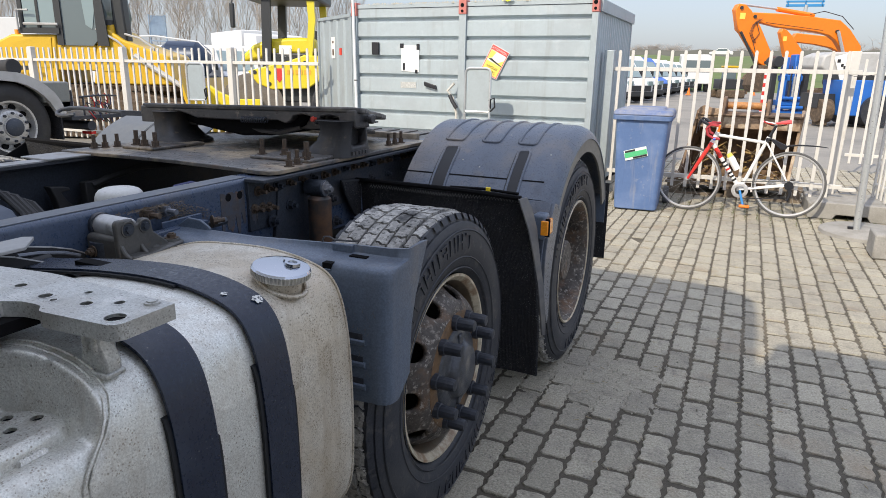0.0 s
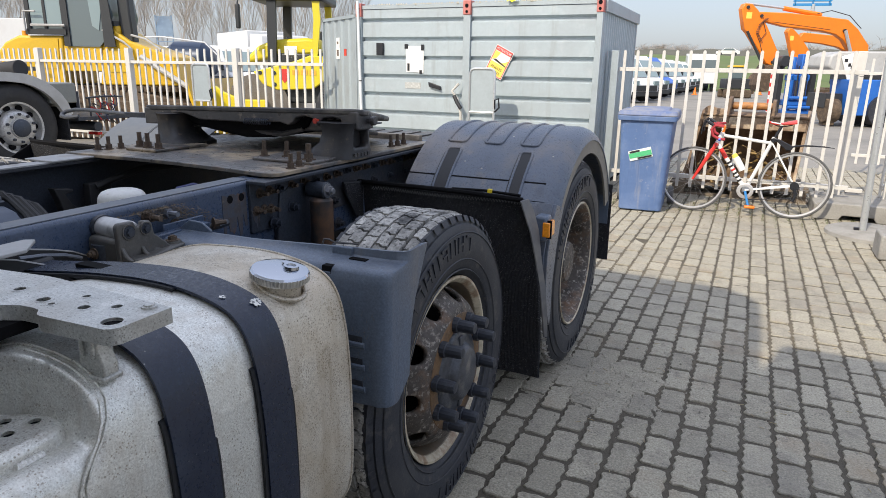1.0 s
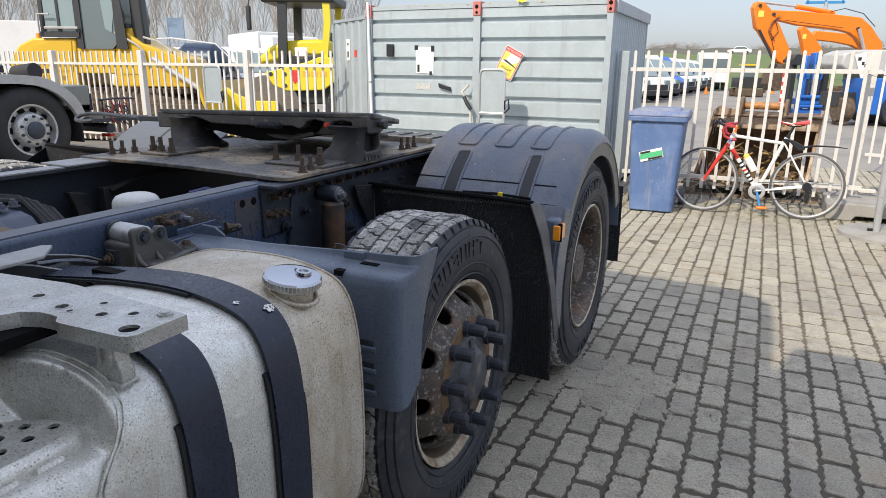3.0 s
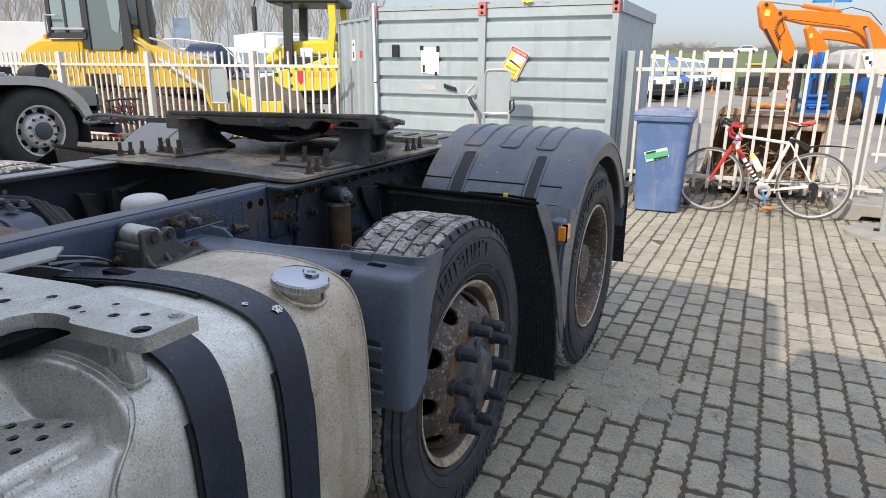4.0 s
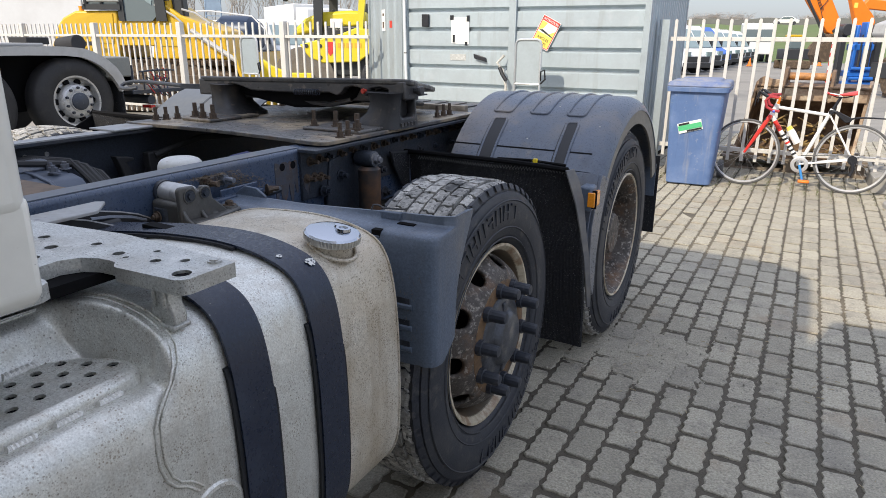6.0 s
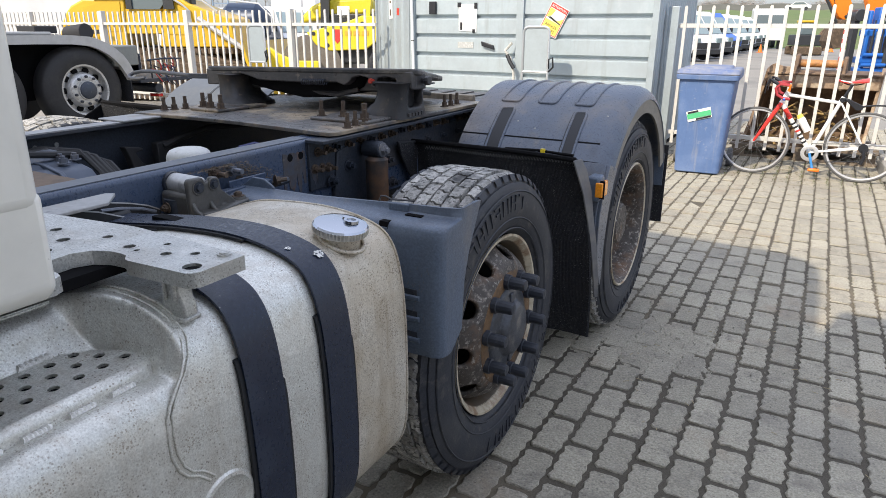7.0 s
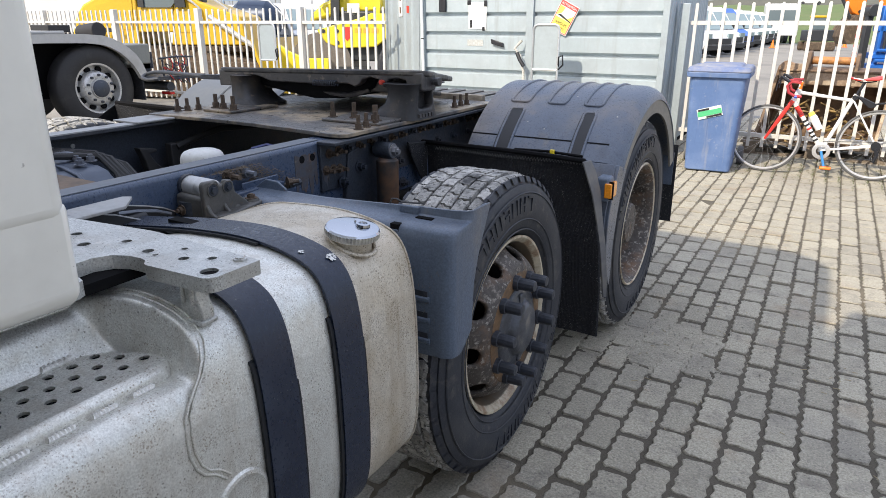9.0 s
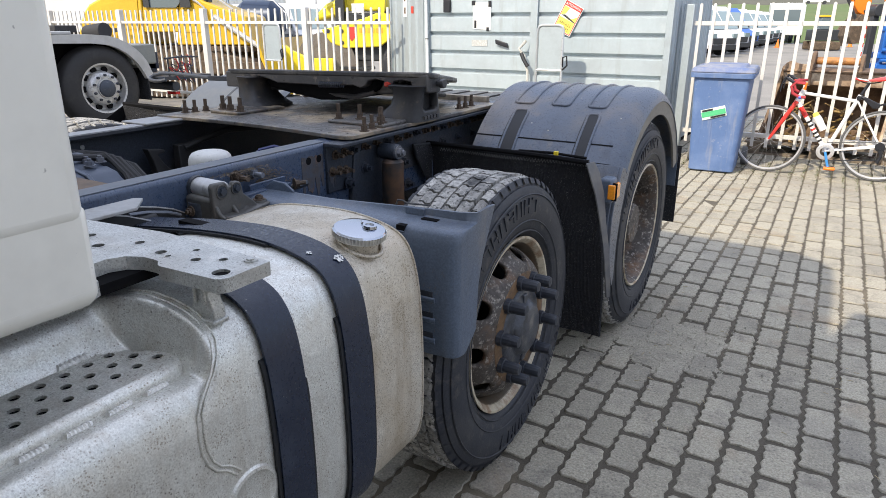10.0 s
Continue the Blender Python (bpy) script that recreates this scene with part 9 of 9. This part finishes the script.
part("window", Shape().prism([(-1.05, 0.95), (-0.55, 1.33), (0.85, 1.33), (1.35, 0.95)], -0.86, -0.85, "y"), M_TINT, car)
for wx in (-1.3, 1.3):
    part("wheel", Shape().cyl((wx, -0.86, 0.3), (wx, 0.86, 0.3), 0.3, seg=18), M_TYRE, car)

# ---- bank, bare trees and bushes ----
M_GRASS = material("spring_grass", (0.105, 0.15, 0.04), 0.9, 0.0, [((0.14, 0.15, 0.06), 0.12, 0.45, 0.65, 0.6, 6), ((0.07, 0.09, 0.03), 0.6, 0.5, 0.7, 0.5, 6)], 0.15, 3)
M_ROADBANK = material("grey_road_edge", (0.1, 0.1, 0.085), 0.9, 0.0, grain=0.15, scale=0.6)
bank = Shape()
cols = 60
prof_b = [(0, -0.1), (30, 1.7), (76, 4.6), (86, 4.7), (88, 5.95), (125, 5.95), (140, -0.1)]
for i in range(cols + 1):
    a = radians(-24 + 64 * i / cols)
    for d, zz in prof_b:
        r = 60 + d
        bank.v.append((r * math.sin(a), r * math.cos(a) - 2, zz * (1.0 + 0.03 * math.sin(i * 1.7))))
mb = len(prof_b)
bank.f = [(i * mb + j, (i + 1) * mb + j, (i + 1) * mb + j + 1, i * mb + j + 1) for i in range(cols) for j in range(mb - 1)]
bk_ob = part("grass_bank", bank, M_GRASS, smooth=30)
tagged(bk_ob, "low green grass bank with a grey crest round the yard", "bank", kind="structure")
bk_ob.data.materials.append(M_ROADBANK)
for p in bk_ob.data.polygons:
    if min(bk_ob.data.vertices[v].co.z for v in p.vertices) > 4.5:
        p.material_index = 1
M_BARK = material("bare_twigs", (0.34, 0.3, 0.26), 0.9, 0.0, grain=0.2, scale=4)
rt = random.Random(31)


def bare_tree(sh, base, h, spread=0.28):
    """A bare tree: leaning trunk, rising limbs and twigs, as thin tapered tubes."""
    def limb(p, d, length, r, depth):
        n = 3
        path, rad, q = [p], [r], p
        for k in range(n):
            d2 = (d + Vector((rt.gauss(0, 0.10), rt.gauss(0, 0.10), 0.05))).normalized()
            q = q + d2 * length / n
            path.append(q)
            rad.append(r * (1 - 0.75 * (k + 1) / n))
        sh.tube(path, rad, 4 if depth < 2 else 3)
        if depth < 3:
            for _ in range((18, 8, 6)[depth]):
                k = rt.uniform(0.25, 1.0)
                i = min(int(k * n), n - 1)
                pp = path[i].lerp(path[i + 1], k * n - i)
                a = rt.uniform(0, 6.28)
                nd = (d + Vector((math.cos(a), math.sin(a), 0)) * rt.uniform(0.4, 0.8) + Vector((0, 0, 0.25))).normalized()
                limb(pp, nd, length * rt.uniform(0.28, 0.5), r * 0.42, depth + 1)
    limb(Vector(base), Vector((rt.gauss(0, 0.03), rt.gauss(0, 0.03), 1)).normalized(), h, h * 0.0046, 0)


tree_meshes = []
for k in range(5):
    sh = Shape()
    bare_tree(sh, (0, 0, 0), 12.0)
    me = sh.mesh("branches", 0)
    me.materials.append(M_BARK)
    tree_meshes.append(me)
for i in range(78):
    a = radians(-66 + 34 * (i + rt.uniform(-0.4, 0.4)) / 77)
    r = rt.uniform(72, 92)
    t = part("bare_tree", tree_meshes[i % 5], M_BARK)
    tagged(t, "tall leafless poplar in a row at the yard's edge", "tree", group="poplar row")
    s_ = rt.uniform(0.75, 1.15)
    t.matrix_basis = Matrix.Translation((r * math.sin(a), r * math.cos(a), 0)) @ Matrix.Rotation(rt.uniform(0, 6.28), 4, "Z") @ Matrix.Scale(s_, 4)
bush_meshes = []
for k in range(4):
    sh = Shape()
    for _ in range(60):
        a, l = rt.uniform(0, 6.28), rt.uniform(1.2, 2.4)
        b = Vector((rt.gauss(0, 0.9), rt.gauss(0, 0.5), 0))
        d = Vector((math.cos(a) * 0.5, math.sin(a) * 0.5, rt.uniform(0.5, 1.0))).normalized()
        tip = b + d * l
        sh.tube([b, b + d * l * 0.5 + Vector((0, 0, 0.1)), tip], [0.03, 0.02, 0.006], 3)
        for _ in range(7):
            p = b.lerp(tip, rt.uniform(0.3, 1.0))
            sh.tube([p, p + Vector((rt.gauss(0, 0.35), rt.gauss(0, 0.35), rt.uniform(0.1, 0.6)))], [0.013, 0.006], 3)
    me = sh.mesh("twigs", 0)
    me.materials.append(M_BARK)
    bush_meshes.append(me)
for i in range(24):
    a = radians(-20 + 50 * (i + rt.uniform(-0.5, 0.5)) / 23)
    r = rt.uniform(149, 168)
    t = part("bare_bush", bush_meshes[i % 4], M_BARK)
    tagged(t, "leafless bush on the crest of the bank", "bush", group="bushes on the bank")
    s_ = rt.uniform(0.5, 1.25)
    t.matrix_basis = Matrix.Translation((r * math.sin(a), r * math.cos(a) - 2, 5.8)) @ Matrix.Rotation(rt.uniform(-0.5, 0.5), 4, "Z") @ Matrix.Diagonal((s_ * 1.6, s_ * 1.2, s_, 1))
hedge = Shape()
for _ in range(2600):
    a = radians(rt.uniform(-66, -34))
    r = rt.uniform(66, 71)
    z, w = abs(rt.gauss(0, 1.0)), rt.uniform(0.15, 0.4)
    c = Vector((r * math.sin(a), r * math.cos(a), min(z, 2.4)))
    hedge.add([c + Vector((rt.uniform(-w, w), rt.uniform(-w, w), rt.uniform(-w, w))) for _ in range(3)], [(0, 1, 2)])
hg = part("hedge", hedge, material("hedge_green", (0.07, 0.1, 0.035), 0.9, 0.0, grain=0.3, scale=1.5), smooth=0)
tagged(hg, "low green hedge under the poplar row", "hedge", kind="stuff")


# ---- paving, last: the nearest stones singly, the rest as one mesh ----
bed = part("joint_bed", Shape().add([(PAVE_X[0], PAVE_Y[0], -0.0065), (PAVE_X[1], PAVE_Y[0], -0.0065), (PAVE_X[1], PAVE_Y[1], -0.0065), (PAVE_X[0], PAVE_Y[1], -0.0065)], [(0, 1, 2, 3)]), M_SAND, smooth=0)
tagged(bed, "dark sandy joints between the paving stones", "pavement", kind="structure")
rp = random.Random(21)
stone_meshes = []
for _ in range(14):
    sh = Shape().add(*paver_geo())
    sh.v = [(x + rp.uniform(-0.0022, 0.0022), y + rp.uniform(-0.0022, 0.0022), z + (rp.uniform(-0.0016, 0.0006) if z > -0.01 else 0)) for x, y, z in sh.v]
    me = sh.mesh("paver", 25)
    me.materials.append(M_PAVER)
    stone_meshes.append(me)
rest = Shape()
for i in range(int((PAVE_X[1] - PAVE_X[0]) / PX)):
    for j in range(int((PAVE_Y[1] - PAVE_Y[0]) / PY)):
        x = PAVE_X[0] + (i + 0.5) * PX + rp.gauss(0, 0.0012)
        y = PAVE_Y[0] + (j + 0.5 + (0.5 if i % 2 else 0.0) + 0.06 * math.sin(i * 2.3)) * PY
        dz, tx, ty, tw = rp.gauss(0, 0.002), rp.gauss(0, 0.009), rp.gauss(0, 0.008), rp.gauss(0, 0.012)
        if 0.0 < x < 1.75 and 0.25 < y < 3.5:
            ob = part("paver", rp.choice(stone_meshes), M_PAVER, bed)
            ob.location = (x, y, dz)
            ob.rotation_euler = (ty, -tx, tw)
        elif not (-2.3 < x < -0.5 and -1.0 < y < 0.0):
            rest.add(*paver_geo(x, y, dz, (tx, ty), tw))
far_stones = part("paving_stones", rest, paver_paint("grey_concrete_paving", 0.0, 0.11), bed, smooth=0)
tagged(far_stones, "grey interlocking concrete paving stones", kind="stuff")
